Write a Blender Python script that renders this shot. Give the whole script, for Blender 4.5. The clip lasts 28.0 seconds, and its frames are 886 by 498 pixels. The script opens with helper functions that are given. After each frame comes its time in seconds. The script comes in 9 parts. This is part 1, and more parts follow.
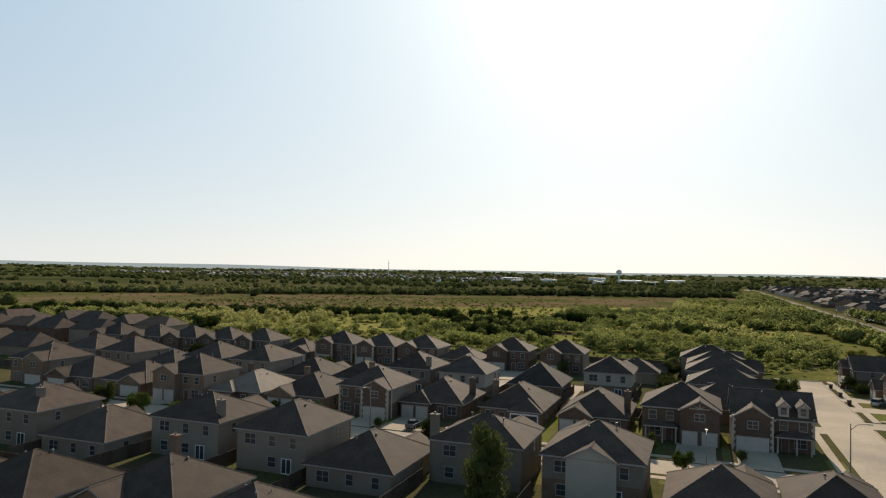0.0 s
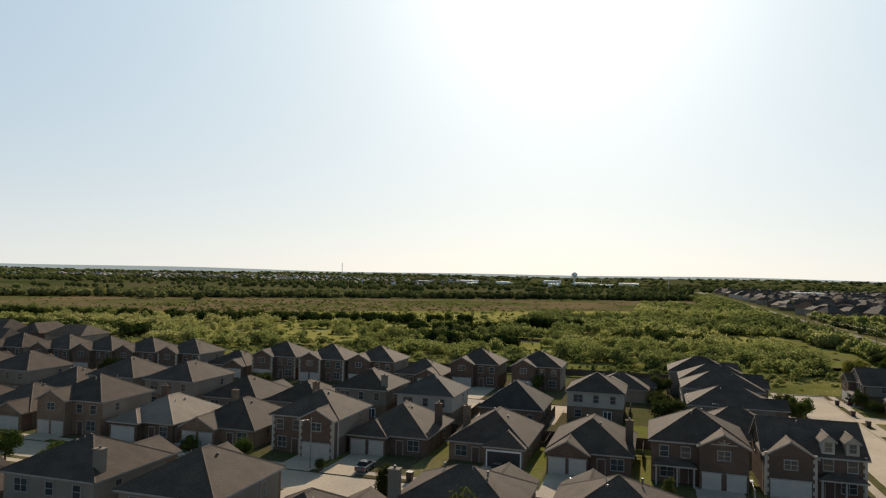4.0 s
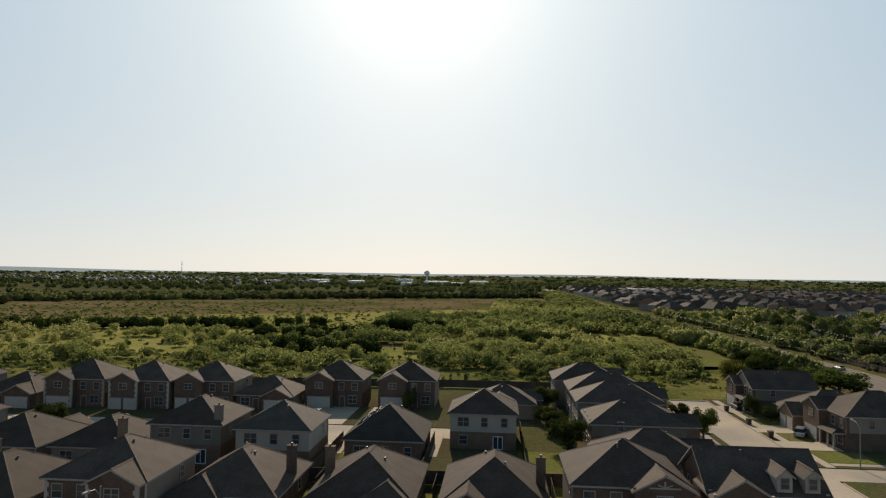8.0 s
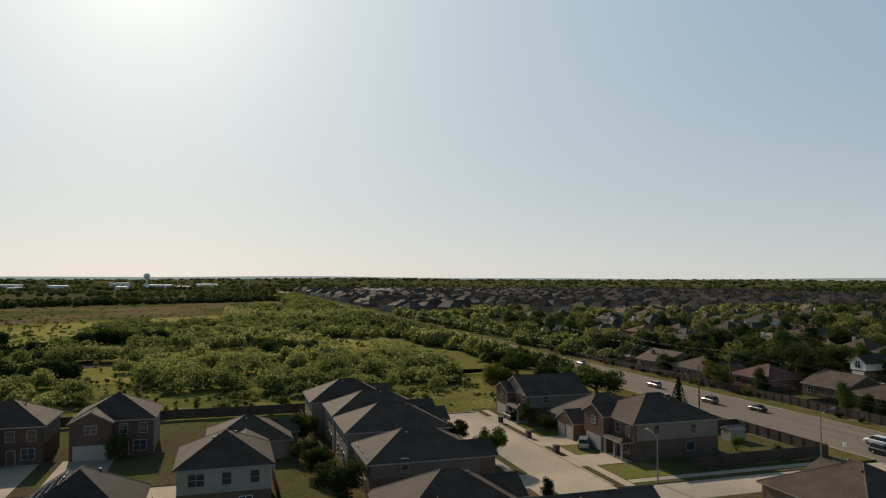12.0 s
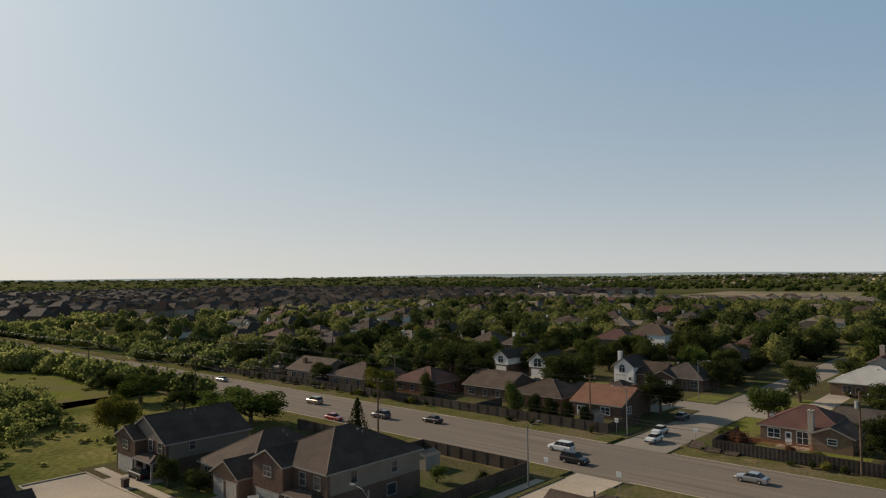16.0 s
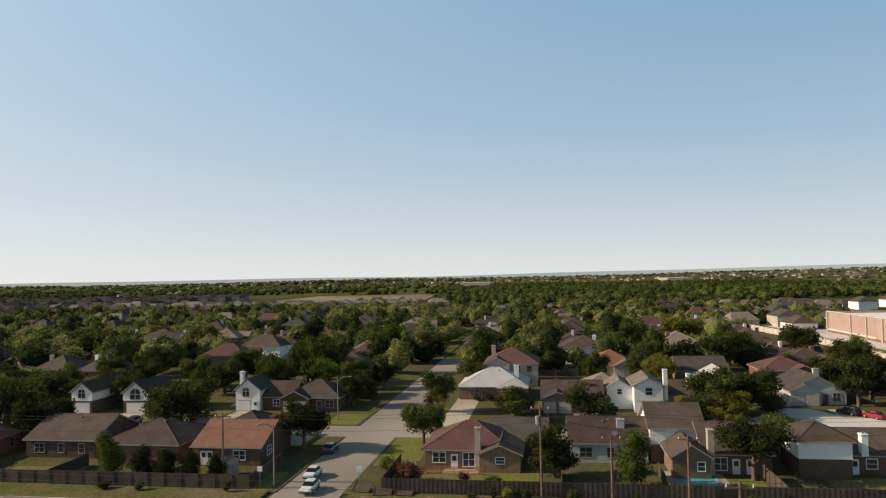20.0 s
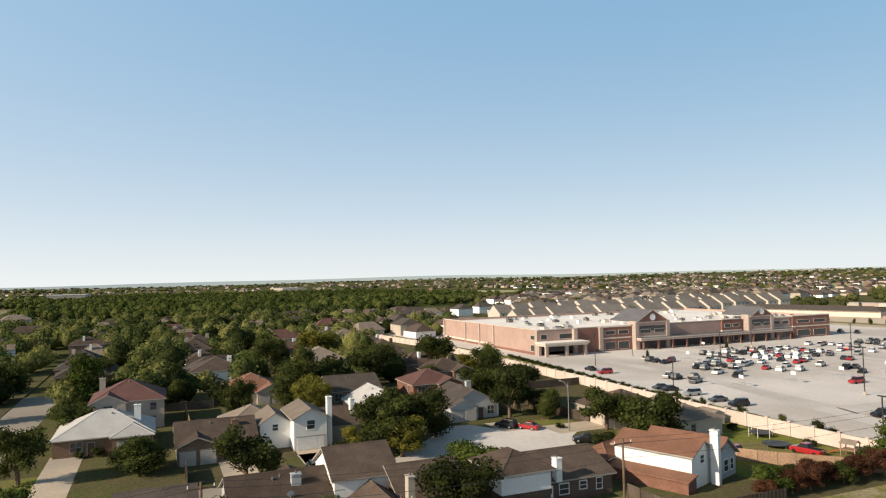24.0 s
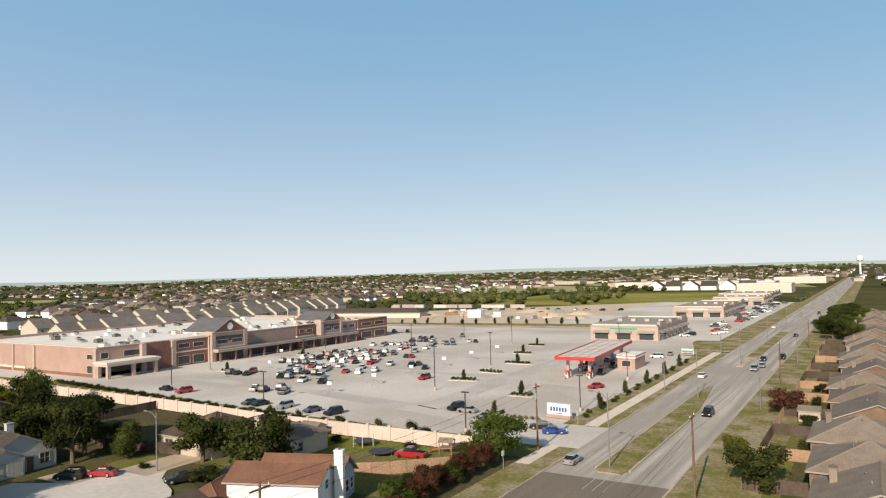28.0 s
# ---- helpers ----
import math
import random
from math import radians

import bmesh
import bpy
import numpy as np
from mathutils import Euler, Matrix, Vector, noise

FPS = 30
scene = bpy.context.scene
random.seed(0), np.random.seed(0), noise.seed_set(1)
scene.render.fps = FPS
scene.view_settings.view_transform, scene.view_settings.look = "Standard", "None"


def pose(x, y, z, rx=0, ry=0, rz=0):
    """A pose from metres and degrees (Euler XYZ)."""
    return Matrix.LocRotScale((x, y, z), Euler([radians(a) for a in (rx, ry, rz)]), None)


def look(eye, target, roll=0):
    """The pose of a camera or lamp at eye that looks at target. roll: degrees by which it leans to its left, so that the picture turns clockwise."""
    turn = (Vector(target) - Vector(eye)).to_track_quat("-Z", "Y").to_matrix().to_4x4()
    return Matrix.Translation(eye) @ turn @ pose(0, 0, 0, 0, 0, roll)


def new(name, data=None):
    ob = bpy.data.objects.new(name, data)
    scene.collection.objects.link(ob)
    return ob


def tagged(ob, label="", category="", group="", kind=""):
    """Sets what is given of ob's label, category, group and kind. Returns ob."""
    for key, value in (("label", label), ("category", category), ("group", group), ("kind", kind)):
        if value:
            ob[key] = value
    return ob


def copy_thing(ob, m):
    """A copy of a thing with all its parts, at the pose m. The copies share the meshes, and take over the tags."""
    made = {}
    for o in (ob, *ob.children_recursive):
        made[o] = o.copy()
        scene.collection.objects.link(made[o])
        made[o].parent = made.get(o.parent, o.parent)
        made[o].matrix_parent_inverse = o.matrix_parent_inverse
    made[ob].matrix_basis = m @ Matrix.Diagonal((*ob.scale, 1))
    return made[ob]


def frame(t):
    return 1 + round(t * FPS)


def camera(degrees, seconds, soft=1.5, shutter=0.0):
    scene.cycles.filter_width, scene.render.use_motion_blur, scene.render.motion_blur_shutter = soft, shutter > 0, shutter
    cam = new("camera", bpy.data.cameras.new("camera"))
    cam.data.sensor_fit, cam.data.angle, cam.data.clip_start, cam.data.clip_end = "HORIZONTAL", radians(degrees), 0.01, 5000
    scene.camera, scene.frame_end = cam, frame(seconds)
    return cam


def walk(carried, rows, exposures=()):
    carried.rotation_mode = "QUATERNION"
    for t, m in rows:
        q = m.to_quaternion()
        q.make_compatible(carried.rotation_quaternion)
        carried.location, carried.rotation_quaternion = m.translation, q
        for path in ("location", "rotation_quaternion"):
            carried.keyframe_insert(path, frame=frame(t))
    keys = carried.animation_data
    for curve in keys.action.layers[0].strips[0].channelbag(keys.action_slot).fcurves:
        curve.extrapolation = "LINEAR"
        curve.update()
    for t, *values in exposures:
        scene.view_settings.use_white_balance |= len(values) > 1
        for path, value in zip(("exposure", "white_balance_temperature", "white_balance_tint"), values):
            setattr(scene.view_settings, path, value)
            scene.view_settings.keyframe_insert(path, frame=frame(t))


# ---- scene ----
# The drone turns to the right while it drifts along a shallow arc.
cam = camera(65.33, 28.0, soft=1.2)
PATH = [
    (0, look((-50.58, -12.38, 28.09), (-54.106, -3.029, 28.390), 1.09)),
    (0.5, look((-51.87, -9.60, 27.98), (-55.391, -0.242, 28.284), 1.11)),
    (1, look((-53.05, -6.71, 27.85), (-56.574, 2.640, 28.165), 1.12)),
    (1.5, look((-54.30, -3.78, 27.93), (-57.791, 5.591, 28.253), 1.13)),
    (2, look((-55.55, -0.90, 27.96), (-58.952, 8.493, 28.288), 1.15)),
    (2.5, look((-56.71, 2.05, 27.89), (-60.031, 11.473, 28.219), 1.20)),
    (3, look((-57.89, 4.94, 27.93), (-61.108, 14.400, 28.264), 1.25)),
    (3.5, look((-59.01, 7.77, 27.88), (-62.094, 17.276, 28.228), 1.21)),
    (4, look((-60.15, 10.68, 27.87), (-63.056, 20.239, 28.220), 1.17)),
    (4.5, look((-61.28, 13.60, 27.85), (-64.000, 23.214, 28.208), 1.11)),
    (5, look((-62.42, 16.52, 27.83), (-64.934, 26.195, 28.193), 1.05)),
    (5.5, look((-63.55, 19.46, 27.80), (-65.865, 29.181, 28.172), 1.01)),
    (6, look((-64.66, 22.47, 27.73), (-66.763, 32.235, 28.108), 1.01)),
    (6.5, look((-65.62, 25.50, 27.69), (-67.502, 35.312, 28.070), 0.99)),
    (7, look((-66.68, 28.86, 27.73), (-68.273, 38.720, 28.103), 0.94)),
    (7.5, look((-67.57, 32.06, 27.80), (-68.818, 41.973, 28.168), 0.93)),
    (8, look((-68.38, 35.39, 27.79), (-69.182, 45.347, 28.158), 0.89)),
    (8.5, look((-69.01, 38.59, 27.83), (-69.449, 48.578, 28.200), 0.77)),
    (9, look((-69.51, 41.82, 27.83), (-69.589, 51.812, 28.211), 0.70)),
    (9.5, look((-69.92, 45.15, 27.74), (-69.605, 55.132, 28.124), 0.61)),
    (10, look((-70.25, 48.41, 27.73), (-69.514, 58.372, 28.126), 0.52)),
    (10.5, look((-70.58, 51.61, 27.61), (-69.293, 61.523, 28.017), 0.43)),
    (11, look((-70.79, 54.83, 27.62), (-68.942, 64.643, 28.038), 0.35)),
    (11.5, look((-70.92, 58.01, 27.53), (-68.516, 67.709, 27.954), 0.35)),
    (12, look((-70.49, 61.61, 27.61), (-67.527, 71.151, 28.032), 0.17)),
    (12.5, look((-69.92, 65.30, 27.72), (-66.404, 74.654, 28.139), -0.04)),
    (13, look((-69.26, 69.06, 27.85), (-65.189, 78.189, 28.256), -0.26)),
    (13.5, look((-68.55, 72.87, 27.97), (-63.926, 81.723, 28.368), -0.46)),
    (14, look((-67.39, 77.10, 28.07), (-62.068, 85.557, 28.475), -0.56)),
    (14.5, look((-66.08, 80.92, 28.09), (-60.148, 88.963, 28.488), -0.55)),
    (15, look((-64.67, 84.35, 28.03), (-58.231, 91.995, 28.432), -0.70)),
    (15.5, look((-63.09, 87.82, 27.93), (-56.161, 95.019, 28.323), -0.60)),
    (16, look((-61.32, 90.94, 27.92), (-53.893, 97.625, 28.308), -0.61)),
    (16.5, look((-59.34, 94.10, 27.90), (-51.435, 100.209, 28.290), -0.81)),
    (17, look((-56.98, 97.23, 27.87), (-48.605, 102.684, 28.254), -0.84)),
    (17.5, look((-54.30, 100.10, 27.76), (-45.561, 104.937, 28.140), -0.90)),
    (18, look((-51.68, 102.78, 27.81), (-42.621, 106.997, 28.192), -1.02)),
    (18.5, look((-48.88, 105.23, 27.94), (-39.543, 108.805, 28.315), -1.07)),
    (19, look((-45.88, 107.28, 28.01), (-36.321, 110.200, 28.379), -1.16)),
    (19.5, look((-42.77, 109.12, 27.97), (-33.019, 111.305, 28.340), -1.27)),
    (20, look((-39.91, 110.79, 27.80), (-30.038, 112.309, 28.189), -1.24)),
    (20.5, look((-36.88, 112.15, 27.72), (-26.932, 113.041, 28.109), -1.26)),
    (21, look((-33.87, 113.29, 27.76), (-23.881, 113.534, 28.157), -1.27)),
    (21.5, look((-31.03, 114.08, 27.87), (-21.050, 113.663, 28.264), -1.26)),
    (22, look((-27.79, 114.69, 27.93), (-17.859, 113.589, 28.324), -1.23)),
    (22.5, look((-24.47, 115.22, 27.98), (-14.637, 113.432, 28.379), -1.19)),
    (23, look((-21.11, 115.68, 28.02), (-11.425, 113.205, 28.430), -1.15)),
    (23.5, look((-17.75, 116.07, 28.07), (-8.263, 112.921, 28.479), -1.13)),
    (24, look((-14.30, 115.88, 28.08), (-5.077, 112.045, 28.498), -1.25)),
    (24.5, look((-10.69, 115.54, 28.20), (-1.797, 110.986, 28.613), -1.39)),
    (25, look((-7.52, 115.14, 28.25), (1.022, 109.950, 28.664), -1.45)),
    (25.5, look((-4.88, 114.70, 28.30), (3.236, 108.876, 28.706), -1.54)),
    (26, look((-2.39, 113.97, 28.24), (5.289, 107.572, 28.627), -1.52)),
    (26.5, look((-0.40, 113.22, 28.21), (6.754, 106.235, 28.605), -1.53)),
    (27, look((0.81, 112.85, 28.23), (7.367, 105.312, 28.619), -1.62)),
    (27.5, look((1.17, 112.76, 28.24), (7.100, 104.712, 28.608), -1.65)),
    (28, look((1.35, 112.88, 28.26), (6.619, 104.384, 28.620), -1.52)),
]
walk(cam, PATH, [(0, 0.04, 6800, 10), (3, 0.02, 6800, 10), (6, -0.13, 6800, 10), (9, -0.22, 6800, 10), (12, -0.36, 6850, 10), (15, -0.4, 6900, 11), (18, -0.14, 6950, 12), (20, 0.08, 6950, 12), (22, 0.2, 6900, 12), (25, 0.32, 6750, 11), (28, 0.2, 6650, 11)])

# ---- daylight ----
SUN_AZ, SUN_EL = -7.0, 26.5          # degrees to the right of +y, and above the horizon
world = bpy.data.worlds.new("world")
scene.world = world
world.use_nodes = True
wn, wl = world.node_tree.nodes, world.node_tree.links
sky = wn.new("ShaderNodeTexSky")
sky.sky_type = "NISHITA"
sky.sun_disc = False
sky.sun_elevation = radians(SUN_EL)
sky.sun_rotation = radians(SUN_AZ)
sky.altitude = 200.0
sky.air_density = 1.0
sky.dust_density = 1.0
sky.ozone_density = 2.5
wn["Background"].inputs["Strength"].default_value = 1.0


def sky_math(op, a, b=0.0):
    nd = wn.new("ShaderNodeMath")
    nd.operation = op
    for sock, v in zip(nd.inputs, (a, b)):
        if isinstance(v, (int, float)):
            sock.default_value = v
        else:
            wl.new(v, sock)
    return nd.outputs[0]


def fade(v, reach):
    """Falls from 1 to 0 as v grows past its reach."""
    return sky_math("EXPONENT", sky_math("MULTIPLY", v, -1.0 / reach))


# clear air, and over it a thick summer haze that is pale along the horizon and glows round the sun
ca, sa, ce, se = math.cos(radians(SUN_AZ)), math.sin(radians(SUN_AZ)), math.cos(radians(SUN_EL)), math.sin(radians(SUN_EL))
way = wn.new("ShaderNodeTexCoord").outputs["Generated"]
toward, axes = wn.new("ShaderNodeVectorMath"), wn.new("ShaderNodeSeparateXYZ")
toward.operation = "DOT_PRODUCT"
toward.inputs[1].default_value = (sa * ce, ca * ce, se)
wl.new(way, toward.inputs[0])
wl.new(way, axes.inputs[0])
apart = sky_math("ARCCOSINE", sky_math("MINIMUM", toward.outputs["Value"], 0.99999))
low = fade(sky_math("MAXIMUM", axes.outputs["Z"], 0.0), 0.19)
glare = sky_math("MULTIPLY", fade(apart, radians(6)), 0.45)
split, join = wn.new("ShaderNodeSeparateColor"), wn.new("ShaderNodeCombineColor")
wl.new(sky.outputs[0], split.inputs[0])
thick = fade(sky_math("MAXIMUM", sky_math("SUBTRACT", axes.outputs["Z"], 0.38), 0.0), 0.33)
behind = fade(sky_math("SUBTRACT", math.pi, apart), radians(38))
for k, (deep, halo, reach, rim, rim_halo, back) in enumerate(((0.042, 0.965, 41, 0.60, 0.34, 0.065), (0.20, 0.865, 46, 0.66, 0.28, 0.15), (0.385, 0.66, 58, 0.70, 0.20, 0.15))):
    high = sky_math("ADD", sky_math("ADD", deep, sky_math("MULTIPLY", behind, back)), sky_math("MULTIPLY", fade(apart, radians(reach)), halo))
    edge = sky_math("ADD", rim, sky_math("MULTIPLY", fade(apart, radians(50)), rim_halo))
    haze = sky_math("ADD", high, sky_math("MULTIPLY", low, sky_math("SUBTRACT", edge, high)))
    wl.new(sky_math("ADD", sky_math("MULTIPLY", sky_math("ADD", haze, glare), thick), sky_math("MULTIPLY", split.outputs[k], 0.01)), join.inputs[k])
wl.new(join.outputs[0], wn["Background"].inputs["Color"])
sun_data = bpy.data.lights.new("sun", "SUN")
sun_data.energy = 5.0
sun_data.angle = radians(0.6)
sun_data.color = (1.0, 0.87, 0.70)
sun = new("sun", sun_data)
sun.matrix_world = look((sa * ce * 400, ca * ce * 400, se * 400), (0, 0, 0))


# ---- materials ----
def make_mat(name, c1, c2, scale=1.0, rough=0.85, fine=8.0, fine_amount=0.25, bump=0.0, metal=0.0, per_object=0.0, third=None, third_scale=0.05, coat=0.0, stretch=None):
    """Two tones blended by a large noise, darkened and lightened by a fine one, with an optional broad third tone."""
    m = bpy.data.materials.new(name)
    m.use_nodes = True
    n, l = m.node_tree.nodes, m.node_tree.links
    b = n["Principled BSDF"]
    geo = n.new("ShaderNodeNewGeometry")

    def tex(s, detail=4.0):
        t = n.new("ShaderNodeTexNoise")
        t.inputs["Scale"].default_value = s
        t.inputs["Detail"].default_value = detail
        l.new(geo.outputs["Position"], t.inputs["Vector"])
        return t.outputs["Fac"]

    def ramp(fac, lo, hi):
        r = n.new("ShaderNodeMapRange")
        r.inputs["From Min"].default_value, r.inputs["From Max"].default_value = lo, hi
        l.new(fac, r.inputs["Value"])
        return r.outputs["Result"]

    def mix(fac, a, c, mode="MIX"):
        x = n.new("ShaderNodeMix")
        x.data_type, x.blend_type = "RGBA", mode
        if isinstance(fac, float):
            x.inputs["Factor"].default_value = fac
        else:
            l.new(fac, x.inputs["Factor"])
        for sock, v in ((x.inputs["A"], a), (x.inputs["B"], c)):
            if isinstance(v, tuple):
                sock.default_value = (*v, 1.0)
            else:
                l.new(v, sock)
        return x.outputs["Result"]

    first = tex(scale)
    if stretch:
        mapping = n.new("ShaderNodeMapping")
        mapping.inputs["Scale"].default_value = stretch
        l.new(geo.outputs["Position"], mapping.inputs["Vector"])
        l.new(mapping.outputs["Vector"], first.node.inputs["Vector"])
    col = mix(ramp(first, 0.35, 0.65), c1, c2)
    if third:
        col = mix(ramp(tex(third_scale, 5.0), 0.45, 0.62), col, third)
    fine_fac = tex(fine, 3.0)
    grain = n.new("ShaderNodeMapRange")
    grain.inputs["From Min"].default_value, grain.inputs["From Max"].default_value = 0.25, 0.75
    grain.inputs["To Min"].default_value, grain.inputs["To Max"].default_value = 1.0 - fine_amount, 1.0 + fine_amount
    l.new(fine_fac, grain.inputs["Value"])
    hsv = n.new("ShaderNodeHueSaturation")
    l.new(col, hsv.inputs["Color"])
    if per_object > 0:
        info = n.new("ShaderNodeObjectInfo")
        rnd = n.new("ShaderNodeMapRange")
        rnd.inputs["To Min"].default_value, rnd.inputs["To Max"].default_value = 1 - per_object, 1 + per_object
        l.new(info.outputs["Random"], rnd.inputs["Value"])
        mul = n.new("ShaderNodeMath")
        mul.operation = "MULTIPLY"
        l.new(rnd.outputs["Result"], mul.inputs[0])
        l.new(grain.outputs["Result"], mul.inputs[1])
        l.new(mul.outputs[0], hsv.inputs["Value"])
    else:
        l.new(grain.outputs["Result"], hsv.inputs["Value"])
    l.new(hsv.outputs["Color"], b.inputs["Base Color"])
    b.inputs["Roughness"].default_value = rough
    b.inputs["Specular IOR Level"].default_value = 0.0 if rough >= 0.95 else 0.06 if rough >= 0.85 else 0.5
    b.inputs["Metallic"].default_value = metal
    b.inputs["Coat Weight"].default_value = coat
    if bump > 0:
        bp = n.new("ShaderNodeBump")
        bp.inputs["Strength"].default_value = bump
        bp.inputs["Distance"].default_value = 0.05
        l.new(fine_fac, bp.inputs["Height"])
        l.new(bp.outputs["Normal"], b.inputs["Normal"])
    return m


def leaf_mat(name, c1, c2, per_object=0.2, glow=0.35):
    """Leaves: each clump its own tone, part of the light passing through."""
    m = bpy.data.materials.new(name)
    m.use_nodes = True
    n, l = m.node_tree.nodes, m.node_tree.links
    b, out = n["Principled BSDF"], n["Material Output"]
    geo, info = n.new("ShaderNodeNewGeometry"), n.new("ShaderNodeObjectInfo")
    mx = n.new("ShaderNodeMix")
    mx.data_type = "RGBA"
    mx.inputs["A"].default_value, mx.inputs["B"].default_value = (*c1, 1), (*c2, 1)
    bush = n.new("ShaderNodeTexNoise")
    bush.inputs["Scale"].default_value = 0.22
    bush.inputs["Detail"].default_value = 1.0
    l.new(geo.outputs["Position"], bush.inputs["Vector"])
    tone = n.new("ShaderNodeMapRange")
    tone.inputs["From Min"].default_value, tone.inputs["From Max"].default_value = 0.36, 0.64
    l.new(bush.outputs["Fac"], tone.inputs["Value"])
    blend = n.new("ShaderNodeMix")
    blend.inputs["Factor"].default_value = 0.35
    l.new(tone.outputs["Result"], blend.inputs["A"])
    l.new(geo.outputs["Random Per Island"], blend.inputs["B"])
    l.new(blend.outputs["Result"], mx.inputs["Factor"])
    broad = n.new("ShaderNodeTexNoise")
    broad.inputs["Scale"].default_value = 0.06
    l.new(geo.outputs["Position"], broad.inputs["Vector"])
    val = n.new("ShaderNodeMapRange")
    val.inputs["From Min"].default_value, val.inputs["From Max"].default_value = 0.3, 0.7
    val.inputs["To Min"].default_value, val.inputs["To Max"].default_value = 0.7, 1.3
    l.new(broad.outputs["Fac"], val.inputs["Value"])
    rnd = n.new("ShaderNodeMapRange")
    rnd.inputs["To Min"].default_value, rnd.inputs["To Max"].default_value = 1 - per_object, 1 + per_object
    l.new(info.outputs["Random"], rnd.inputs["Value"])
    mul = n.new("ShaderNodeMath")
    mul.operation = "MULTIPLY"
    l.new(val.outputs["Result"], mul.inputs[0])
    l.new(rnd.outputs["Result"], mul.inputs[1])
    hsv = n.new("ShaderNodeHueSaturation")
    l.new(mx.outputs["Result"], hsv.inputs["Color"])
    l.new(mul.outputs[0], hsv.inputs["Value"])
    l.new(hsv.outputs["Color"], b.inputs["Base Color"])
    b.inputs["Roughness"].default_value = 0.6
    b.inputs["Specular IOR Level"].default_value = 0.0
    tr = n.new("ShaderNodeBsdfTranslucent")
    l.new(hsv.outputs["Color"], tr.inputs["Color"])
    ms = n.new("ShaderNodeMixShader")
    ms.inputs["Fac"].default_value = glow
    l.new(b.outputs[0], ms.inputs[1])
    l.new(tr.outputs[0], ms.inputs[2])
    l.new(ms.outputs[0], out.inputs["Surface"])
    return m


def plain_mat(name, c, rough=0.5, metal=0.0, coat=0.0):
    return make_mat(name, c, tuple(v * 0.88 for v in c), 1.5, rough, 20.0, 0.06, 0.0, metal, coat=coat)


GROUND = make_mat("dry_ground", (0.078, 0.082, 0.036), (0.12, 0.108, 0.056), 0.02, 0.95, 0.4, 0.3, third=(0.055, 0.067, 0.024), third_scale=0.004)
MEADOW = make_mat("meadow_grass", (0.25, 0.24, 0.068), (0.32, 0.28, 0.10), 0.05, 0.95, 0.7, 0.4, 0.0, third=(0.165, 0.175, 0.045), third_scale=0.012)
BROWN_FIELD = make_mat("dry_field_grass", (0.185, 0.135, 0.078), (0.15, 0.118, 0.062), 0.02, 0.95, 0.3, 0.3, third=(0.08, 0.10, 0.028), third_scale=0.01)
LAWN = make_mat("lawn_grass", (0.14, 0.165, 0.035), (0.18, 0.175, 0.055), 0.25, 0.95, 2.5, 0.3, 0.4, third=(0.17, 0.15, 0.07), third_scale=0.06)
YARD = make_mat("worn_yard_grass", (0.085, 0.10, 0.035), (0.12, 0.10, 0.055), 0.2, 0.95, 2.0, 0.3, 0.4, third=(0.10, 0.085, 0.05), third_scale=0.07)
ASPHALT = make_mat("worn_asphalt", (0.29, 0.255, 0.215), (0.345, 0.305, 0.26), 0.12, 0.9, 3.0, 0.12, 0.1, third=(0.245, 0.215, 0.183), third_scale=0.03)
ROAD = make_mat("worn_road_asphalt", (0.30, 0.27, 0.242), (0.50, 0.455, 0.41), 0.75, 0.9, 3.0, 0.12, 0.1, third=(0.36, 0.325, 0.29), third_scale=0.03, stretch=(1.0, 0.02, 1.0))
DARK_ROAD = make_mat("older_dark_asphalt", (0.175, 0.145, 0.12), (0.25, 0.21, 0.175), 0.75, 0.9, 3.0, 0.14, 0.1, third=(0.20, 0.168, 0.14), third_scale=0.03, stretch=(1.0, 0.02, 1.0))
ROUGH_GRASS = make_mat("rough_roadside_grass", (0.10, 0.105, 0.035), (0.135, 0.12, 0.05), 0.3, 0.95, 2.0, 0.35, 0.4, third=(0.16, 0.13, 0.075), third_scale=0.12)
VERGE = make_mat("dry_verge_grass", (0.165, 0.165, 0.05), (0.25, 0.215, 0.105), 0.3, 0.95, 2.0, 0.35, 0.4, third=(0.34, 0.285, 0.205), third_scale=0.14)
CONCRETE = make_mat("pale_concrete", (0.46, 0.38, 0.29), (0.52, 0.435, 0.34), 0.15, 0.9, 2.0, 0.1, 0.1, third=(0.37, 0.32, 0.265), third_scale=0.05)
LOT = make_mat("parking_concrete", (0.575, 0.537, 0.50), (0.635, 0.59, 0.55), 0.05, 0.9, 1.2, 0.09, 0.05, third=(0.47, 0.425, 0.385), third_scale=0.02)
PAVING = make_mat("bright_new_concrete", (0.64, 0.57, 0.48), (0.70, 0.62, 0.53), 0.3, 0.9, 2.0, 0.08, 0.05)
PAINT = plain_mat("road_paint", (0.62, 0.6, 0.56), 0.7)
FADED = plain_mat("faded_lane_paint", (0.47, 0.44, 0.40), 0.8)
DIRT = make_mat("bare_dirt", (0.60, 0.50, 0.39), (0.52, 0.43, 0.33), 0.03, 0.95, 0.8, 0.2)
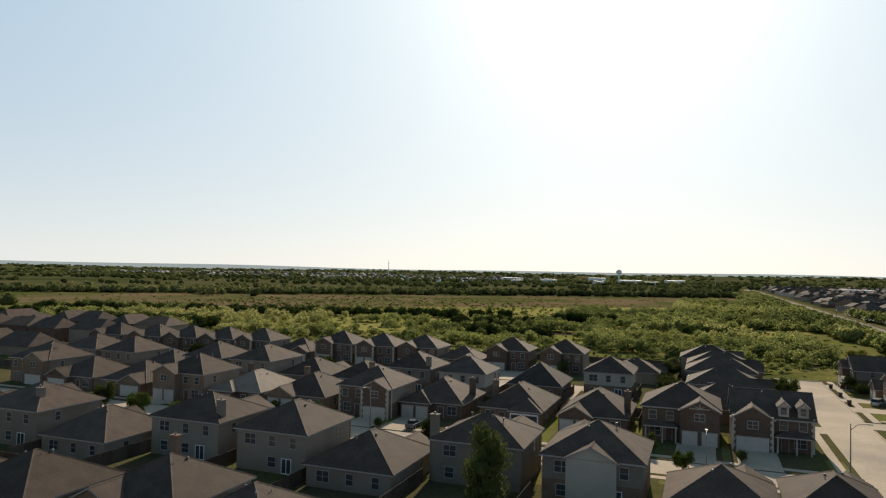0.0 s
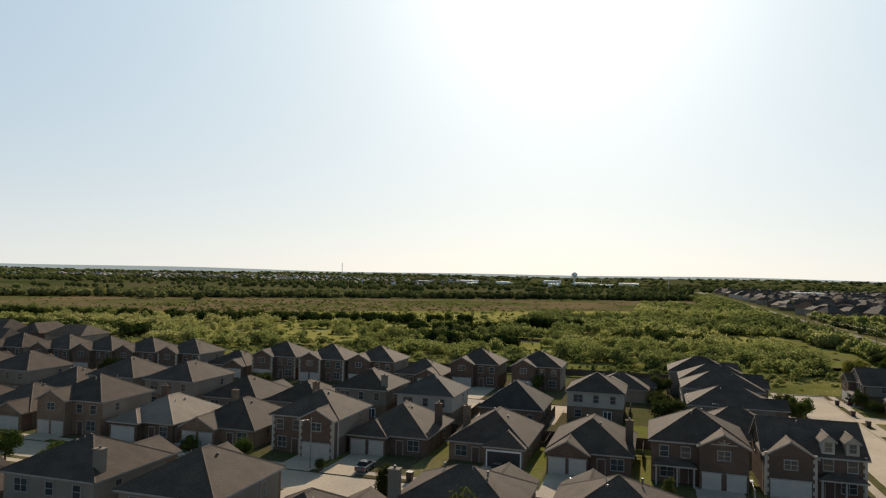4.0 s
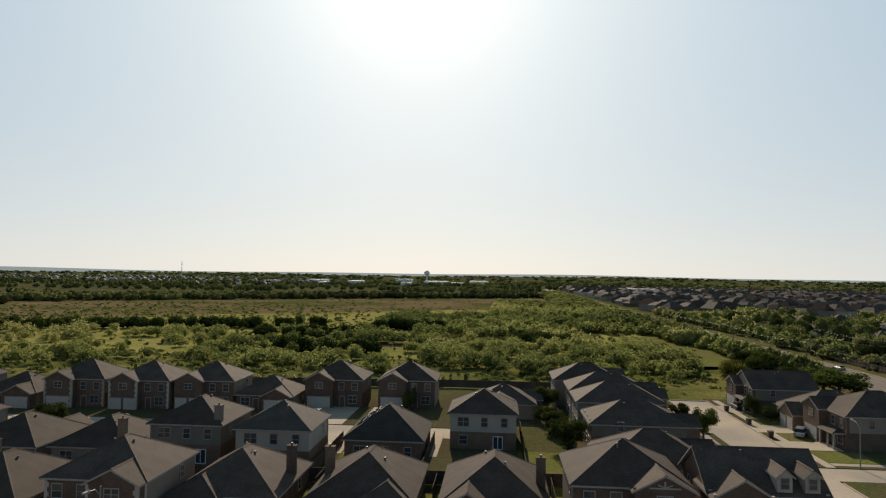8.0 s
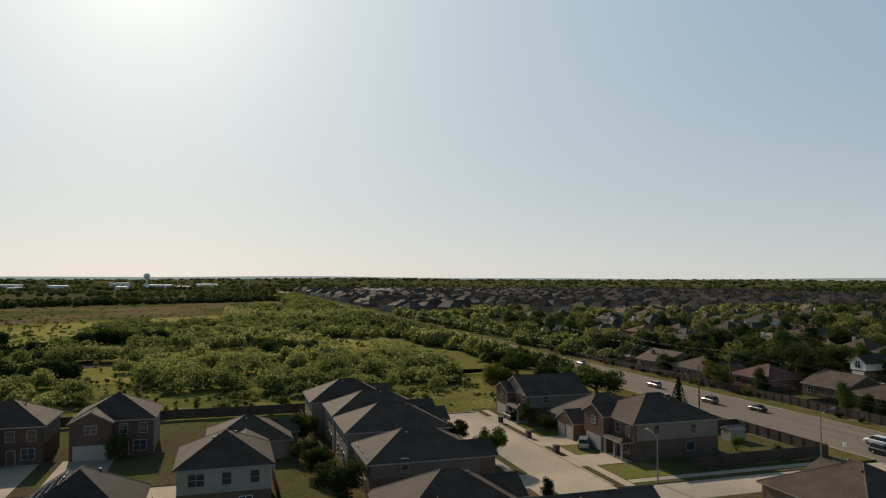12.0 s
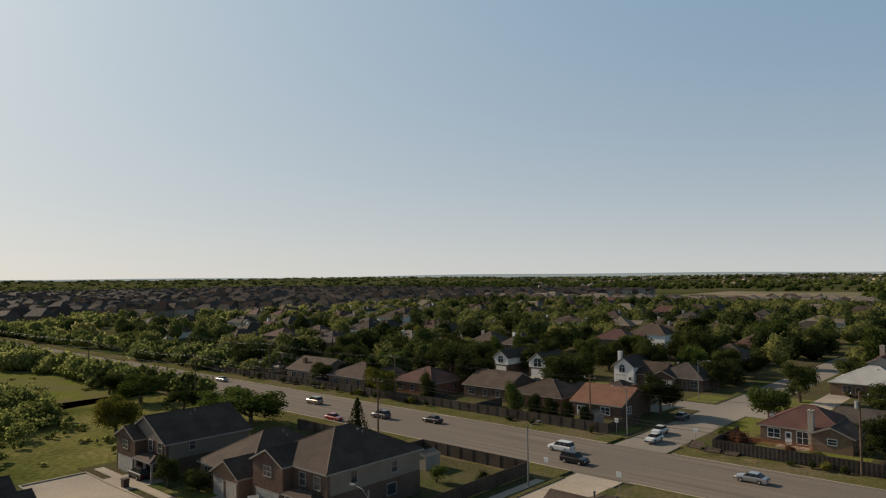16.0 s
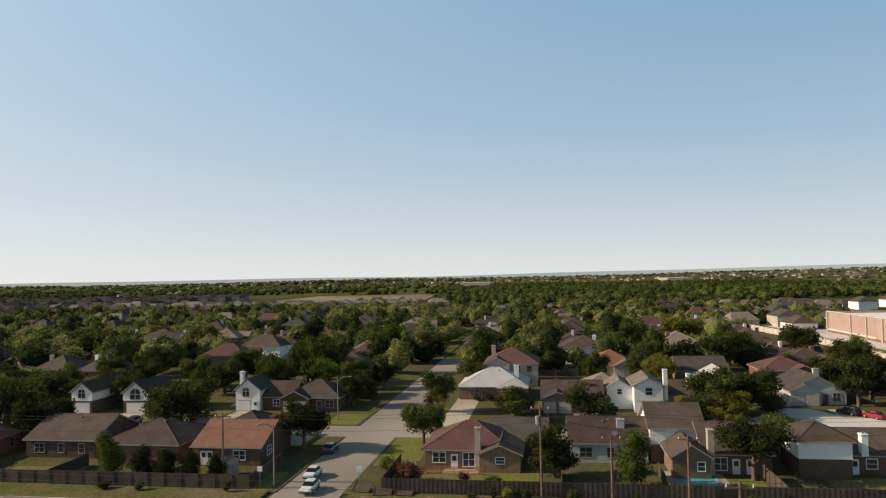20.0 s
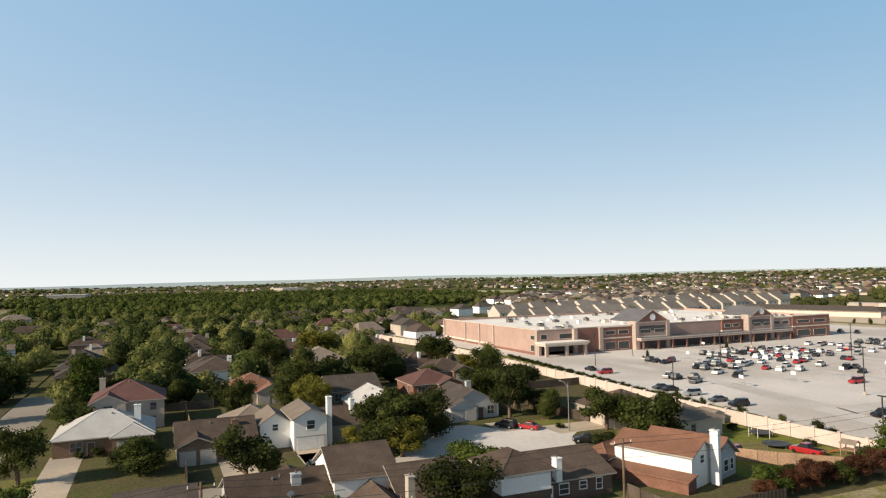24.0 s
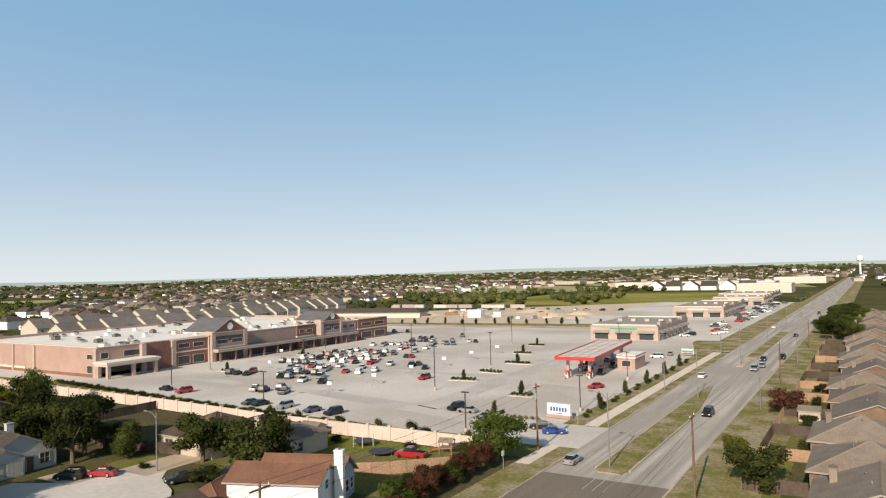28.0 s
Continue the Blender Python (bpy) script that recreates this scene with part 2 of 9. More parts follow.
ROOFS = [
    make_mat("brown_shingle", (0.072, 0.053, 0.043), (0.098, 0.073, 0.058), 0.5, 0.8, 5.0, 0.25, 0.3, per_object=0.22),
    make_mat("grey_shingle", (0.066, 0.055, 0.048), (0.086, 0.072, 0.063), 0.5, 0.8, 5.0, 0.25, 0.3, per_object=0.22),
    make_mat("tan_shingle", (0.185, 0.15, 0.12), (0.225, 0.185, 0.15), 0.5, 0.75, 5.0, 0.2, 0.3, per_object=0.14),
    make_mat("red_brown_shingle", (0.105, 0.056, 0.049), (0.13, 0.071, 0.061), 0.5, 0.75, 5.0, 0.2, 0.3, per_object=0.1),
    make_mat("orange_shingle", (0.18, 0.092, 0.062), (0.215, 0.112, 0.076), 0.5, 0.78, 5.0, 0.2, 0.3, per_object=0.1),
    make_mat("pale_grey_shingle", (0.36, 0.35, 0.34), (0.41, 0.40, 0.385), 0.5, 0.9, 5.0, 0.1, 0.2, per_object=0.1),
]
for m in ROOFS:
    m.node_tree.nodes["Principled BSDF"].inputs["Specular IOR Level"].default_value = 0.1
SHINGLE, GREY_ROOF, TAN_ROOF, RED_ROOF, ORANGE_ROOF, PALE_ROOF = ROOFS
BRICK_TAN = make_mat("tan_brick", (0.18, 0.118, 0.082), (0.22, 0.15, 0.107), 0.7, 0.9, 6.0, 0.22, 0.3, per_object=0.12)
BRICK_RED = make_mat("red_brick", (0.17, 0.085, 0.062), (0.21, 0.11, 0.08), 0.7, 0.9, 6.0, 0.22, 0.3, per_object=0.12)
BRICK_BROWN = make_mat("brown_brick", (0.115, 0.077, 0.058), (0.15, 0.10, 0.077), 0.7, 0.9, 6.0, 0.22, 0.3, per_object=0.12)
SIDING = make_mat("beige_siding", (0.38, 0.325, 0.265), (0.43, 0.37, 0.305), 0.3, 0.8, 5.0, 0.06, 0.1, per_object=0.1)
WHITE_SIDING = make_mat("white_siding", (0.74, 0.73, 0.70), (0.80, 0.79, 0.76), 0.3, 0.75, 5.0, 0.05, 0.1, per_object=0.05)
GREY_SIDING = make_mat("grey_siding", (0.36, 0.38, 0.38), (0.42, 0.44, 0.44), 0.3, 0.8, 5.0, 0.06, 0.1, per_object=0.08)
TRIM = plain_mat("cream_trim", (0.33, 0.30, 0.265), 0.7)
TAUPE = make_mat("taupe_siding", (0.21, 0.175, 0.14), (0.25, 0.21, 0.17), 0.3, 0.85, 5.0, 0.06, 0.1, per_object=0.15)
GARAGE = plain_mat("pale_garage_door", (0.46, 0.425, 0.38), 0.6)
WHITE = plain_mat("white_paint", (0.8, 0.79, 0.77), 0.6)
DOOR_PAINT = plain_mat("dark_door_paint", (0.10, 0.05, 0.04), 0.5)
GLASS = plain_mat("window_glass", (0.05, 0.055, 0.06), 0.08)
CAR_GLASS = plain_mat("tinted_car_glass", (0.02, 0.02, 0.022), 0.2)
CAR_GLASS.node_tree.nodes["Principled BSDF"].inputs["Specular IOR Level"].default_value = 0.25
FENCE = make_mat("cedar_fence", (0.36, 0.235, 0.155), (0.28, 0.19, 0.13), 0.4, 0.9, 4.0, 0.25, 0.2, per_object=0.15)
OLD_FENCE = make_mat("weathered_fence", (0.075, 0.058, 0.046), (0.10, 0.08, 0.064), 0.4, 0.9, 4.0, 0.25, 0.2, per_object=0.15)
STONE_WALL = make_mat("pale_wall_panel", (0.51, 0.43, 0.375), (0.58, 0.49, 0.43), 0.2, 0.9, 3.0, 0.1, 0.15, per_object=0.05)
BARK = make_mat("bark", (0.12, 0.085, 0.06), (0.17, 0.125, 0.09), 2.0, 0.95, 9.0, 0.3, 0.4)
POLE_WOOD = make_mat("creosoted_wood", (0.13, 0.085, 0.06), (0.18, 0.125, 0.09), 1.0, 0.9, 8.0, 0.25, 0.2)
STEEL = make_mat("galvanised_steel", (0.50, 0.50, 0.49), (0.42, 0.42, 0.41), 1.0, 0.45, 8.0, 0.08, 0.0, 0.7)
DARK_METAL = plain_mat("dark_metal", (0.05, 0.045, 0.045), 0.5, 0.3)
RUBBER = plain_mat("tyre_rubber", (0.02, 0.02, 0.02), 0.85)
LEAVES = [
    leaf_mat("oak_leaves", (0.034, 0.044, 0.014), (0.088, 0.100, 0.030)),
    leaf_mat("bright_leaves", (0.048, 0.072, 0.016), (0.110, 0.136, 0.033)),
    leaf_mat("yellow_leaves", (0.10, 0.105, 0.020), (0.20, 0.18, 0.04)),
    leaf_mat("dark_leaves", (0.022, 0.029, 0.011), (0.056, 0.064, 0.021)),
    leaf_mat("red_leaves", (0.07, 0.034, 0.022), (0.13, 0.06, 0.035)),
]


def wood_mat(name, dark, mid, light, glow=0.35):
    """Leaves of many plants in one object: each plant's own tone, with a fine mottle."""
    m = leaf_mat(name, dark, light, 0.0, glow)
    n, l = m.node_tree.nodes, m.node_tree.links
    tone = n.new("ShaderNodeAttribute")
    tone.attribute_name = "tone"
    ramp = n.new("ShaderNodeValToRGB")
    e = ramp.color_ramp.elements
    e[0].color, e[1].color = (*dark, 1), (*light, 1)
    e.new(0.5).color = (*mid, 1)
    l.new(tone.outputs["Fac"], ramp.inputs["Fac"])
    fine = n.new("ShaderNodeTexNoise")
    fine.inputs["Scale"].default_value = 1.3
    fine.inputs["Detail"].default_value = 4.0
    geo = n.new("ShaderNodeNewGeometry")
    l.new(geo.outputs["Position"], fine.inputs["Vector"])
    val = n.new("ShaderNodeMapRange")
    val.inputs["From Min"].default_value, val.inputs["From Max"].default_value = 0.3, 0.7
    val.inputs["To Min"].default_value, val.inputs["To Max"].default_value = 0.55, 1.4
    l.new(fine.outputs["Fac"], val.inputs["Value"])
    hsv = next(q for q in n if q.bl_idname == "ShaderNodeHueSaturation")
    l.new(ramp.outputs["Color"], hsv.inputs["Color"])
    l.new(val.outputs["Result"], hsv.inputs["Value"])
    return m


WOODS = wood_mat("scrub_leaves", (0.118, 0.14, 0.046), (0.245, 0.268, 0.083), (0.375, 0.355, 0.14), 0.6)
FAR_WOODS = wood_mat("far_leaves", (0.038, 0.050, 0.018), (0.110, 0.132, 0.042), (0.235, 0.235, 0.08), 0.45)
LINE_WOODS = wood_mat("tree_line_leaves", (0.075, 0.088, 0.033), (0.14, 0.155, 0.055), (0.235, 0.23, 0.09), 0.52)
DARK_WOODS = wood_mat("hedge_leaves", (0.026, 0.04, 0.012), (0.045, 0.062, 0.018), (0.075, 0.095, 0.025), 0.4)
# haze over the far hills, put into the material as a faint pale glow
HAZE_GLOW = plain_mat("glowing_haze", (0.10, 0.13, 0.09), 0.95)
HAZE_GLOW.node_tree.nodes["Principled BSDF"].inputs["Emission Color"].default_value = (0.80, 0.90, 0.95, 1.0)
HAZE_GLOW.node_tree.nodes["Principled BSDF"].inputs["Emission Strength"].default_value = 0.34


# ---- helpers for building ----
def raw_mesh(name, verts, faces, mats, index=None):
    me = bpy.data.meshes.new(name)
    me.from_pydata([tuple(v) for v in verts], [], faces)
    for m in mats:
        me.materials.append(m)
    if index is not None:
        me.polygons.foreach_set("material_index", index)
    me.update()
    return me


def tri_quad_mesh(name, tri_v, tris, quad_v, mats, tone=None):
    """One mesh of smooth triangles over shared points and of loose quads."""
    me = bpy.data.meshes.new(name)
    nt, nq = len(tri_v), len(quad_v)
    me.vertices.add(nt + nq)
    me.vertices.foreach_set("co", np.concatenate([tri_v, quad_v]).astype(np.float32).ravel())
    loops = np.concatenate([tris.ravel(), nt + np.arange(nq)]).astype(np.int32)
    me.loops.add(len(loops))
    me.loops.foreach_set("vertex_index", loops)
    me.polygons.add(len(tris) + nq // 4)
    me.polygons.foreach_set("loop_start", np.concatenate([np.arange(0, len(tris) * 3, 3), len(tris) * 3 + np.arange(0, nq, 4)]).astype(np.int32))
    me.polygons.foreach_set("use_smooth", np.arange(len(tris) + nq // 4) < len(tris))
    if tone is not None:
        me.attributes.new("tone", "FLOAT", "POINT").data.foreach_set("value", tone.astype(np.float32))
    for m in mats:
        me.materials.append(m)
    me.update()
    me.validate()
    return me


def ball(level):
    """Points and triangles of a unit icosphere."""
    bm = bmesh.new()
    bmesh.ops.create_icosphere(bm, subdivisions=level, radius=1.0)
    v = np.array([p.co[:] for p in bm.verts])
    f = np.array([[p.index for p in q.verts] for q in bm.faces])
    bm.free()
    return v, f


class Shape:
    """Collects boxes, prisms and cylinders into one mesh with several materials."""

    def __init__(self):
        self.v, self.f, self.m, self.mats = [], [], [], []

    def slot(self, mat):
        if mat not in self.mats:
            self.mats.append(mat)
        return self.mats.index(mat)

    def points(self, pts):
        self.v += [tuple(p) for p in pts]
        return len(self.v) - len(pts)

    def faces(self, o, faces, mat):
        self.f += [[o + i for i in f] for f in faces]
        self.m += [self.slot(mat)] * len(faces)

    def poly(self, pts, faces, mat):
        self.faces(self.points(pts), faces, mat)
        return self

    def box(self, x0, x1, y0, y1, z0, z1, mat, top=None, inset=0.0):
        i = inset
        p = [(x0, y0, z0), (x1, y0, z0), (x1, y1, z0), (x0, y1, z0), (x0 + i, y0 + i, z1), (x1 - i, y0 + i, z1), (x1 - i, y1 - i, z1), (x0 + i, y1 - i, z1)]
        self.poly(p, [(3, 2, 1, 0), (0, 1, 5, 4), (1, 2, 6, 5), (2, 3, 7, 6), (3, 0, 4, 7)], mat)
        o = len(self.v) - 8
        self.f.append([o + 4, o + 5, o + 6, o + 7])
        self.m.append(self.slot(top or mat))
        return self

    def tube(self, a, b, r0, r1, mat, sides=8):
        a, b = Vector(a), Vector(b)
        d = (b - a).normalized()
        u = d.orthogonal().normalized()
        w = d.cross(u)
        p = []
        for c, r in ((a, r0), (b, r1)):
            p += [c + (u * math.cos(k * math.tau / sides) + w * math.sin(k * math.tau / sides)) * r for k in range(sides)]
        f = [(k, (k + 1) % sides, sides + (k + 1) % sides, sides + k) for k in range(sides)]
        f += [tuple(range(sides))[::-1], tuple(range(sides, 2 * sides))]
        return self.poly(p, f, mat)

    def mesh(self, name):
        return raw_mesh(name, self.v, self.f, self.mats, self.m)


def part(name, shape, parent, label="", at=None):
    ob = new(name, shape if isinstance(shape, bpy.types.Mesh) else shape.mesh(name))
    ob.parent = parent
    if at is not None:
        ob.matrix_basis = at
    return tagged(ob, label)


def thing(name, label, category, m, group="", shape=None):
    ob = new(name, None if shape is None else (shape if isinstance(shape, bpy.types.Mesh) else shape.mesh(name)))
    ob.matrix_basis = m
    return tagged(ob, label, category, group)


def sheet(name, x0, x1, y0, y1, z, mat, label, thick=0.06, category="ground"):
    """A flat slab of ground cover, part of the setting."""
    s = Shape().box(x0, x1, y0, y1, z - thick, z, mat)
    return tagged(new(name, s.mesh(name)), label, category, kind="structure")


def patch(name, pts, z, mat, label, thick=0.06, category="ground"):
    """The same with any outline, counter-clockwise."""
    n = len(pts)
    v = [(x, y, z - thick) for x, y in pts] + [(x, y, z) for x, y in pts]
    f = [tuple(range(n))[::-1], tuple(range(n, 2 * n))] + [(k, (k + 1) % n, n + (k + 1) % n, n + k) for k in range(n)]
    return tagged(new(name, raw_mesh(name, v, f, [mat])), label, category, kind="structure")


# ---- ground ----
def land_height(x, y):
    d = math.hypot(x, y)
    k = max(0.0, min(1.0, (d - 1500) / 3000))
    a = math.atan2(x, y)
    hill = 15 + 5 * math.sin(a * 3 + 0.6) + 4 * math.sin(a * 11) + 8 * max(0.0, math.sin((a - 1.2) * 0.75)) ** 2 * (1 if a > 1.2 else 0)
    return k * k * (3 - 2 * k) * hill


def build_ground():
    rings = [0, 60, 150, 300, 600, 1000, 1500, 1800, 2200, 2600, 3000, 3500, 4000, 4500, 4850]
    v, f, n = [(0, 0, -0.12)], [], 96
    for r in rings[1:]:
        for k in range(n):
            x, y = r * math.sin(k * math.tau / n), r * math.cos(k * math.tau / n)
            v.append((x, y, land_height(x, y) - 0.12))
    f += [(0, 1 + (k + 1) % n, 1 + k) for k in range(n)]
    for i in range(len(rings) - 2):
        a, b = 1 + i * n, 1 + (i + 1) * n
        f += [(a + k, a + (k + 1) % n, b + (k + 1) % n, b + k) for k in range(n)]
    tagged(new("ground", raw_mesh("ground", v, f, [GROUND])), "dry green and brown grassland reaching the horizon", "ground", kind="structure")


build_ground()

# the rim of the land, far beyond the rest, its haze painted as a glow
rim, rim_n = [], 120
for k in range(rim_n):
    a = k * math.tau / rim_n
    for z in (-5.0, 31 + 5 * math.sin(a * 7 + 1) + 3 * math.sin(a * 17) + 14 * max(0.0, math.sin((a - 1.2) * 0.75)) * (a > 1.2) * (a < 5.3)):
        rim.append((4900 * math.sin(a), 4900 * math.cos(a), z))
tagged(new("backdrop", raw_mesh("backdrop", rim, [(2 * k, 2 * k + 1, (2 * k + 3) % (2 * rim_n), (2 * k + 2) % (2 * rim_n)) for k in range(rim_n)], [HAZE_GLOW])), "hills along the horizon with haze painted on as a pale blue glow", "hills", kind="structure")


# ---- roads, pavements and lots ----
patch("dry_field", [(-470, 300), (-67, 605), (-10, 690), (-14, 900), (-193, 800), (-660, 448)], -0.035, BROWN_FIELD, "brown dry field in front of a tree line", 0.05)
# weedy edge, its grass colour also darkened to stand for weaker backlight
patch("pasture_edge", [(-420, 196), (21, 196), (21, 262), (-420, 250)], -0.03, make_mat("weedy_grass_less_backlit", (0.15, 0.15, 0.046), (0.20, 0.18, 0.065), 0.09, 0.95, 1.1, 0.45, 0.0, third=(0.095, 0.105, 0.03), third_scale=0.05), "weedy green grass between the fences and the scrub, darkened for its weaker backlight", 0.03)
patch("rough_pasture", [(-420, 196), (21, 196), (19, 690), (-67, 605), (-470, 300)], -0.045, MEADOW, "golden green rough pasture", 0.03)
sheet("road", 24.2, 42.2, -1500, 22, 0.0, ROAD, "pale worn asphalt main road with tyre-marked lanes", category="road")
sheet("road_north", 24.2, 42.2, 22, 1500, 0.0, DARK_ROAD, "darker brown-grey asphalt of the main road", category="road")
sheet("street_north", -29.5, -21, 40, 197, 0.0, CONCRETE, "pale concrete residential street ending at a field", category="road")
sheet("street_link", -21, 24.3, 136, 143, 0.0, CONCRETE, "pale concrete street joining the main road", category="road")
sheet("street_west", -260, -29.5, 90, 98, 0.0, CONCRETE, "pale concrete residential street between house rows", category="road")
sheet("street_far_west", -260, -74, 153, 161, 0.0, CONCRETE, "pale concrete street behind the second house row", category="road")
sheet("street_east", 42.1, 190, 138, 147, 0.0, ASPHALT, "worn grey side street between lawns", category="road")
sheet("street_inner", 78, 87, 60, 138, 0.0, ASPHALT, "worn grey residential street", category="road")
sheet("street_inner_far", 78, 87, 147, 330, 0.0, ASPHALT, "worn grey residential street", category="road")

YARDS = [
    ("yard_row_south", -260, -29.5, -60, 90), ("yard_row_middle", -260, -29.5, 98, 153), ("yard_row_north", -260, -74, 161, 203),
    ("yard_street_head", -74, -29.5, 153, 200), ("yard_corner", -21, 21, 143, 200), ("yard_roadside", -21, 21, -420, 136),
    ("yard_east_north", 47, 78, 147, 330), ("yard_east_south", 47, 78, 16.9, 138), ("yard_inner_north", 87, 260, 147, 330), ("yard_inner_south", 87, 260, 16.9, 138),
]
for nm, x0, x1, y0, y1 in YARDS:
    sheet(nm, x0, x1, y0, y1, 0.10, YARD, "worn green and brown back yard grass", 0.2)
patch("turning_circle", [(78.2, 84), (87, 84), (95, 76.5), (100.5, 71), (107, 65.5), (106.5, 61), (100, 57.5), (97.6, 52), (98.6, 43.5), (93, 45.5), (89, 49.6), (83, 52.4), (79, 55.5), (75.6, 61), (75.4, 68), (77.4, 75)], 0.104, LOT, "pale concrete turning circle at the end of a street", 0.1, "road")


def lawn(x0, x1, y0, y1, z=0.112):
    sheet("lawn", x0, x1, y0, y1, z, LAWN, "short sunlit green lawn", 0.05)


def drive(x0, x1, y0, y1, z=0.116):
    sheet("driveway", x0, x1, y0, y1, z, CONCRETE, "pale concrete driveway leading to a garage", 0.08, "driveway")


def pavement(x0, x1, y0, y1, z=0.12):
    sheet("pavement", x0, x1, y0, y1, z, PAVING if x0 > 40 else CONCRETE, "pale concrete pavement along the street", 0.1, "pavement")


pavement(-19.6, -18.2, 143, 198), pavement(-32.3, -31, 98, 198), pavement(-260, -31, 99.2, 100.6), pavement(-260, -31, 87.4, 88.8)
pavement(-18, 20, 144.2, 145.6), pavement(44.4, 47.0, -128, -7.5, 0.15), pavement(45.2, 47.4, 8, 20, 0.15)
lawn(47.5, 56, 148.5, 151), lawn(87.6, 97, 147.6, 154), lawn(88, 104, 131, 137.6), lawn(60, 77.6, 131, 137.4), lawn(72, 77.6, 152, 172)
lawn(-18, -10, 146, 153), lawn(-18, -14, 156, 166), lawn(-18, -13, 170, 180), lawn(48, 59, 61, 76), lawn(48, 58, 84, 97), lawn(48, 59, 113, 129), lawn(47.5, 56, 180, 192)
lawn(-30.5, -33, 102, 108), lawn(-63, -60, 100.8, 122), lawn(-77.6, -74.4, 100.8, 123), lawn(-92.8, -89, 100.8, 122), lawn(-47.6, -46.4, 100.8, 118), lawn(-65, -58, 123, 146), lawn(-92, -91, 132, 150)
lawn(-104.8, -104.2, 100.8, 118), lawn(-56, -42, 85, 87), lawn(-71.5, -69.5, 78, 87), lawn(96, 104, 42, 49), lawn(56, 94, 17.8, 42), lawn(-20, -8, 9, 20), lawn(12, 20, -60, 120)
# a mown strip of field beyond the street's head
patch("mown_field", [(-8, 252), (19, 258), (19, 330), (8, 380), (-5, 360), (-10, 300)], -0.03, LAWN, "bright mown grass strip beside the scrub")
patch("dry_hollow", [(-110 + 16 * math.cos(k * 0.33) * (1 + 0.12 * math.sin(k * 1.7)), 306 + 10 * math.sin(k * 0.33) * (1 + 0.15 * math.sin(k * 2.3 + 1))) for k in range(19)], -0.035, make_mat("dry_mud", (0.12, 0.09, 0.06), (0.16, 0.12, 0.08), 0.2, 0.95, 2.0, 0.12, 0.1), "brown dried-up hollow in the scrub", 0.03)

# verges, median and road markings
for va, vb, vm in ((-1500, -132, VERGE), (-128, -7.5, VERGE), (8.5, 60, VERGE), (60, 137, ROUGH_GRASS), (148, 1500, ROUGH_GRASS)):
    sheet("verge_east", 42.0, 47.6, va, vb, 0.14, vm, "dry grass verge with bare earth along the kerb", 0.2)
sheet("verge_west_north", 14, 24.4, 60, 134, 0.14, ROUGH_GRASS, "rough green roadside grass", 0.2)
sheet("verge_west", 14, 24.4, -1500, 60, 0.14, VERGE, "wide rough grass verge beside the road", 0.2)
sheet("verge_field", 18, 24.4, 144, 1500, 0.13, ROUGH_GRASS, "grass verge beside the road", 0.2)
patch("median", [(31.3, 17), (32.0, 19), (35.4, 19), (36.0, 17), (35.9, -40), (35.4, -60), (34.5, -60), (31.5, -30)], 0.15, VERGE, "grass median with pale kerb and bare patches", 0.2, "median")
sheet("median_far", 32.4, 35.6, -210, -116, 0.15, VERGE, "grass median of the main road", 0.2, "median")
sheet("median_tip", 33.2, 35.0, -112, -96, 0.10, CONCRETE, "concrete median nose", 0.12, "median")


def kerb(x0, x1, y0, y1, z=0.16):
    sheet("kerb", x0, x1, y0, y1, z, CONCRETE, "pale concrete kerb", 0.2, "kerb")


for ya, yb in ((-400, -132), (-128, -7.5), (8.5, 137), (148, 330)):
    kerb(41.95, 42.2, ya, yb)
for ya, yb in ((-420, 135), (144, 330)):
    kerb(24.2, 24.45, ya, yb)
for ya, yb in ((98.5, 135), (144, 197)):
    kerb(-21.1, -20.85, ya, yb, 0.13)
kerb(-29.7, -29.45, 99, 197, 0.13), kerb(-29.7, -20.9, 197, 197.3, 0.16)
kerb(31.1, 31.4, -30, 17), kerb(35.9, 36.2, -40, 17)


def build_markings():
    s = Shape()
    for x in (27.9, 39.2):
        for k in range(-160, 2):
            y = k * 9.0
            s.box(x - 0.06, x + 0.06, y, y + 3, 0.0, 0.006, FADED)
    s.box(24.6, 31.2, 33.0, 33.4, 0.0, 0.006, FADED)
    for k in range(3):
        s.box(31.6 + 1.4 * k, 31.7 + 1.4 * k, 21, 27, 0.0, 0.006, FADED)
    tagged(new("road_markings", s.mesh("road_markings")), "faded white and yellow lane lines", "road marking", kind="structure")


build_markings()


# ---- houses ----
def ridge_cap(s, at, p, q, mat):
    """A row of bent cap shingles along a hip or ridge, joined to the roof's corner number `at`."""
    p, q = Vector(p), Vector(q)
    run = q - p
    if run.length < 0.3:
        return
    side = Vector((run.y, -run.x, 0)).normalized() * 0.17
    up, low = Vector((0, 0, 0.07)), Vector((0, 0, -0.05))
    o = s.points([p + side + low, p + up, p - side + low, q + side + low, q + up, q - side + low])
    s.faces(o, [(0, 3, 4, 1), (1, 4, 5, 2), (0, 1, 2), (5, 4, 3)], mat)
    s.faces(0, [(at, o, o + 1)], mat)


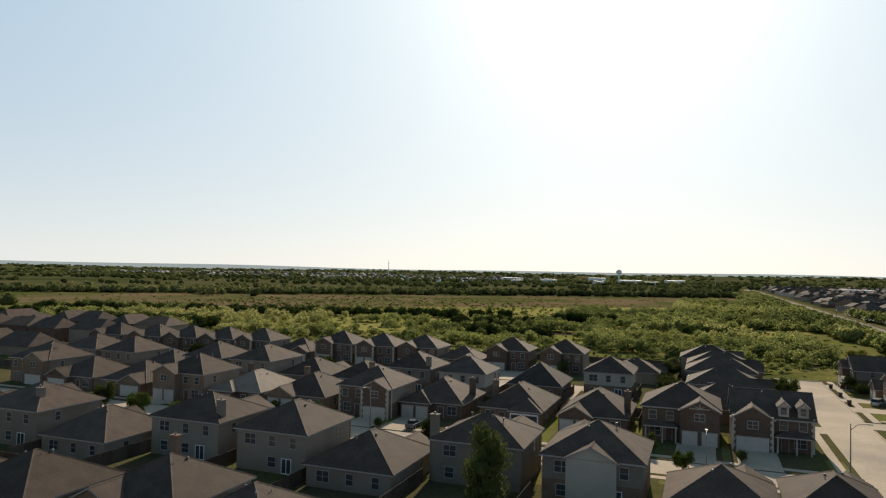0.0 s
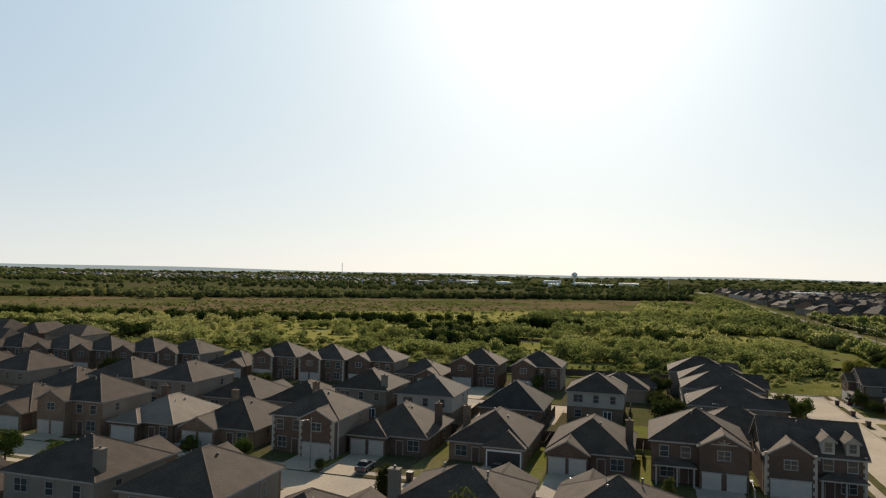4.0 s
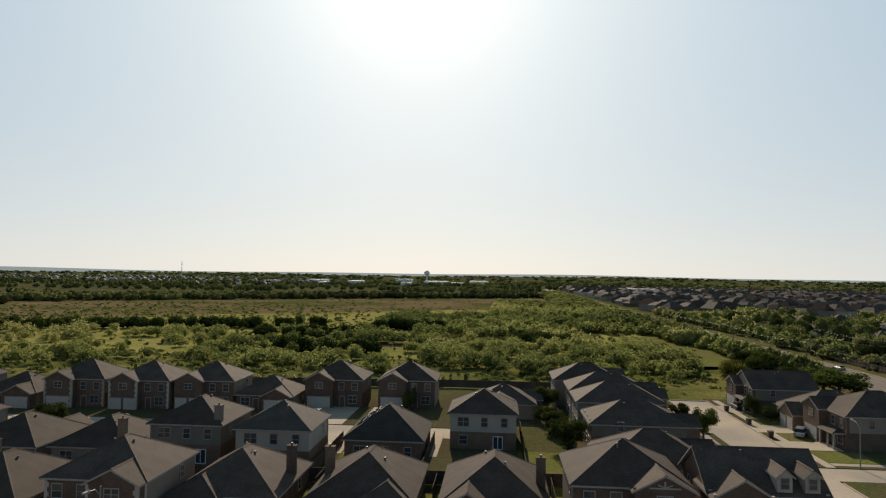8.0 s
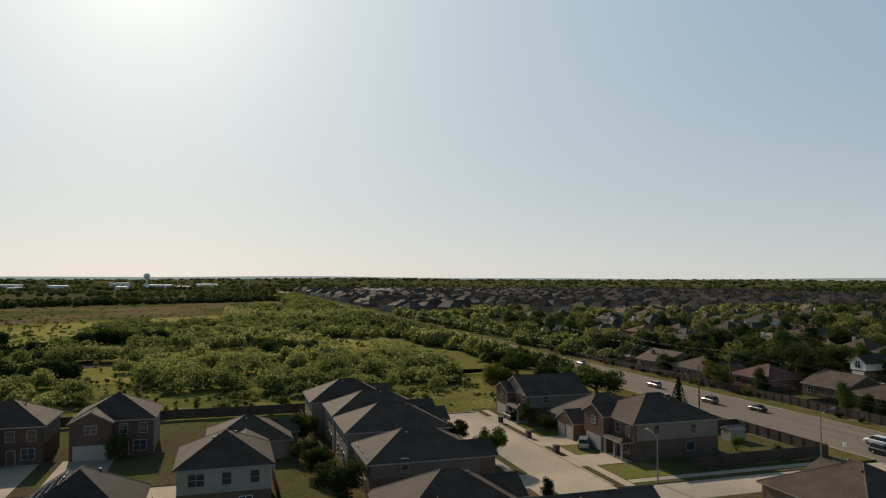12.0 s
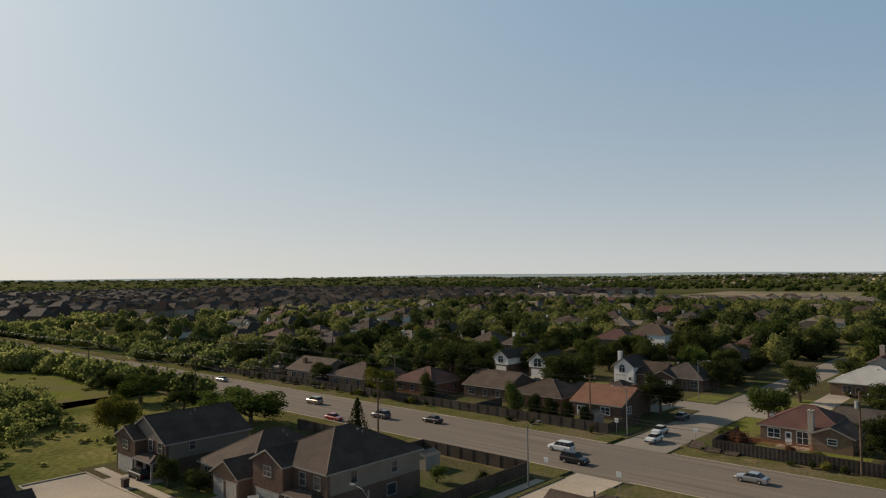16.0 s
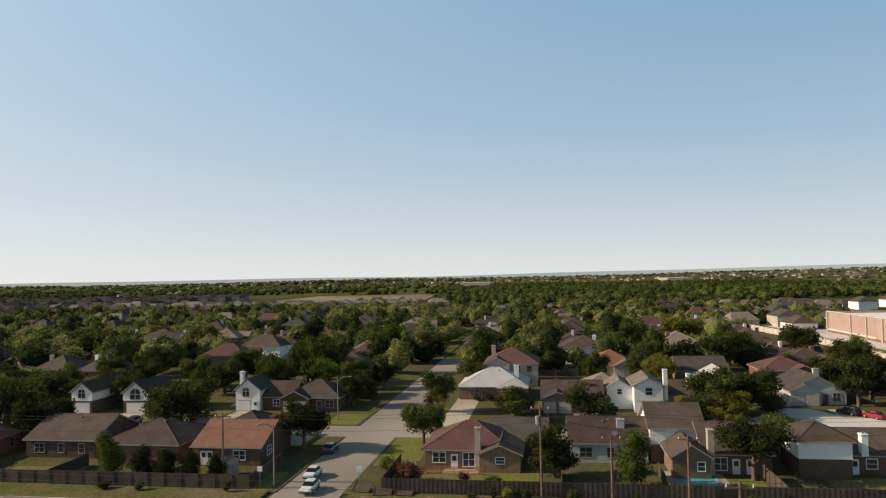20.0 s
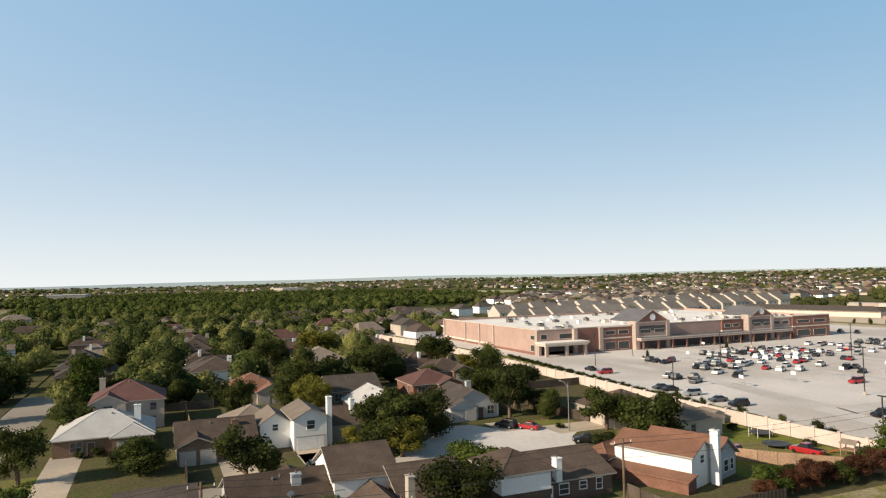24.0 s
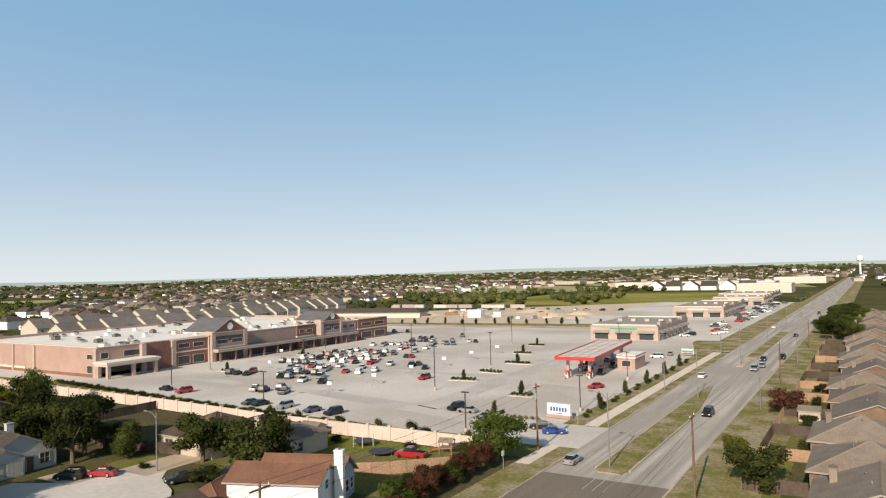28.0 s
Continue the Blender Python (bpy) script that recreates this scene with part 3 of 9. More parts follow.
def hip_roof(s, x0, x1, y0, y1, z, pitch, over, mat, trim):
    x0, x1, y0, y1 = x0 - over, x1 + over, y0 - over, y1 + over
    w, d = x1 - x0, y1 - y0
    r = min(w, d) / 2
    h, t = r * pitch, 0.2
    if w >= d:
        a, b = (x0 + r, (y0 + y1) / 2, z + h), (x1 - r, (y0 + y1) / 2, z + h)
        tops = [(0, 1, 5, 4), (1, 2, 5), (2, 3, 4, 5), (3, 0, 4)]
    else:
        a, b = ((x0 + x1) / 2, y0 + r, z + h), ((x0 + x1) / 2, y1 - r, z + h)
        tops = [(0, 1, 4), (1, 2, 5, 4), (2, 3, 5), (3, 0, 4, 5)]
    c = [(x0, y0, z), (x1, y0, z), (x1, y1, z), (x0, y1, z)]
    o = s.points(c + [a, b] + [(x, y, z - t) for x, y, _ in c])
    s.faces(o, tops, mat)
    s.faces(o, [(6, 7, 1, 0), (7, 8, 2, 1), (8, 9, 3, 2), (9, 6, 0, 3), (9, 8, 7, 6)], trim)
    for k, p, q in ((4, a, b), (0, c[0], a), (3, c[3], a if w >= d else b), (1, c[1], b if w >= d else a), (2, c[2], b)):
        ridge_cap(s, o + k, p, q, mat)
    return z + h


def gable_roof(s, x0, x1, y0, y1, z, pitch, over, axis, mat, trim, wall=None):
    """axis: the way the ridge runs. wall: material of the triangles at the ends."""
    t = 0.2
    if axis == "x":
        half = (y1 - y0) / 2 + over
        ym, h = (y0 + y1) / 2, half * pitch
        xs, e = (x0 - over, x1 + over), [(y0 - over, z), (ym, z + h), (y1 + over, z)]
        pt = lambda a, b, c: (a, b, c)  # noqa: E731
        inner = [(x0, [(y0, z), (ym, z + h - over * pitch), (y1, z)]), (x1, [(y0, z), (ym, z + h - over * pitch), (y1, z)])]
    else:
        half = (x1 - x0) / 2 + over
        xm, h = (x0 + x1) / 2, half * pitch
        xs, e = (y0 - over, y1 + over), [(x1 + over, z), (xm, z + h), (x0 - over, z)]
        pt = lambda a, b, c: (b, a, c)  # noqa: E731
        inner = [(y0, [(x1, z), (xm, z + h - over * pitch), (x0, z)]), (y1, [(x1, z), (xm, z + h - over * pitch), (x0, z)])]
    p = [pt(a, b, c) for a in xs for b, c in e] + [pt(a, b, c - t) for a in xs for b, c in e]
    o = s.points(p)
    s.faces(o, [(0, 3, 4, 1), (1, 4, 5, 2)], mat)
    s.faces(o, [(6, 7, 10, 9), (7, 8, 11, 10), (0, 1, 7, 6), (1, 2, 8, 7), (4, 3, 9, 10), (5, 4, 10, 11), (3, 0, 6, 9), (2, 5, 11, 8)], trim)
    ridge_cap(s, o + 1, p[1], p[4], mat)
    if wall:
        for a, tri in inner:
            s.poly([pt(a, b, c) for b, c in tri], [(0, 1, 2)], wall)
    return z + h


PANES = {}
PLOTS = []


def lattice(xs, zs, deep, mat):
    """A flat frame of bars: the cells between the bars stay open. One connected piece."""
    s, nx, nz = Shape(), len(xs), len(zs)
    pts = [(x, y, z) for y in (-deep, 0.0) for z in zs for x in xs]
    at = lambda y, j, i: y * nx * nz + j * nx + i  # noqa: E731
    solid = lambda j, i: 0 <= j < nz - 1 and 0 <= i < nx - 1 and (j % 2 == 0 or i % 2 == 0)  # noqa: E731
    faces = []
    for j in range(nz - 1):
        for i in range(nx - 1):
            if not solid(j, i):
                continue
            faces.append((at(0, j, i), at(0, j, i + 1), at(0, j + 1, i + 1), at(0, j + 1, i)))
            for dj, di, a, b in ((-1, 0, (j, i), (j, i + 1)), (1, 0, (j + 1, i + 1), (j + 1, i)), (0, -1, (j + 1, i), (j, i)), (0, 1, (j, i + 1), (j + 1, i + 1))):
                if not solid(j + dj, i + di):
                    faces.append((at(0, *b), at(0, *a), at(1, *a), at(1, *b)))
    return s.poly(pts, faces, mat)



def window(house_ob, w, h, m, frame_mat=None, split=True):
    key = (round(w, 2), round(h, 2), frame_mat, split)
    if key not in PANES:
        g, mat = Shape(), frame_mat or TRIM
        xs = [-w / 2 - 0.1, -w / 2] + ([-0.04, 0.04] if split and w > 1.3 else []) + [w / 2, w / 2 + 0.1]
        zs = [-0.12, 0.0] + ([h / 2 - 0.03, h / 2 + 0.03] if split else []) + [h, h + 0.12]
        f = lattice(xs, zs, 0.07, mat)
        g.box(-w / 2, w / 2, -0.02, 0.005, 0, h, GLASS)
        PANES[key] = f.mesh("window"), g.mesh("pane")
    fr = part("window", PANES[key][0], house_ob, at=m)
    part("pane", PANES[key][1], fr)
    return fr


def side_pose(side, w, d, u, z):
    """A pose on one wall of a w x d block: u runs along the wall from its middle."""
    return {"f": pose(u, -d / 2, z), "b": pose(-u, d / 2, z, 0, 0, 180), "l": pose(-w / 2, -u, z, 0, 0, -90), "r": pose(w / 2, u, z, 0, 0, 90)}[side]


def garage_door(house_ob, w, m, mat=None):
    s = Shape().box(-w / 2, w / 2, -0.03, 0.02, 0, 2.15, mat or GARAGE)
    for k in range(4):
        for j in range(4):
            a = -w / 2 + w * (j + 0.5) / 4
            s.box(a - w / 10, a + w / 10, -0.05, -0.03, 0.1 + k * 0.53, 0.48 + k * 0.53, mat or GARAGE)
    s.box(-w / 2 - 0.12, w / 2 + 0.12, -0.06, -0.01, 2.15, 2.3, TRIM)
    part("garage_door", s, house_ob, "panelled pale garage door", m)


def chimney(house_ob, x, y, z0, z1, mat, cap=True):
    c = part("chimney", Shape().box(x - 0.55, x + 0.55, y - 0.4, y + 0.4, z0, z1, mat), house_ob)
    if cap:
        part("chimney_cap", Shape().box(x - 0.62, x + 0.62, y - 0.47, y + 0.47, z1, z1 + 0.12, mat).tube((x, y, z1 + 0.1), (x, y, z1 + 0.4), 0.13, 0.13, VENT_METAL), c)


VENT_METAL = plain_mat("weathered_vent_metal", (0.17, 0.155, 0.14), 0.6, 0.3)
VENT = Shape().tube((0, 0, -0.3), (0, 0, 0.16), 0.1, 0.1, VENT_METAL).tube((0, 0, 0.16), (0, 0, 0.3), 0.19, 0.12, VENT_METAL)
VENT_MESH = VENT.mesh("roof_vent")
PIPE_MESH = Shape().tube((0, 0, -0.3), (0, 0, 0.35), 0.05, 0.05, TRIM, 6).mesh("vent_pipe")


def house(x, y, w, d, face, storeys=1, roof="hip", front=None, side=None, shingle=None, garage="r", gable=True, pitch=0.55, chim=None, label="", windows=True, porch=False, eave=None, chim_mat=None, group="", open_garage=False, attic=None):
    """A detached house, its front to -y before it is turned by face degrees; w along the front, d deep."""
    front, side, shingle = front or BRICK_TAN, side or SIDING, shingle or SHINGLE
    z = eave or (5.6 if storeys == 2 else 2.9)
    rng = random.Random(int(x * 7 + y * 13))
    PLOTS.append((x, y))
    h = thing("house", label, "house", pose(x, y, 0.1, 0, 0, face), group)
    x0, x1, y0, y1 = -w / 2, w / 2, -d / 2, d / 2
    s = Shape()
    gw = min(6.2, w * 0.5)
    gx0 = x1 - gw if garage == "r" else x0
    gx1 = gx0 + gw
    jut = 1.6
    # walls: the front block is brick, the rest siding
    s.box(x0, x1, y0, y1, 0, z, side)
    s.box(x0 - 0.02, x1 + 0.02, y0 - 0.03, y0 + 0.4, 0, z - 0.02, front)
    if storeys == 2 and rng.random() < 0.6:
        s.box(x0 - 0.015, x1 + 0.015, y0, y1 + 0.015, 0, 2.7, front)
    r = Shape()
    if roof == "hip":
        top = hip_roof(r, x0, x1, y0, y1, z, pitch, 0.45, shingle, TRIM)
    else:
        top = gable_roof(r, x0, x1, y0, y1, z, pitch, 0.4, roof, shingle, TRIM, side)
    gz = z if storeys == 1 or rng.random() < 0.5 else (z if gable else 2.9)
    if garage:
        s.box(gx0, gx1, y0 - jut, y0 + 0.1, 0, gz - 0.01, front)
        g = Shape()
        if gable:
            gable_roof(g, gx0, gx1, y0 - jut, y0 + d * 0.42, gz, pitch * 0.95, 0.35, "y", shingle, TRIM, front)
        else:
            hip_roof(g, gx0, gx1, y0 - jut, y0 + d * 0.45, gz, pitch * 0.9, 0.35, shingle, TRIM)
        part("garage_roof", g, h)
        gm = pose((gx0 + gx1) / 2, y0 - jut - 0.03, 0)
        if open_garage:
            # a dark panel closes the doorway in place of the unlit inside
            part("garage_door", Shape().box(-2.4, 2.4, -0.01, 0.01, 0, 2.2, DARK_METAL).box(-2.6, -2.4, -0.06, 0, 0, 2.3, WHITE).box(2.4, 2.6, -0.06, 0, 0, 2.3, WHITE).box(-2.6, 2.6, -0.06, 0, 2.2, 2.45, WHITE), h, "flat dark panel for the unlit garage inside, with white surround", gm)
        elif rng.random() < 0.5:
            garage_door(h, min(4.8, gw - 1), gm)
        else:
            for o in (-gw / 4, gw / 4):
                garage_door(h, min(2.4, gw / 2 - 0.4), gm @ pose(o, 0, 0))
        if gable:
            window(h, 1.5, 1.1, pose((gx0 + gx1) / 2, y0 - jut - 0.01, gz - 1.6 if storeys == 2 else gz + 0.2)) if storeys == 2 else None
    part("wall", s, h)
    part("roof", r, h)
    # door and porch on the other half of the front
    dx = (x0 + gx0) / 2 if garage == "r" else (x1 + gx1) / 2
    part("front_door", Shape().box(-0.5, 0.5, -0.04, 0, 0, 2.1, DOOR_PAINT).box(-0.62, -0.5, -0.07, 0, 0, 2.2, TRIM).box(0.5, 0.62, -0.07, 0, 0, 2.2, TRIM).box(-0.62, 0.62, -0.07, 0, 2.1, 2.25, TRIM), h, at=pose(dx + (1.2 if garage == "r" else -1.2), y0 - 0.04, 0))
    if porch:
        pr = Shape()
        pr.box(dx - 2.6, dx + 2.6, y0 - 1.9, y0, 2.6, 2.75, TRIM)
        hip_roof(pr, dx - 2.6, dx + 2.6, y0 - 1.9, y0 + 0.6, 2.75, 0.35, 0.2, shingle, TRIM)
        part("porch_roof", pr, h)
        for o in (-2.4, 0.3, 2.4):
            part("porch_post", Shape().box(dx + o - 0.12, dx + o + 0.12, y0 - 1.85, y0 - 1.6, 0, 2.6, TRIM), h)
    if windows:
        fw = 1.7 if w > 11 else 1.4
        window(h, fw, 1.5, side_pose("f", w, d, dx - (1.0 if garage == "r" else -1.0), 0.8) @ pose(0, -0.04, 0))
        if storeys == 2:
            for o in (-1.4, 1.4):
                window(h, 1.1, 1.4, side_pose("f", w, d, dx + o, 3.5) @ pose(0, -0.04, 0))
        for u in (-w * 0.3, w * 0.02, w * 0.32):
            window(h, 0.95 if u != -w * 0.3 else 1.7, 1.35, side_pose("b", w, d, u, 0.85 if storeys == 1 else 3.6))
            if storeys == 2:
                if u > w * 0.3:
                    part("back_door", Shape().box(-0.8, 0.8, -0.05, 0, 0, 2.1, WHITE).box(-0.68, -0.06, -0.06, -0.04, 0.15, 2.0, GLASS).box(0.06, 0.68, -0.06, -0.04, 0.15, 2.0, GLASS), h, "white glazed patio door", side_pose("b", w, d, u - 1, 0.02))
                elif rng.random() < 0.7:
                    window(h, 1.2, 1.3, side_pose("b", w, d, u, 0.8))
        for sd in "lr":
            window(h, 0.9, 1.3, side_pose(sd, w, d, d * 0.2 * rng.choice((-1, 1)), 0.9 if storeys == 1 else 3.6))
    if chim:
        chimney(h, chim[0], chim[1], 0, top + 0.5 if len(chim) < 3 else chim[2], chim_mat or front)
    for k in range(3):
        vx, vy = rng.uniform(-w * 0.22, w * 0.22), y1 * rng.uniform(0.1, 0.25) * (1 if k else -1)
        frac = abs(vy) / (min(w, d) / 2 + 0.45)
        vz = top - frac * (min(w, d) / 2 + 0.45) * pitch + (0.0 if roof != "hip" else -0.05)
        part("roof_vent" if k < 2 else "vent_pipe", VENT_MESH if k < 2 else PIPE_MESH, h, at=pose(vx if w >= d or roof == "x" else vy, vy if w >= d or roof == "x" else vx, vz))
    return h


edge = []
for k in range(11):
    edge += [(0.44 if k % 2 else 0.24, 0.05 + 0.5 * k), (0.44 if k % 2 else 0.24, 0.55 + 0.5 * k)]
edge = [(-0.06, 0.05)] + edge + [(-0.06, 5.55)]
QUOIN = Shape().poly([(x, -0.06, z) for x, z in edge] + [(x, 0.35, z) for x, z in edge], [tuple(range(24))] + [(k, k + 24, (k + 1) % 24 + 24, (k + 1) % 24) for k in range(24)], SIDING)
QUOIN_MESH = QUOIN.mesh("quoin_column")


def quoins(ob, w, d, jut=1.6, side="l"):
    """Toothed pale corner stones up the front corners and those of the garage wing."""
    gw = min(6.2, w * 0.5)
    gx0 = w / 2 - gw if side == "r" else -w / 2
    for x, y, flip in ((-w / 2, -d / 2 - 0.03, 1), (w / 2, -d / 2 - 0.03, -1), (gx0, -d / 2 - jut, 1), (gx0 + gw, -d / 2 - jut, -1)):
        part("quoin_column", QUOIN_MESH, ob, "pale toothed corner stones", pose(x, y, 0) @ Matrix.Diagonal((flip, 1, 1, 1)))


def gable_brace(ob, x, y, z, w):
    """A cream king-post brace in the head of a front gable."""
    s = Shape().box(-w / 2, w / 2, -0.08, 0.0, 0, 0.14, SIDING).box(-0.08, 0.08, -0.08, 0.0, 0.14, w * 0.24, SIDING)
    for k in (-1, 1):
        s.poly([(k * 0.1, -0.08, 0.14), (k * w * 0.25, -0.08, w * 0.12), (k * w * 0.22, -0.08, w * 0.15), (k * 0.04, -0.08, 0.24)], [(0, 1, 2, 3) if k > 0 else (3, 2, 1, 0)], SIDING)
    part("gable_brace", s, ob, "cream timber brace in the gable", pose(x, y, z))


TWO_BEIGE = "two-storey beige sided house with a brown hipped shingle roof"
ONE_BROWN = "single-storey brick house with a brown hipped shingle roof"
TWO_BRICK = "two-storey brown brick house with gabled garage and shingle roof"
ROW = "houses of the western estate"
# north side of the western street, fronts to the south
dh = house(-40, 116.3, 12, 11, 0, 2, "x", BRICK_BROWN, BRICK_BROWN, SHINGLE, "l", True, 0.62, label="two-storey brown brick house with dormers and a front gable", group=ROW, eave=5.2, porch=True)
for o in (1.6, 4.4):
    dm = Shape().box(o - 0.75, o + 0.75, -5.6, -2.5, 5.6, 7.2, SIDING)
    gable_roof(dm, o - 0.8, o + 0.8, -5.7, -1.5, 7.2, 0.8, 0.2, "y", SHINGLE, TRIM, SIDING)
    dob = part("dormer", dm, dh)
    window(dob, 0.8, 1.1, pose(o, -5.61, 5.95))
bh = house(-54, 117, 12.2, 12.5, 0, 2, "hip", BRICK_BROWN, TAUPE, SHINGLE, "r", True, 0.55, label="two-storey brown brick house with two white garage doors", group=ROW, porch=True)
gable_brace(bh, 3.05, -7.9, 5.9, 3.2)
house(-68.5, 118.5, 11.5, 15, 0, 1, "hip", BRICK_BROWN, BRICK_BROWN, SHINGLE, "l", True, 0.6, (5.3, -1.5, 6.6), "single-storey brown brick house with hipped roof and tall chimney", group=ROW)
house(-83.3, 118.5, 11.5, 15, 0, 1, "hip", BRICK_TAN, BRICK_TAN, SHINGLE, "r", False, 0.6, (-5.3, 1, 6.4), "single-storey tan brick house with an open garage and hipped roof", group=ROW, open_garage=True)
house(-98.5, 117.5, 11.8, 14, 0, 1, "hip", BRICK_BROWN, BRICK_BROWN, SHINGLE, "l", False, 0.6, (5.4, 1, 6.6), "single-storey brown brick house with hipped roof and brick chimney", group=ROW)
quoins(house(-110.5, 112, 11, 12, 0, 2, "hip", BRICK_BROWN, TAUPE, SHINGLE, "r", True, 0.55, label="two-storey brick house with pale corner quoins and hipped roof", group=ROW), 11, 12, 1.6, "r")
quoins(dh, 12, 11)
house(-125, 112.5, 12, 14, 0, 1, "hip", BRICK_TAN, TAUPE, SHINGLE, "l", True, 0.55, (-4, 3, 6.8), ONE_BROWN, group=ROW)
house(-138.5, 111.5, 11, 14, 0, 1, "hip", BRICK_BROWN, TAUPE, TAN_ROOF, "l", False, 0.55, (-4, 3, 6.8), ONE_BROWN, group=ROW)
house(-152, 109.5, 11.5, 12, 0, 2, "hip", BRICK_TAN, TAUPE, SHINGLE, "l", True, 0.55, label=TWO_BRICK, group=ROW)
house(-167, 110, 12, 13, 0, 1, "hip", BRICK_TAN, TAUPE, SHINGLE, "r", True, 0.55, label=ONE_BROWN, group=ROW)
house(-182, 110, 12, 13, 0, 1, "hip", BRICK_BROWN, TAUPE, SHINGLE, "l", True, 0.55, label=ONE_BROWN, group=ROW)
house(-197, 111, 12, 12, 0, 2, "hip", BRICK_TAN, TAUPE, SHINGLE, "r", True, 0.55, label=TWO_BRICK, group=ROW)
# south side of the western street, backs to the south
house(-105.5, 74.5, 11, 12.5, 180, 2, "hip", BRICK_TAN, TAUPE, SHINGLE, "r", True, 0.55, label=TWO_BEIGE, group=ROW)
house(-92, 72, 12, 13.5, 180, 1, "hip", BRICK_TAN, TAUPE, SHINGLE, "l", True, 0.55, label="single-storey house with a plain brown hipped roof", group=ROW)
house(-78, 79, 12, 10.5, 180, 2, "hip", BRICK_TAN, TAUPE, SHINGLE, "l", True, 0.5, (6, 4.5, 8.6), "two-storey beige house with a tall sided chimney", chim_mat=TAUPE, group=ROW)
dback = house(-63, 78.5, 12, 12, 180, 2, "hip", BRICK_TAN, TAUPE, SHINGLE, "r", True, 0.55, label="two-storey beige house with a small rear gable", group=ROW)
dg = Shape().box(-3, 3, 5.9, 6.6, 0, 5.5, SIDING)
gable_roof(dg, -3, 3, 2, 6.6, 5.55, 0.5, 0.35, "y", SHINGLE, TRIM, SIDING)
part("rear_gable", dg, dback)
house(-48.5, 74, 11.5, 12, 180, 1, "hip", BRICK_TAN, TAUPE, SHINGLE, "l", True, 0.55, label=ONE_BROWN, group=ROW)
house(-36.5, 77, 10, 12, 180, 1, "hip", BRICK_BROWN, TAUPE, SHINGLE, "l", True, 0.55, label=ONE_BROWN, group=ROW)
house(-121, 75, 12, 11.5, 180, 2, "hip", BRICK_TAN, TAUPE, SHINGLE, "l", True, 0.5, (-5, 4, 8.4), TWO_BEIGE, chim_mat=TAUPE, group=ROW)
house(-135, 69, 12, 13, 180, 1, "hip", BRICK_TAN, TAUPE, SHINGLE, "r", True, 0.55, label=ONE_BROWN, group=ROW)
house(-150, 70, 12, 12, 180, 2, "hip", BRICK_TAN, TAUPE, SHINGLE, "r", True, 0.5, (-3, 3, 8.4), TWO_BEIGE, chim_mat=TAUPE, group=ROW)
house(-165, 71, 12, 12, 180, 1, "hip", BRICK_TAN, TAUPE, SHINGLE, "r", True, 0.55, label=ONE_BROWN, group=ROW)
for hx, hy, hs in ((-107, 51, 1), (-122, 46, 1), (-92, 46, 1), (-138, 44, 1), (-76, 44, 1), (-60, 44, 1), (-153, 42, 2)):
    house(hx, hy, 12.5, 13, 0, hs, "hip", BRICK_TAN, TAUPE, SHINGLE, "l", True, 0.55, (-3, 4, 7.4) if hx == -107 else None, "house with a brown hipped shingle roof", group=ROW)
# second row, backs to the south
house(-85, 143.5, 11.5, 13, 180, 1, "hip", BRICK_TAN, BRICK_TAN, GREY_ROOF, "r", True, 0.68, label="single-storey house with solar panels on its hipped roof", group=ROW, eave=3.2)
house(-99.7, 136.5, 10.5, 11, 180, 2, "hip", BRICK_TAN, SIDING, GREY_ROOF, "r", True, 0.55, label=TWO_BEIGE, group=ROW)
house(-70.5, 152, 10.5, 11, 180, 2, "hip", BRICK_TAN, SIDING, SHINGLE, "l", True, 0.55, label=TWO_BEIGE, group=ROW, porch=True)
house(-113, 138.5, 10.5, 12, 180, 2, "hip", BRICK_TAN, TAUPE, SHINGLE, "r", True, 0.55, (-4.5, 5, 8.2), TWO_BEIGE, group=ROW, chim_mat=TAUPE)
house(-125, 135, 11, 13, 180, 1, "hip", BRICK_TAN, TAUPE, SHINGLE, "r", True, 0.55, (-4, 5, 6.6), label=ONE_BROWN, group=ROW)
house(-138, 134, 11.5, 13, 180, 1, "hip", BRICK_TAN, TAUPE, SHINGLE, "l", True, 0.55, label=ONE_BROWN, group=ROW)
house(-151.5, 133.5, 11, 14, 180, 2, "hip", BRICK_TAN, TAUPE, SHINGLE, "r", True, 0.5, label=TWO_BEIGE, group=ROW)
for hx, hy, hs in ((-165, 132, 2), (-178, 131, 1), (-191, 131, 2), (-204, 131, 2), (-218, 130, 1)):
    house(hx, hy, 11, 12, 180, hs, "hip", BRICK_TAN, TAUPE, SHINGLE, "r", True, 0.55, label="house with a brown hipped shingle roof", group=ROW)
# far row, fronts to the south
for hx, hy, hs in ((-102, 183, 2), (-87, 184.5, 2), (-115, 177.5, 1), (-127, 177, 2), (-139.5, 175, 2), (-153, 175, 2), (-166, 173, 1), (-178, 170, 2), (-190, 168, 2), (-202, 166, 2), (-214, 164, 2), (-228, 162, 2)):
    fh = house(hx, hy, 11.5, 11, 0, hs, "hip", BRICK_BROWN, TAUPE, SHINGLE, "l" if hs == 2 else "r", True, 0.55, label="house with dark brick front and brown shingle roof", group=ROW)
    if hx in (-139.5, -153, -178):
        quoins(fh, 11.5, 11)
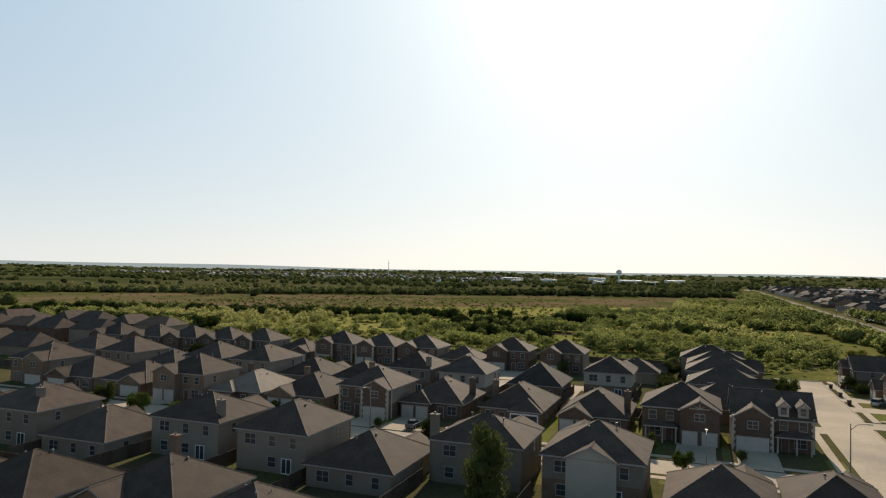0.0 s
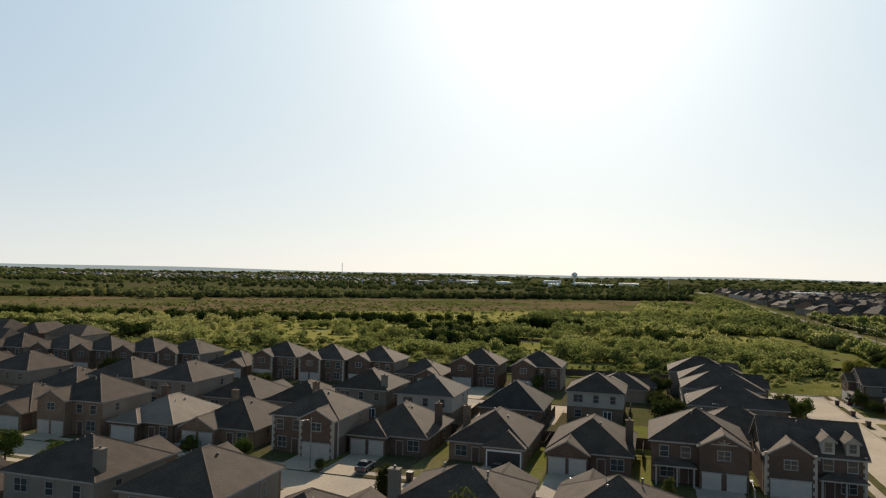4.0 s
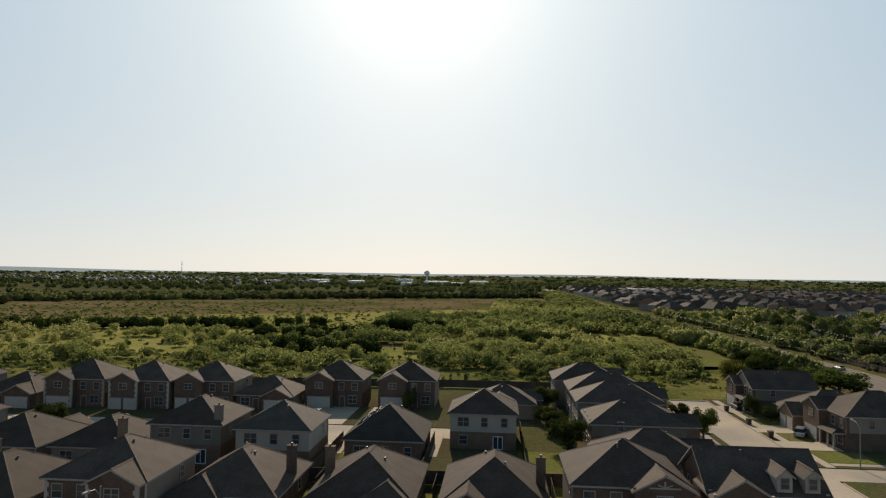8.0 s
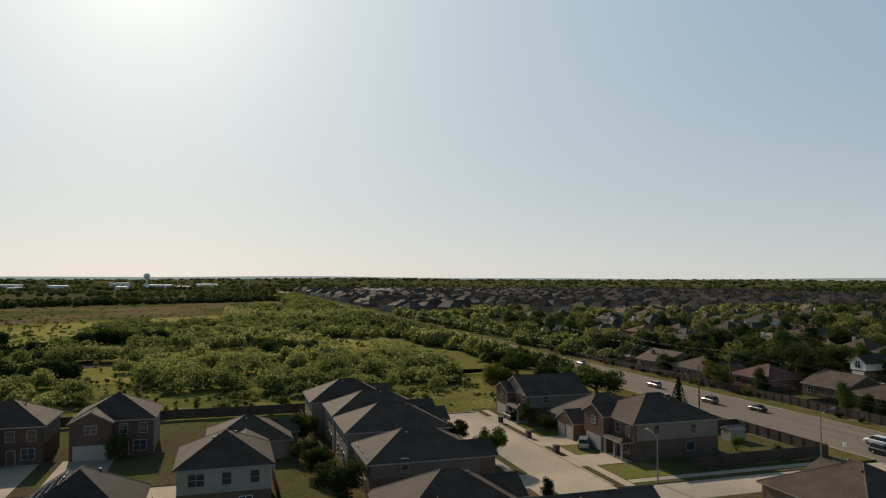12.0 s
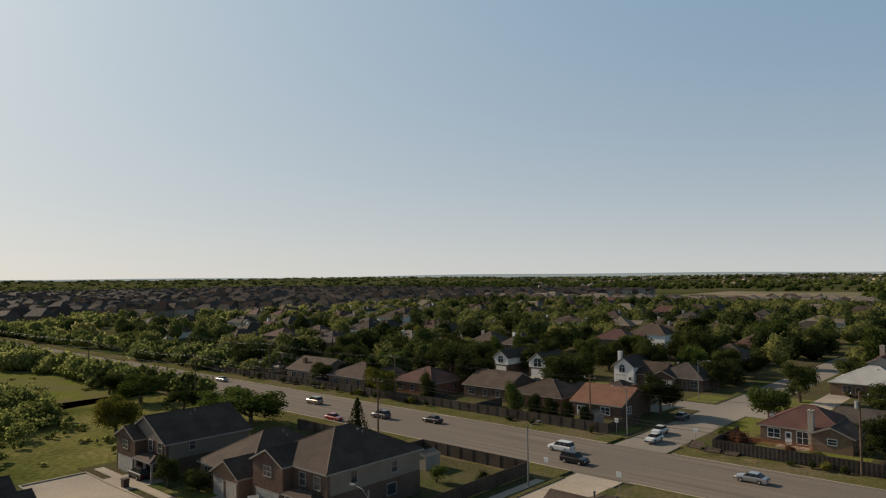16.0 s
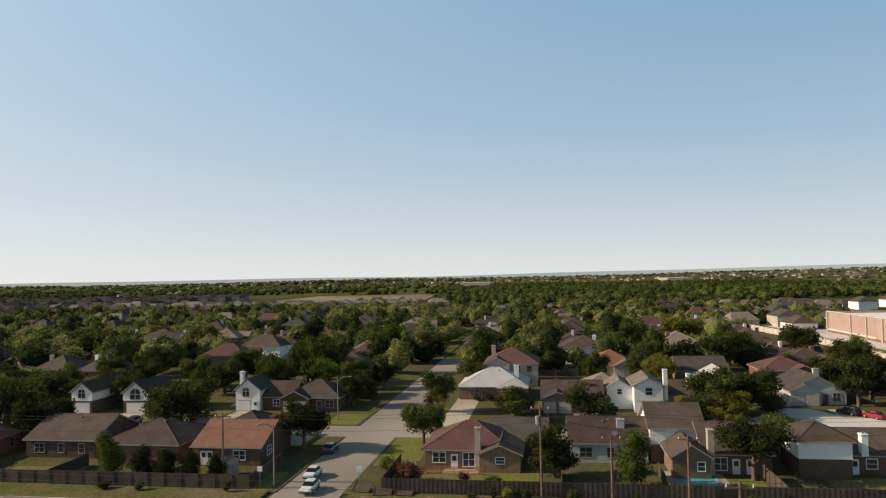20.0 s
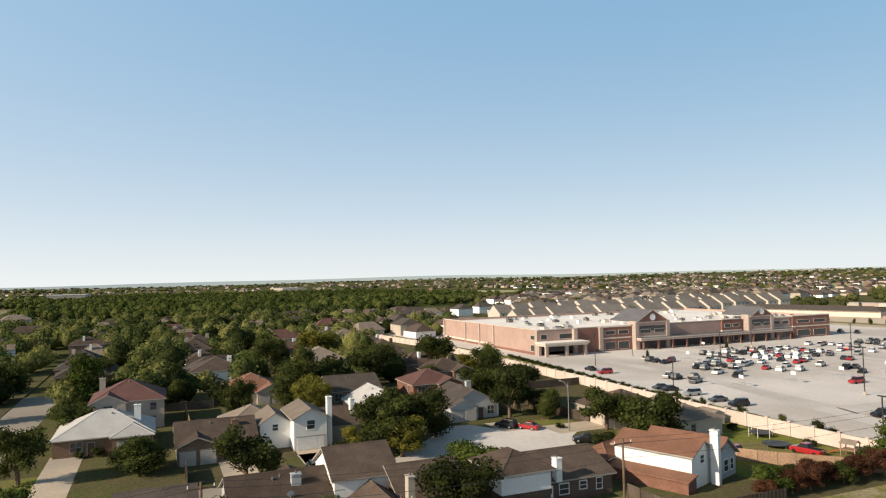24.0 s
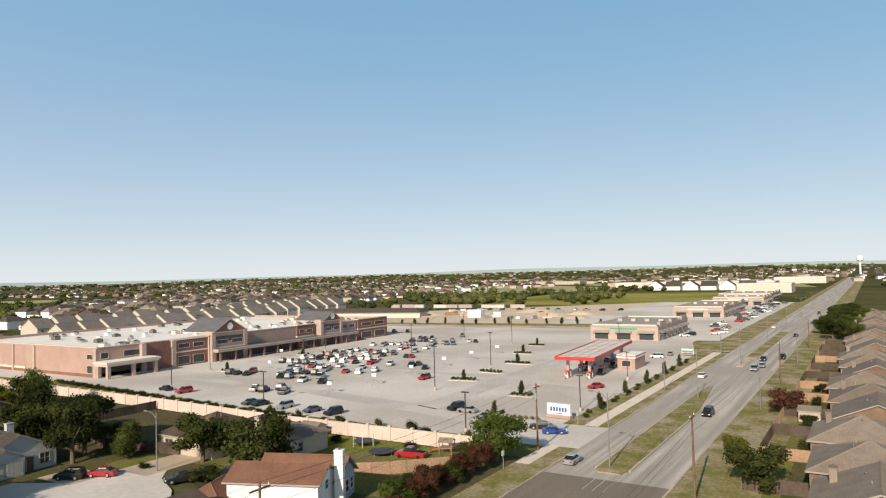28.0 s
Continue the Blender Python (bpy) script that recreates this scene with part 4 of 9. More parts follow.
# along the short northern street, fronts to the east and west
house(-47, 134.5, 13, 15, 90, 1, "hip", BRICK_BROWN, BRICK_BROWN, SHINGLE, "r", True, 0.55, label=ONE_BROWN, group=ROW)
house(-46, 152, 11, 15, 90, 2, "hip", BRICK_TAN, TAUPE, SHINGLE, "l", True, 0.5, label=TWO_BEIGE, group=ROW, eave=4.6)
house(-46.5, 165.5, 11, 15, 90, 2, "hip", BRICK_TAN, TAUPE, SHINGLE, "r", True, 0.5, label=TWO_BEIGE, group=ROW)
house(-46.5, 178, 11, 15, 90, 2, "hip", BRICK_TAN, TAUPE, SHINGLE, "l", True, 0.5, label=TWO_BEIGE, group=ROW)
house(-49, 191.5, 11.5, 14, 90, 2, "hip", BRICK_TAN, TAUPE, SHINGLE, "r", True, 0.5, label=TWO_BEIGE, group=ROW)
house(-67, 176, 11, 12, 90, 1, "hip", BRICK_TAN, TAUPE, SHINGLE, "r", True, 0.5, label=ONE_BROWN, group=ROW)
house(-9, 190, 12, 13, -90, 2, "y", BRICK_BROWN, TAUPE, SHINGLE, "l", True, 0.5, label="two-storey brown brick house at the end of the street", group=ROW, eave=5.0, porch=True)
house(-5, 174, 12, 15, -90, 1, "hip", BRICK_TAN, TAUPE, SHINGLE, "r", True, 0.6, label=ONE_BROWN, group=ROW)
corner_house = house(-4, 160, 12.5, 15, -90, 2, "hip", BRICK_BROWN, TAUPE, SHINGLE, "l", True, 0.5, label=TWO_BRICK, group=ROW, porch=True)
part("brick_base", Shape().box(6.25, 6.31, -7.4, 7.5, 0.0, 2.9, BRICK_BROWN), corner_house, "lower wall faced in brown brick")
window(corner_house, 0.9, 1.4, pose(6.25, -3.6, 3.7, 0, 0, 90), TRIM, False)
window(corner_house, 1.5, 1.3, pose(6.31, 2.4, 1.0, 0, 0, 90), TRIM, False)
house(-1, 124, 14, 15, 180, 1, "hip", BRICK_TAN, BRICK_TAN, SHINGLE, "l", True, 0.5, label=ONE_BROWN, group=ROW)
# west of the main road, backs to it
for k in range(20):
    house(1.5 + (k % 3), 27 - 16.5 * k, 12.5, 13, -90, 1, "hip" if k % 3 else "x", BRICK_TAN, BRICK_TAN, TAN_ROOF, "r", True, 0.42, (3, 4.5, 5.4) if k % 2 == 0 else None, "single-storey tan house with a weathered brown roof", group="houses backing onto the main road", chim_mat=TAUPE)

EAST = "houses of the eastern neighbourhood"
FACING = {"w": -90, "s": 0, "e": 90, "n": 180}


def arch_window(house_ob, w, h, m):
    """A round-headed window with white frame and a middle bar."""
    def outline(r, low, y):
        return [(-r, y, low), (r, y, low)] + [(r * math.cos(k * math.pi / 8), y, h - w / 2 + r * math.sin(k * math.pi / 8)) for k in range(9)]

    f, g = Shape(), Shape()
    a, b = outline(w / 2 + 0.12, -0.12, -0.06), outline(w / 2 + 0.12, -0.12, 0.0)
    f.poly(a + b, [tuple(range(11))] + [(k, k + 11, (k + 1) % 11 + 11, (k + 1) % 11) for k in range(11)], WHITE)
    fr = part("window", f, house_ob, "white round-headed window", m)
    g.poly(outline(w / 2, 0.0, -0.08), [tuple(range(11))], GLASS)
    part("pane", g, fr)
    part("glazing_bar", Shape().box(-0.05, 0.05, -0.1, -0.07, 0, h, WHITE).box(-w / 2, w / 2, -0.1, -0.07, h - w / 2 - 0.04, h - w / 2 + 0.04, WHITE), fr)


def block_house(label, blocks, windows=(), doors=(), garages=(), chims=(), arches=(), at=None, turn=0.0):
    """A house of several wings: each x0, x1, y0, y1, eave, roof kind, pitch, wall, roof and, above 2.6 m, another wall."""
    xs, ys = sum(b[0] + b[1] for b in blocks[:1]) / 2, sum(b[2] + b[3] for b in blocks[:1]) / 2
    if at:
        h, (px, py), xs, ys = thing("house", label, "house", pose(*at, 0.1, 0, 0, turn), EAST), at, 0.0, 0.0
    else:
        h, px, py = thing("house", label, "house", pose(xs, ys, 0.1), EAST), xs, ys
    PLOTS.append((px, py))
    for k, (x0, x1, y0, y1, z, kind, pitch, wall, roof, *upper) in enumerate(blocks):
        x0, x1, y0, y1, o = x0 - xs, x1 - xs, y0 - ys, y1 - ys, 0.004 * k
        x0, x1, y0, y1 = x0 - o, x1 + o, y0 - o, y1 + o
        part("wall", Shape().box(x0, x1, y0, y1, 0, 2.6 if upper else z, wall), h)
        if upper:
            part("upper_wall", Shape().box(x0 - 0.06, x1 + 0.06, y0 - 0.06, y1 + 0.06, 2.6, z, upper[0]), h, "pale siding of the upper storey")
        r = Shape()
        if kind == "hip":
            hip_roof(r, x0, x1, y0, y1, z, pitch, 0.5, roof, TRIM)
        else:
            gable_roof(r, x0, x1, y0, y1, z, pitch, 0.45, kind, roof, TRIM, upper[0] if upper else wall)
        rf = part("roof", r, h)
        part("roof_vent", VENT_MESH, rf, at=pose((x0 + x1) / 2 + 0.6, (y0 + y1) / 2 + 0.6, z + pitch * min(x1 - x0, y1 - y0) * 0.36))
    for x, y, z, w, t, f in windows:
        window(h, w, t, pose(x - xs, y - ys, z, 0, 0, FACING[f]), WHITE)
    for x, y, f in doors:
        part("door", Shape().box(-0.5, 0.5, -0.06, 0.02, 0, 2.05, WHITE).box(-0.3, 0.3, -0.08, -0.05, 1.1, 1.8, GLASS), h, "white glazed door", pose(x - xs, y - ys, 0.05, 0, 0, FACING[f]))
    for x, y, w, f in garages:
        garage_door(h, w, pose(x - xs, y - ys, 0, 0, 0, FACING[f]), WHITE)
    for x, y, z0, z1, mat in chims:
        chimney(h, x - xs, y - ys, z0, z1, mat)
    for x, y, z, w, t, f in arches:
        arch_window(h, w, t, pose(x - xs, y - ys, z, 0, 0, FACING[f]))
    return h


block_house("single-storey brick house with a broad orange-brown gabled roof", [(58.7, 71, 154.2, 164.8, 2.8, "y", 0.42, BRICK_BROWN, ORANGE_ROOF), (68, 79, 157, 167, 2.8, "hip", 0.45, BRICK_BROWN, SHINGLE)], [(58.7, 157.5, 0.9, 1.8, 1.3, "w"), (62, 154.2, 1, 1.4, 1.2, "s")], [(58.7, 162.2, "w"), (58.7, 163.2, "w")], (), [(66, 155, 3, 5.9, BRICK_BROWN)])
block_house("brick house with a dark red hipped roof and gabled wing", [(59.5, 70.5, 117, 129.4, 2.8, "hip", 0.5, BRICK_TAN, RED_ROOF), (57.8, 66, 115.6, 121.3, 2.6, "x", 0.42, BRICK_TAN, SHINGLE), (66, 76, 112, 120, 2.8, "y", 0.42, BRICK_BROWN, GREY_ROOF)], [(59.5, 127.3, 0.9, 1.8, 1.4, "w"), (59.5, 123, 0.4, 1.6, 1.9, "w"), (57.8, 118.4, 1.3, 1.2, 0.8, "w")], [(59.5, 125.1, "w")], (), [(59.2, 121.6, 0, 5.9, SIDING)])
block_house("brick house with a white gable and an upper wing", [(59.5, 72, 82, 90.5, 2.8, "y", 0.45, BRICK_BROWN, SHINGLE), (57.0, 66, 90.4, 95.3, 2.8, "x", 0.62, BRICK_TAN, SHINGLE), (65, 75, 89.6, 97, 5.0, "y", 0.5, BRICK_TAN, SHINGLE, WHITE_SIDING)], [(59.5, 88.6, 0.6, 1.6, 1.6, "w"), (65, 93, 3.4, 1.2, 1.0, "w"), (57, 91.6, 1.1, 0.9, 1.1, "w")], [(59.5, 84.8, "w"), (59.5, 86.6, "w")], (), [(58.9, 90.0, 0, 6.1, SIDING)])
block_house("two-storey house with white upper walls over brown brick", [(58.2, 66, 72.5, 79, 5.0, "hip", 0.5, BRICK_BROWN, SHINGLE, WHITE_SIDING), (60.5, 72, 62, 72.4, 2.7, "y", 0.38, BRICK_BROWN, SHINGLE)], [(60.5, 69.2, 0.9, 1.3, 1.2, "w"), (60.5, 66.4, 1.2, 1.0, 0.9, "w"), (60.5, 64, 0.9, 0.8, 1.3, "w"), (62, 79.06, 3.2, 1.4, 1.1, "n")], [(60.5, 71.3, "w")], (), [(60.4, 70.2, 2.6, 5.4, WHITE_SIDING)])
block_house("white gabled house with an arched window over its garage", [(95.7, 109, 208.3, 213, 4.5, "x", 0.75, BRICK_BROWN, SHINGLE, WHITE_SIDING)], [(102, 208.24, 3.2, 1.0, 0.8, "s")], (), [(95.7, 210.6, 3.6, "w")], (), [(95.64, 210.65, 3.2, 1.6, 1.9, "w")])
block_house("white house with a tall arched window and brown side wing", [(96.2, 107, 195.7, 201.3, 4.2, "x", 0.75, BRICK_BROWN, GREY_ROOF, WHITE_SIDING), (98.5, 108, 188.5, 195.6, 2.8, "hip", 0.6, BRICK_TAN, SHINGLE)], [(98.5, 193, 0.9, 1.4, 1.4, "w")], [(98.5, 195, "w")], [(96.2, 198.5, 4.2, "w")], (), [(96.14, 198.5, 2.9, 2.4, 2.3, "w")])
block_house("white gabled house with an arched window beside dark garage", [(99.8, 111, 172.2, 177.6, 4.4, "x", 0.75, WHITE_SIDING, GREY_ROOF), (101, 110, 165.5, 172.1, 2.8, "y", 0.55, BRICK_BROWN, SHINGLE)], [(101, 169, 0.9, 1.4, 1.3, "w")], [(99.8, 173.2, "w")], [(99.8, 175.7, 2.6, "w")], [(104, 178, 4, 7.6, WHITE_SIDING)], [(99.78, 175.3, 3.0, 1.5, 1.9, "w")])
block_house("two-storey white gabled house with a garage below its window", [(101.5, 112, 89.5, 95, 5.2, "x", 0.5, WHITE_SIDING, TAN_ROOF), (105, 113, 95, 100, 4.2, "x", 0.6, WHITE_SIDING, TAN_ROOF), (105, 115, 81.5, 89.4, 2.8, "y", 0.45, SIDING, SHINGLE)], [(101.5, 92.2, 3.4, 1.3, 1.4, "w"), (105, 97.5, 3.0, 0.9, 1.0, "w")], (), [(101.5, 92.2, 4.6, "w")], [(102.6, 88.9, 0, 8.2, WHITE_SIDING), (108, 83.5, 3, 6.6, WHITE_SIDING)])
lawn(87.5, 95, 203, 207.5), lawn(87.5, 95.5, 189, 195), drive(87, 96, 196, 201), drive(87, 95.5, 208, 212.8), drive(87, 99.6, 172.5, 177), lawn(87.5, 99, 178, 186), drive(87, 101.4, 89.7, 94.8)
house(65, 174, 13, 12, 90, 1, "hip", BRICK_RED, BRICK_RED, SHINGLE, "l", True, 0.42, label="single-storey red brick house with a brown roof", group=EAST)
house(67, 189, 12, 12, 90, 1, "x", BRICK_BROWN, BRICK_BROWN, SHINGLE, "r", True, 0.45, label="single-storey dark brick house behind trees", group=EAST)
house(62, 207, 13, 12, 90, 1, "hip", BRICK_RED, BRICK_RED, RED_ROOF, "r", True, 0.45, label="single-storey house with a red-brown roof", group=EAST)
house(58, 226, 14, 12, 90, 1, "hip", BRICK_TAN, BRICK_TAN, SHINGLE, "l", True, 0.45, label="single-storey tan brick house by the road fence", group=EAST)
house(58, 244, 14, 12, 90, 1, "x", BRICK_TAN, BRICK_TAN, SHINGLE, "l", True, 0.45, (3, 3, 5.6), "single-storey tan brick house by the road fence", group=EAST)
house(58, 262, 14, 12, 90, 1, "hip", BRICK_TAN, BRICK_TAN, TAN_ROOF, "l", True, 0.45, label="single-storey tan brick house by the road fence", group=EAST)
house(70, 103, 11, 12, 90, 1, "x", GREY_SIDING, GREY_SIDING, SHINGLE, "l", True, 0.42, (-2, 2.5, 5.6), "single-storey grey sided house with a satellite dish", group=EAST)
house(105.5, 161, 12, 11, -90, 1, "hip", BRICK_BROWN, BRICK_BROWN, GREY_ROOF, "l", True, 0.5, label="single-storey dark brick house behind a corner lawn", group=EAST)
white_house = block_house("white sided house with red-brown gabled roofs and white chimney", [(-5.6, 5.8, -3, 3, 4.3, "x", 0.46, WHITE_SIDING, ORANGE_ROOF), (-6.2, 4.5, -8.4, -2.4, 3.0, "x", 0.72, GREY_SIDING, ORANGE_ROOF)], [(-6.2, -5.4, 0.9, 1.2, 1.5, "w"), (-6.2, -7.2, 0.9, 0.9, 1.4, "w"), (-5.6, 0.2, 3.0, 1.0, 1.0, "w")], (), (), [(-6.6, -1.7, 0, 7.0, WHITE_SIDING)], (), (63, 51.6), 20.9)
house(97, 33, 13, 13, 0, 1, "hip", BRICK_TAN, SIDING, SHINGLE, "l", True, 0.42, (-2, 3, 5.6), "single-storey tan house with gabled garage", group=EAST)
house(84, 30, 10, 9, 0, 1, "hip", SIDING, SIDING, TAN_ROOF, "", False, 0.42, (4, 2, 5.4), "single-storey cream house by the boundary wall", group=EAST)
house(121, 124, 15, 13, -90, 1, "hip", BRICK_TAN, BRICK_TAN, PALE_ROOF, "r", False, 0.5, (5, -1, 6.8), "house with a pale grey hipped roof", chim_mat=WHITE_SIDING, group=EAST)
house(140, 121, 13, 13, -90, 2, "hip", SIDING, SIDING, RED_ROOF, "l", True, 0.5, (-5, 3, 9), "two-storey house with a dark red roof", group=EAST)
house(107, 107, 12, 11, -90, 1, "x", BRICK_TAN, GREY_SIDING, SHINGLE, "l", True, 0.45, (3, -2, 5.4), "single-storey grey house with a tan roof", group=EAST)
house(117, 100, 10, 11, -90, 1, "hip", BRICK_TAN, SIDING, TAN_ROOF, "r", True, 0.5, label="single-storey house with a tan roof", group=EAST)
house(157, 95, 13, 14, -90, 1, "hip", SIDING, SIDING, ORANGE_ROOF, "r", True, 0.5, label="single-storey house with a pinkish orange roof", group=EAST)
house(124, 74, 11, 12, -90, 1, "y", WHITE_SIDING, WHITE_SIDING, PALE_ROOF, "l", True, 0.5, label="house with a pale metal roof", group=EAST)
house(117, 58, 11, 12, -90, 1, "y", GREY_SIDING, GREY_SIDING, GREY_ROOF, "l", True, 0.5, (3, 3, 6.0), "single-storey grey house by the turning circle", group=EAST)
house(146, 54, 12, 12, -90, 1, "hip", BRICK_RED, BRICK_RED, RED_ROOF, "r", True, 0.45, label="single-storey house with a dark red roof", group=EAST)
house(165, 42, 12, 12, -90, 1, "hip", BRICK_TAN, BRICK_TAN, SHINGLE, "r", True, 0.45, (3, 3, 5.6), "single-storey brick house by the boundary wall", group=EAST)
house(146, 74, 12, 12, -90, 1, "x", BRICK_TAN, BRICK_TAN, GREY_ROOF, "r", True, 0.45, (3, 3, 5.6), "single-storey brick house with a dark roof", group=EAST)


# ---- trees ----
def leaf_quads(centres, size, rng, out=None, spread=0.35, loose=0.7):
    """Small leaf clumps as quads at the given places, turned loosely to `out` where it is given."""
    n = len(centres)
    u = rng.normal(size=(n, 3))
    if out is not None:
        face = out + rng.normal(size=(n, 3)) * loose
        u = np.cross(face, u)
        u /= np.linalg.norm(u, axis=1, keepdims=True) + 1e-9
        v = np.cross(face, u)
    else:
        u /= np.linalg.norm(u, axis=1, keepdims=True)
        v = np.cross(u, rng.normal(size=(n, 3)))
    v /= np.linalg.norm(v, axis=1, keepdims=True) + 1e-9
    s = size * rng.uniform(1 - spread, 1 + spread, (n, 1)) * 0.5
    a, b = u * s, v * s * rng.uniform(0.6, 1.0, (n, 1))
    return np.stack([centres - a - b, centres + a - b * 0.7, centres + a * 0.8 + b, centres - a * 0.9 + b * 0.8], 1).reshape(-1, 3)


def lobed(rng, n, lobes):
    """Points in the outer shells of several ellipsoids: (x, y, z, rx, ry, rz)."""
    vol = np.array([l[3] * l[4] + l[4] * l[5] + l[3] * l[5] for l in lobes])
    pick = rng.choice(len(lobes), n, p=vol / vol.sum())
    d = rng.normal(size=(n, 3))
    d /= np.linalg.norm(d, axis=1, keepdims=True)
    L = np.array(lobes)[pick]
    return L[:, :3] + d * L[:, 3:] * rng.uniform(0.3, 1.08, (n, 1)) ** 0.5, d


def crown_points(kind, rng):
    """Crowns of height 1 and width 1, standing over z = 0."""
    if kind == "cone":
        n = 1800
        z = rng.uniform(0.04, 1, n) ** 1.15
        a = rng.uniform(0, math.tau, n)
        r = 0.5 * (1 - z) ** 0.8 * rng.uniform(0.65, 1.05, n) * (1 + 0.12 * np.sin(a * 5 + z * 20)) + 0.015
        return np.stack([r * np.cos(a), r * np.sin(a), z], 1), np.stack([np.cos(a), np.sin(a), 0.4 + 0 * a], 1), [(0, 0, 0.12 + 0.1 * k, 0.4 * (0.9 - 0.1 * k) ** 0.8, 0.4 * (0.9 - 0.1 * k) ** 0.8, 0.12) for k in range(8)]
    if kind == "shrub":
        lobes = [(rng.uniform(-0.22, 0.22), rng.uniform(-0.22, 0.22), rng.uniform(0.3, 0.6), 0.3, 0.3, 0.36) for _ in range(5)]
        n = 1500
    elif kind == "tall":
        lobes = [(rng.uniform(-0.14, 0.14), rng.uniform(-0.14, 0.14), 0.22 + 0.6 * k / 7, 0.36 - 0.2 * abs(k / 7 - 0.35), 0.36 - 0.2 * abs(k / 7 - 0.35), 0.17) for k in range(8)]
        n = 3600
    elif kind == "spread":
        lobes = [(0.34 * math.cos(k * 1.05) * (k > 0), 0.34 * math.sin(k * 1.05) * (k > 0), rng.uniform(0.55, 0.76), 0.22, 0.22, 0.2) for k in range(7)]
        n = 3600
    else:
        lobes = [(0, 0, 0.5, 0.26, 0.26, 0.26)]
        for k in range(14):
            a, q = k * 2.4, rng.uniform(0.2, 0.34)
            lobes.append((q * math.cos(a), q * math.sin(a), rng.uniform(0.27, 0.82 - 0.5 * max(0.0, q - 0.22)), rng.uniform(0.14, 0.22), rng.uniform(0.14, 0.22), rng.uniform(0.12, 0.19)))
        n = 4400
    return (*lobed(rng, n, lobes), lobes)


def lumpy(v, key):
    """A ball's points pushed in and out into uneven lumps."""
    x, y, z = v[..., 0], v[..., 1], v[..., 2]
    k = 1 + 0.2 * np.sin(4 * x + key) * np.cos(5 * y + key * 1.7) + 0.13 * np.sin(9 * x + key * 2) * np.sin(8 * z + key) + 0.09 * np.sin(13 * y + 11 * z + key * 3)
    return v * k[..., None]


TREES = {}
BALL_1, BALL_2, BALL_3 = ball(1), ball(2), ball(3)
TREE_WORDS = {"round": "broad round-crowned tree", "tall": "tall oval tree", "cone": "dense conical evergreen", "shrub": "bushy shrub", "spread": "wide spreading tree"}
LEAF_WORDS = ["dark green", "fresh green", "yellow-green", "deep green", "reddish"]


def tree(x, y, h, w, kind="round", leaf=0, base="in a yard"):
    key = (kind, leaf, int(abs(x * 3 + y)) % 3)
    turn = (x * 37 + y * 91) % 360
    m = pose(x, y, 0.06, 0, 0, turn) @ Matrix.Diagonal((w, w, h, 1))
    label = f"{LEAF_WORDS[leaf]} {TREE_WORDS[kind]} {base}"
    name = "shrub" if kind == "shrub" else "tree"
    if key in TREES:
        first = TREES[key]
        sx, _, sz = first.scale
        return tagged(copy_thing(first, pose(x, y, 0.06, 0, 0, turn) @ Matrix.Diagonal((w / sx, w / sx, h / sz, 1))), label)
    rng = np.random.default_rng(len(TREES) + 11)
    ob = thing(name, label, name, m)
    pts, out, lobes = crown_points(kind, rng)
    quads = leaf_quads(pts * 8.0, 0.25, rng, out, loose=0.75) / 8.0
    bv, bf = BALL_1
    core = [np.array(l[:3]) + lumpy(bv, k * 2.3 + len(TREES)) * np.array(l[3:]) * 0.6 for k, l in enumerate(lobes)]
    tris = np.concatenate([bf + len(bv) * k for k in range(len(lobes))])
    part("crown", tri_quad_mesh("crown", np.concatenate(core), tris, quads, [LEAVES[leaf]]), ob)
    t = Shape()
    if kind == "shrub":
        for k in range(4):
            t.tube((0, 0, 0), (0.15 * math.cos(k * 1.6), 0.15 * math.sin(k * 1.6), 0.45), 0.03, 0.012, BARK, 5)
    else:
        top = 0.5 if kind != "cone" else 0.85
        t.tube((0, 0, 0), (0.01, 0.0, 0.22), 0.04, 0.03, BARK).tube((0.01, 0, 0.22), (0, 0.01, top), 0.03, 0.014, BARK)
        for k in range(6 if kind != "cone" else 0):
            a, z0 = k * 1.05 + 0.3, 0.2 + 0.05 * k
            t.tube((0, 0, z0), (0.28 * math.cos(a), 0.28 * math.sin(a), z0 + 0.22), 0.016, 0.006, BARK, 5)
    part("trunk", t, ob)
    TREES[key] = ob
    return ob


# western estate
tree(-74, 66, 10.5, 7, "tall", 0, "behind a beige house"), tree(-90, 87, 5.6, 3.1, "tall", 0, "by the street"), tree(-53, 91, 3.8, 3.2, "round", 1, "by the street")
tree(-146, 86, 5.5, 4.5, "round", 1, "by the street"), tree(-139, 87, 4, 4.2, "round", 1, "by the street"), tree(-33, 174, 3.6, 5.2, "round", 0, "by the street"), tree(-58, 101.5, 3.4, 2.3, "tall", 0, "by the street")
tree(-33, 158, 6.2, 5.4, "round", 1, "by the pale street"), tree(-16.9, 180.8, 4.8, 3.8, "round", 0), tree(-15, 176, 3.6, 4.8, "shrub", 0), tree(-32.5, 140, 3.3, 2.2, "tall", 0, "by the street")
tree(-58, 179, 5.5, 6, "round", 0), tree(-58, 160, 4.4, 5.5, "round", 0), tree(-57, 147, 5.8, 7.6, "round", 0), tree(-59, 168, 4.4, 5, "shrub", 0), tree(-86, 176, 4.4, 3.8, "round", 0)
tree(14, 178, 8.0, 5.2, "cone", 3, "beside the road"), tree(9, 169, 2.6, 5, "shrub", 0), tree(6, 165, 2.2, 3, "shrub", 0), tree(12, 206, 7.5, 13.5, "round", 1, "beside the road"), tree(-2, 205, 5, 8, "shrub", 1)
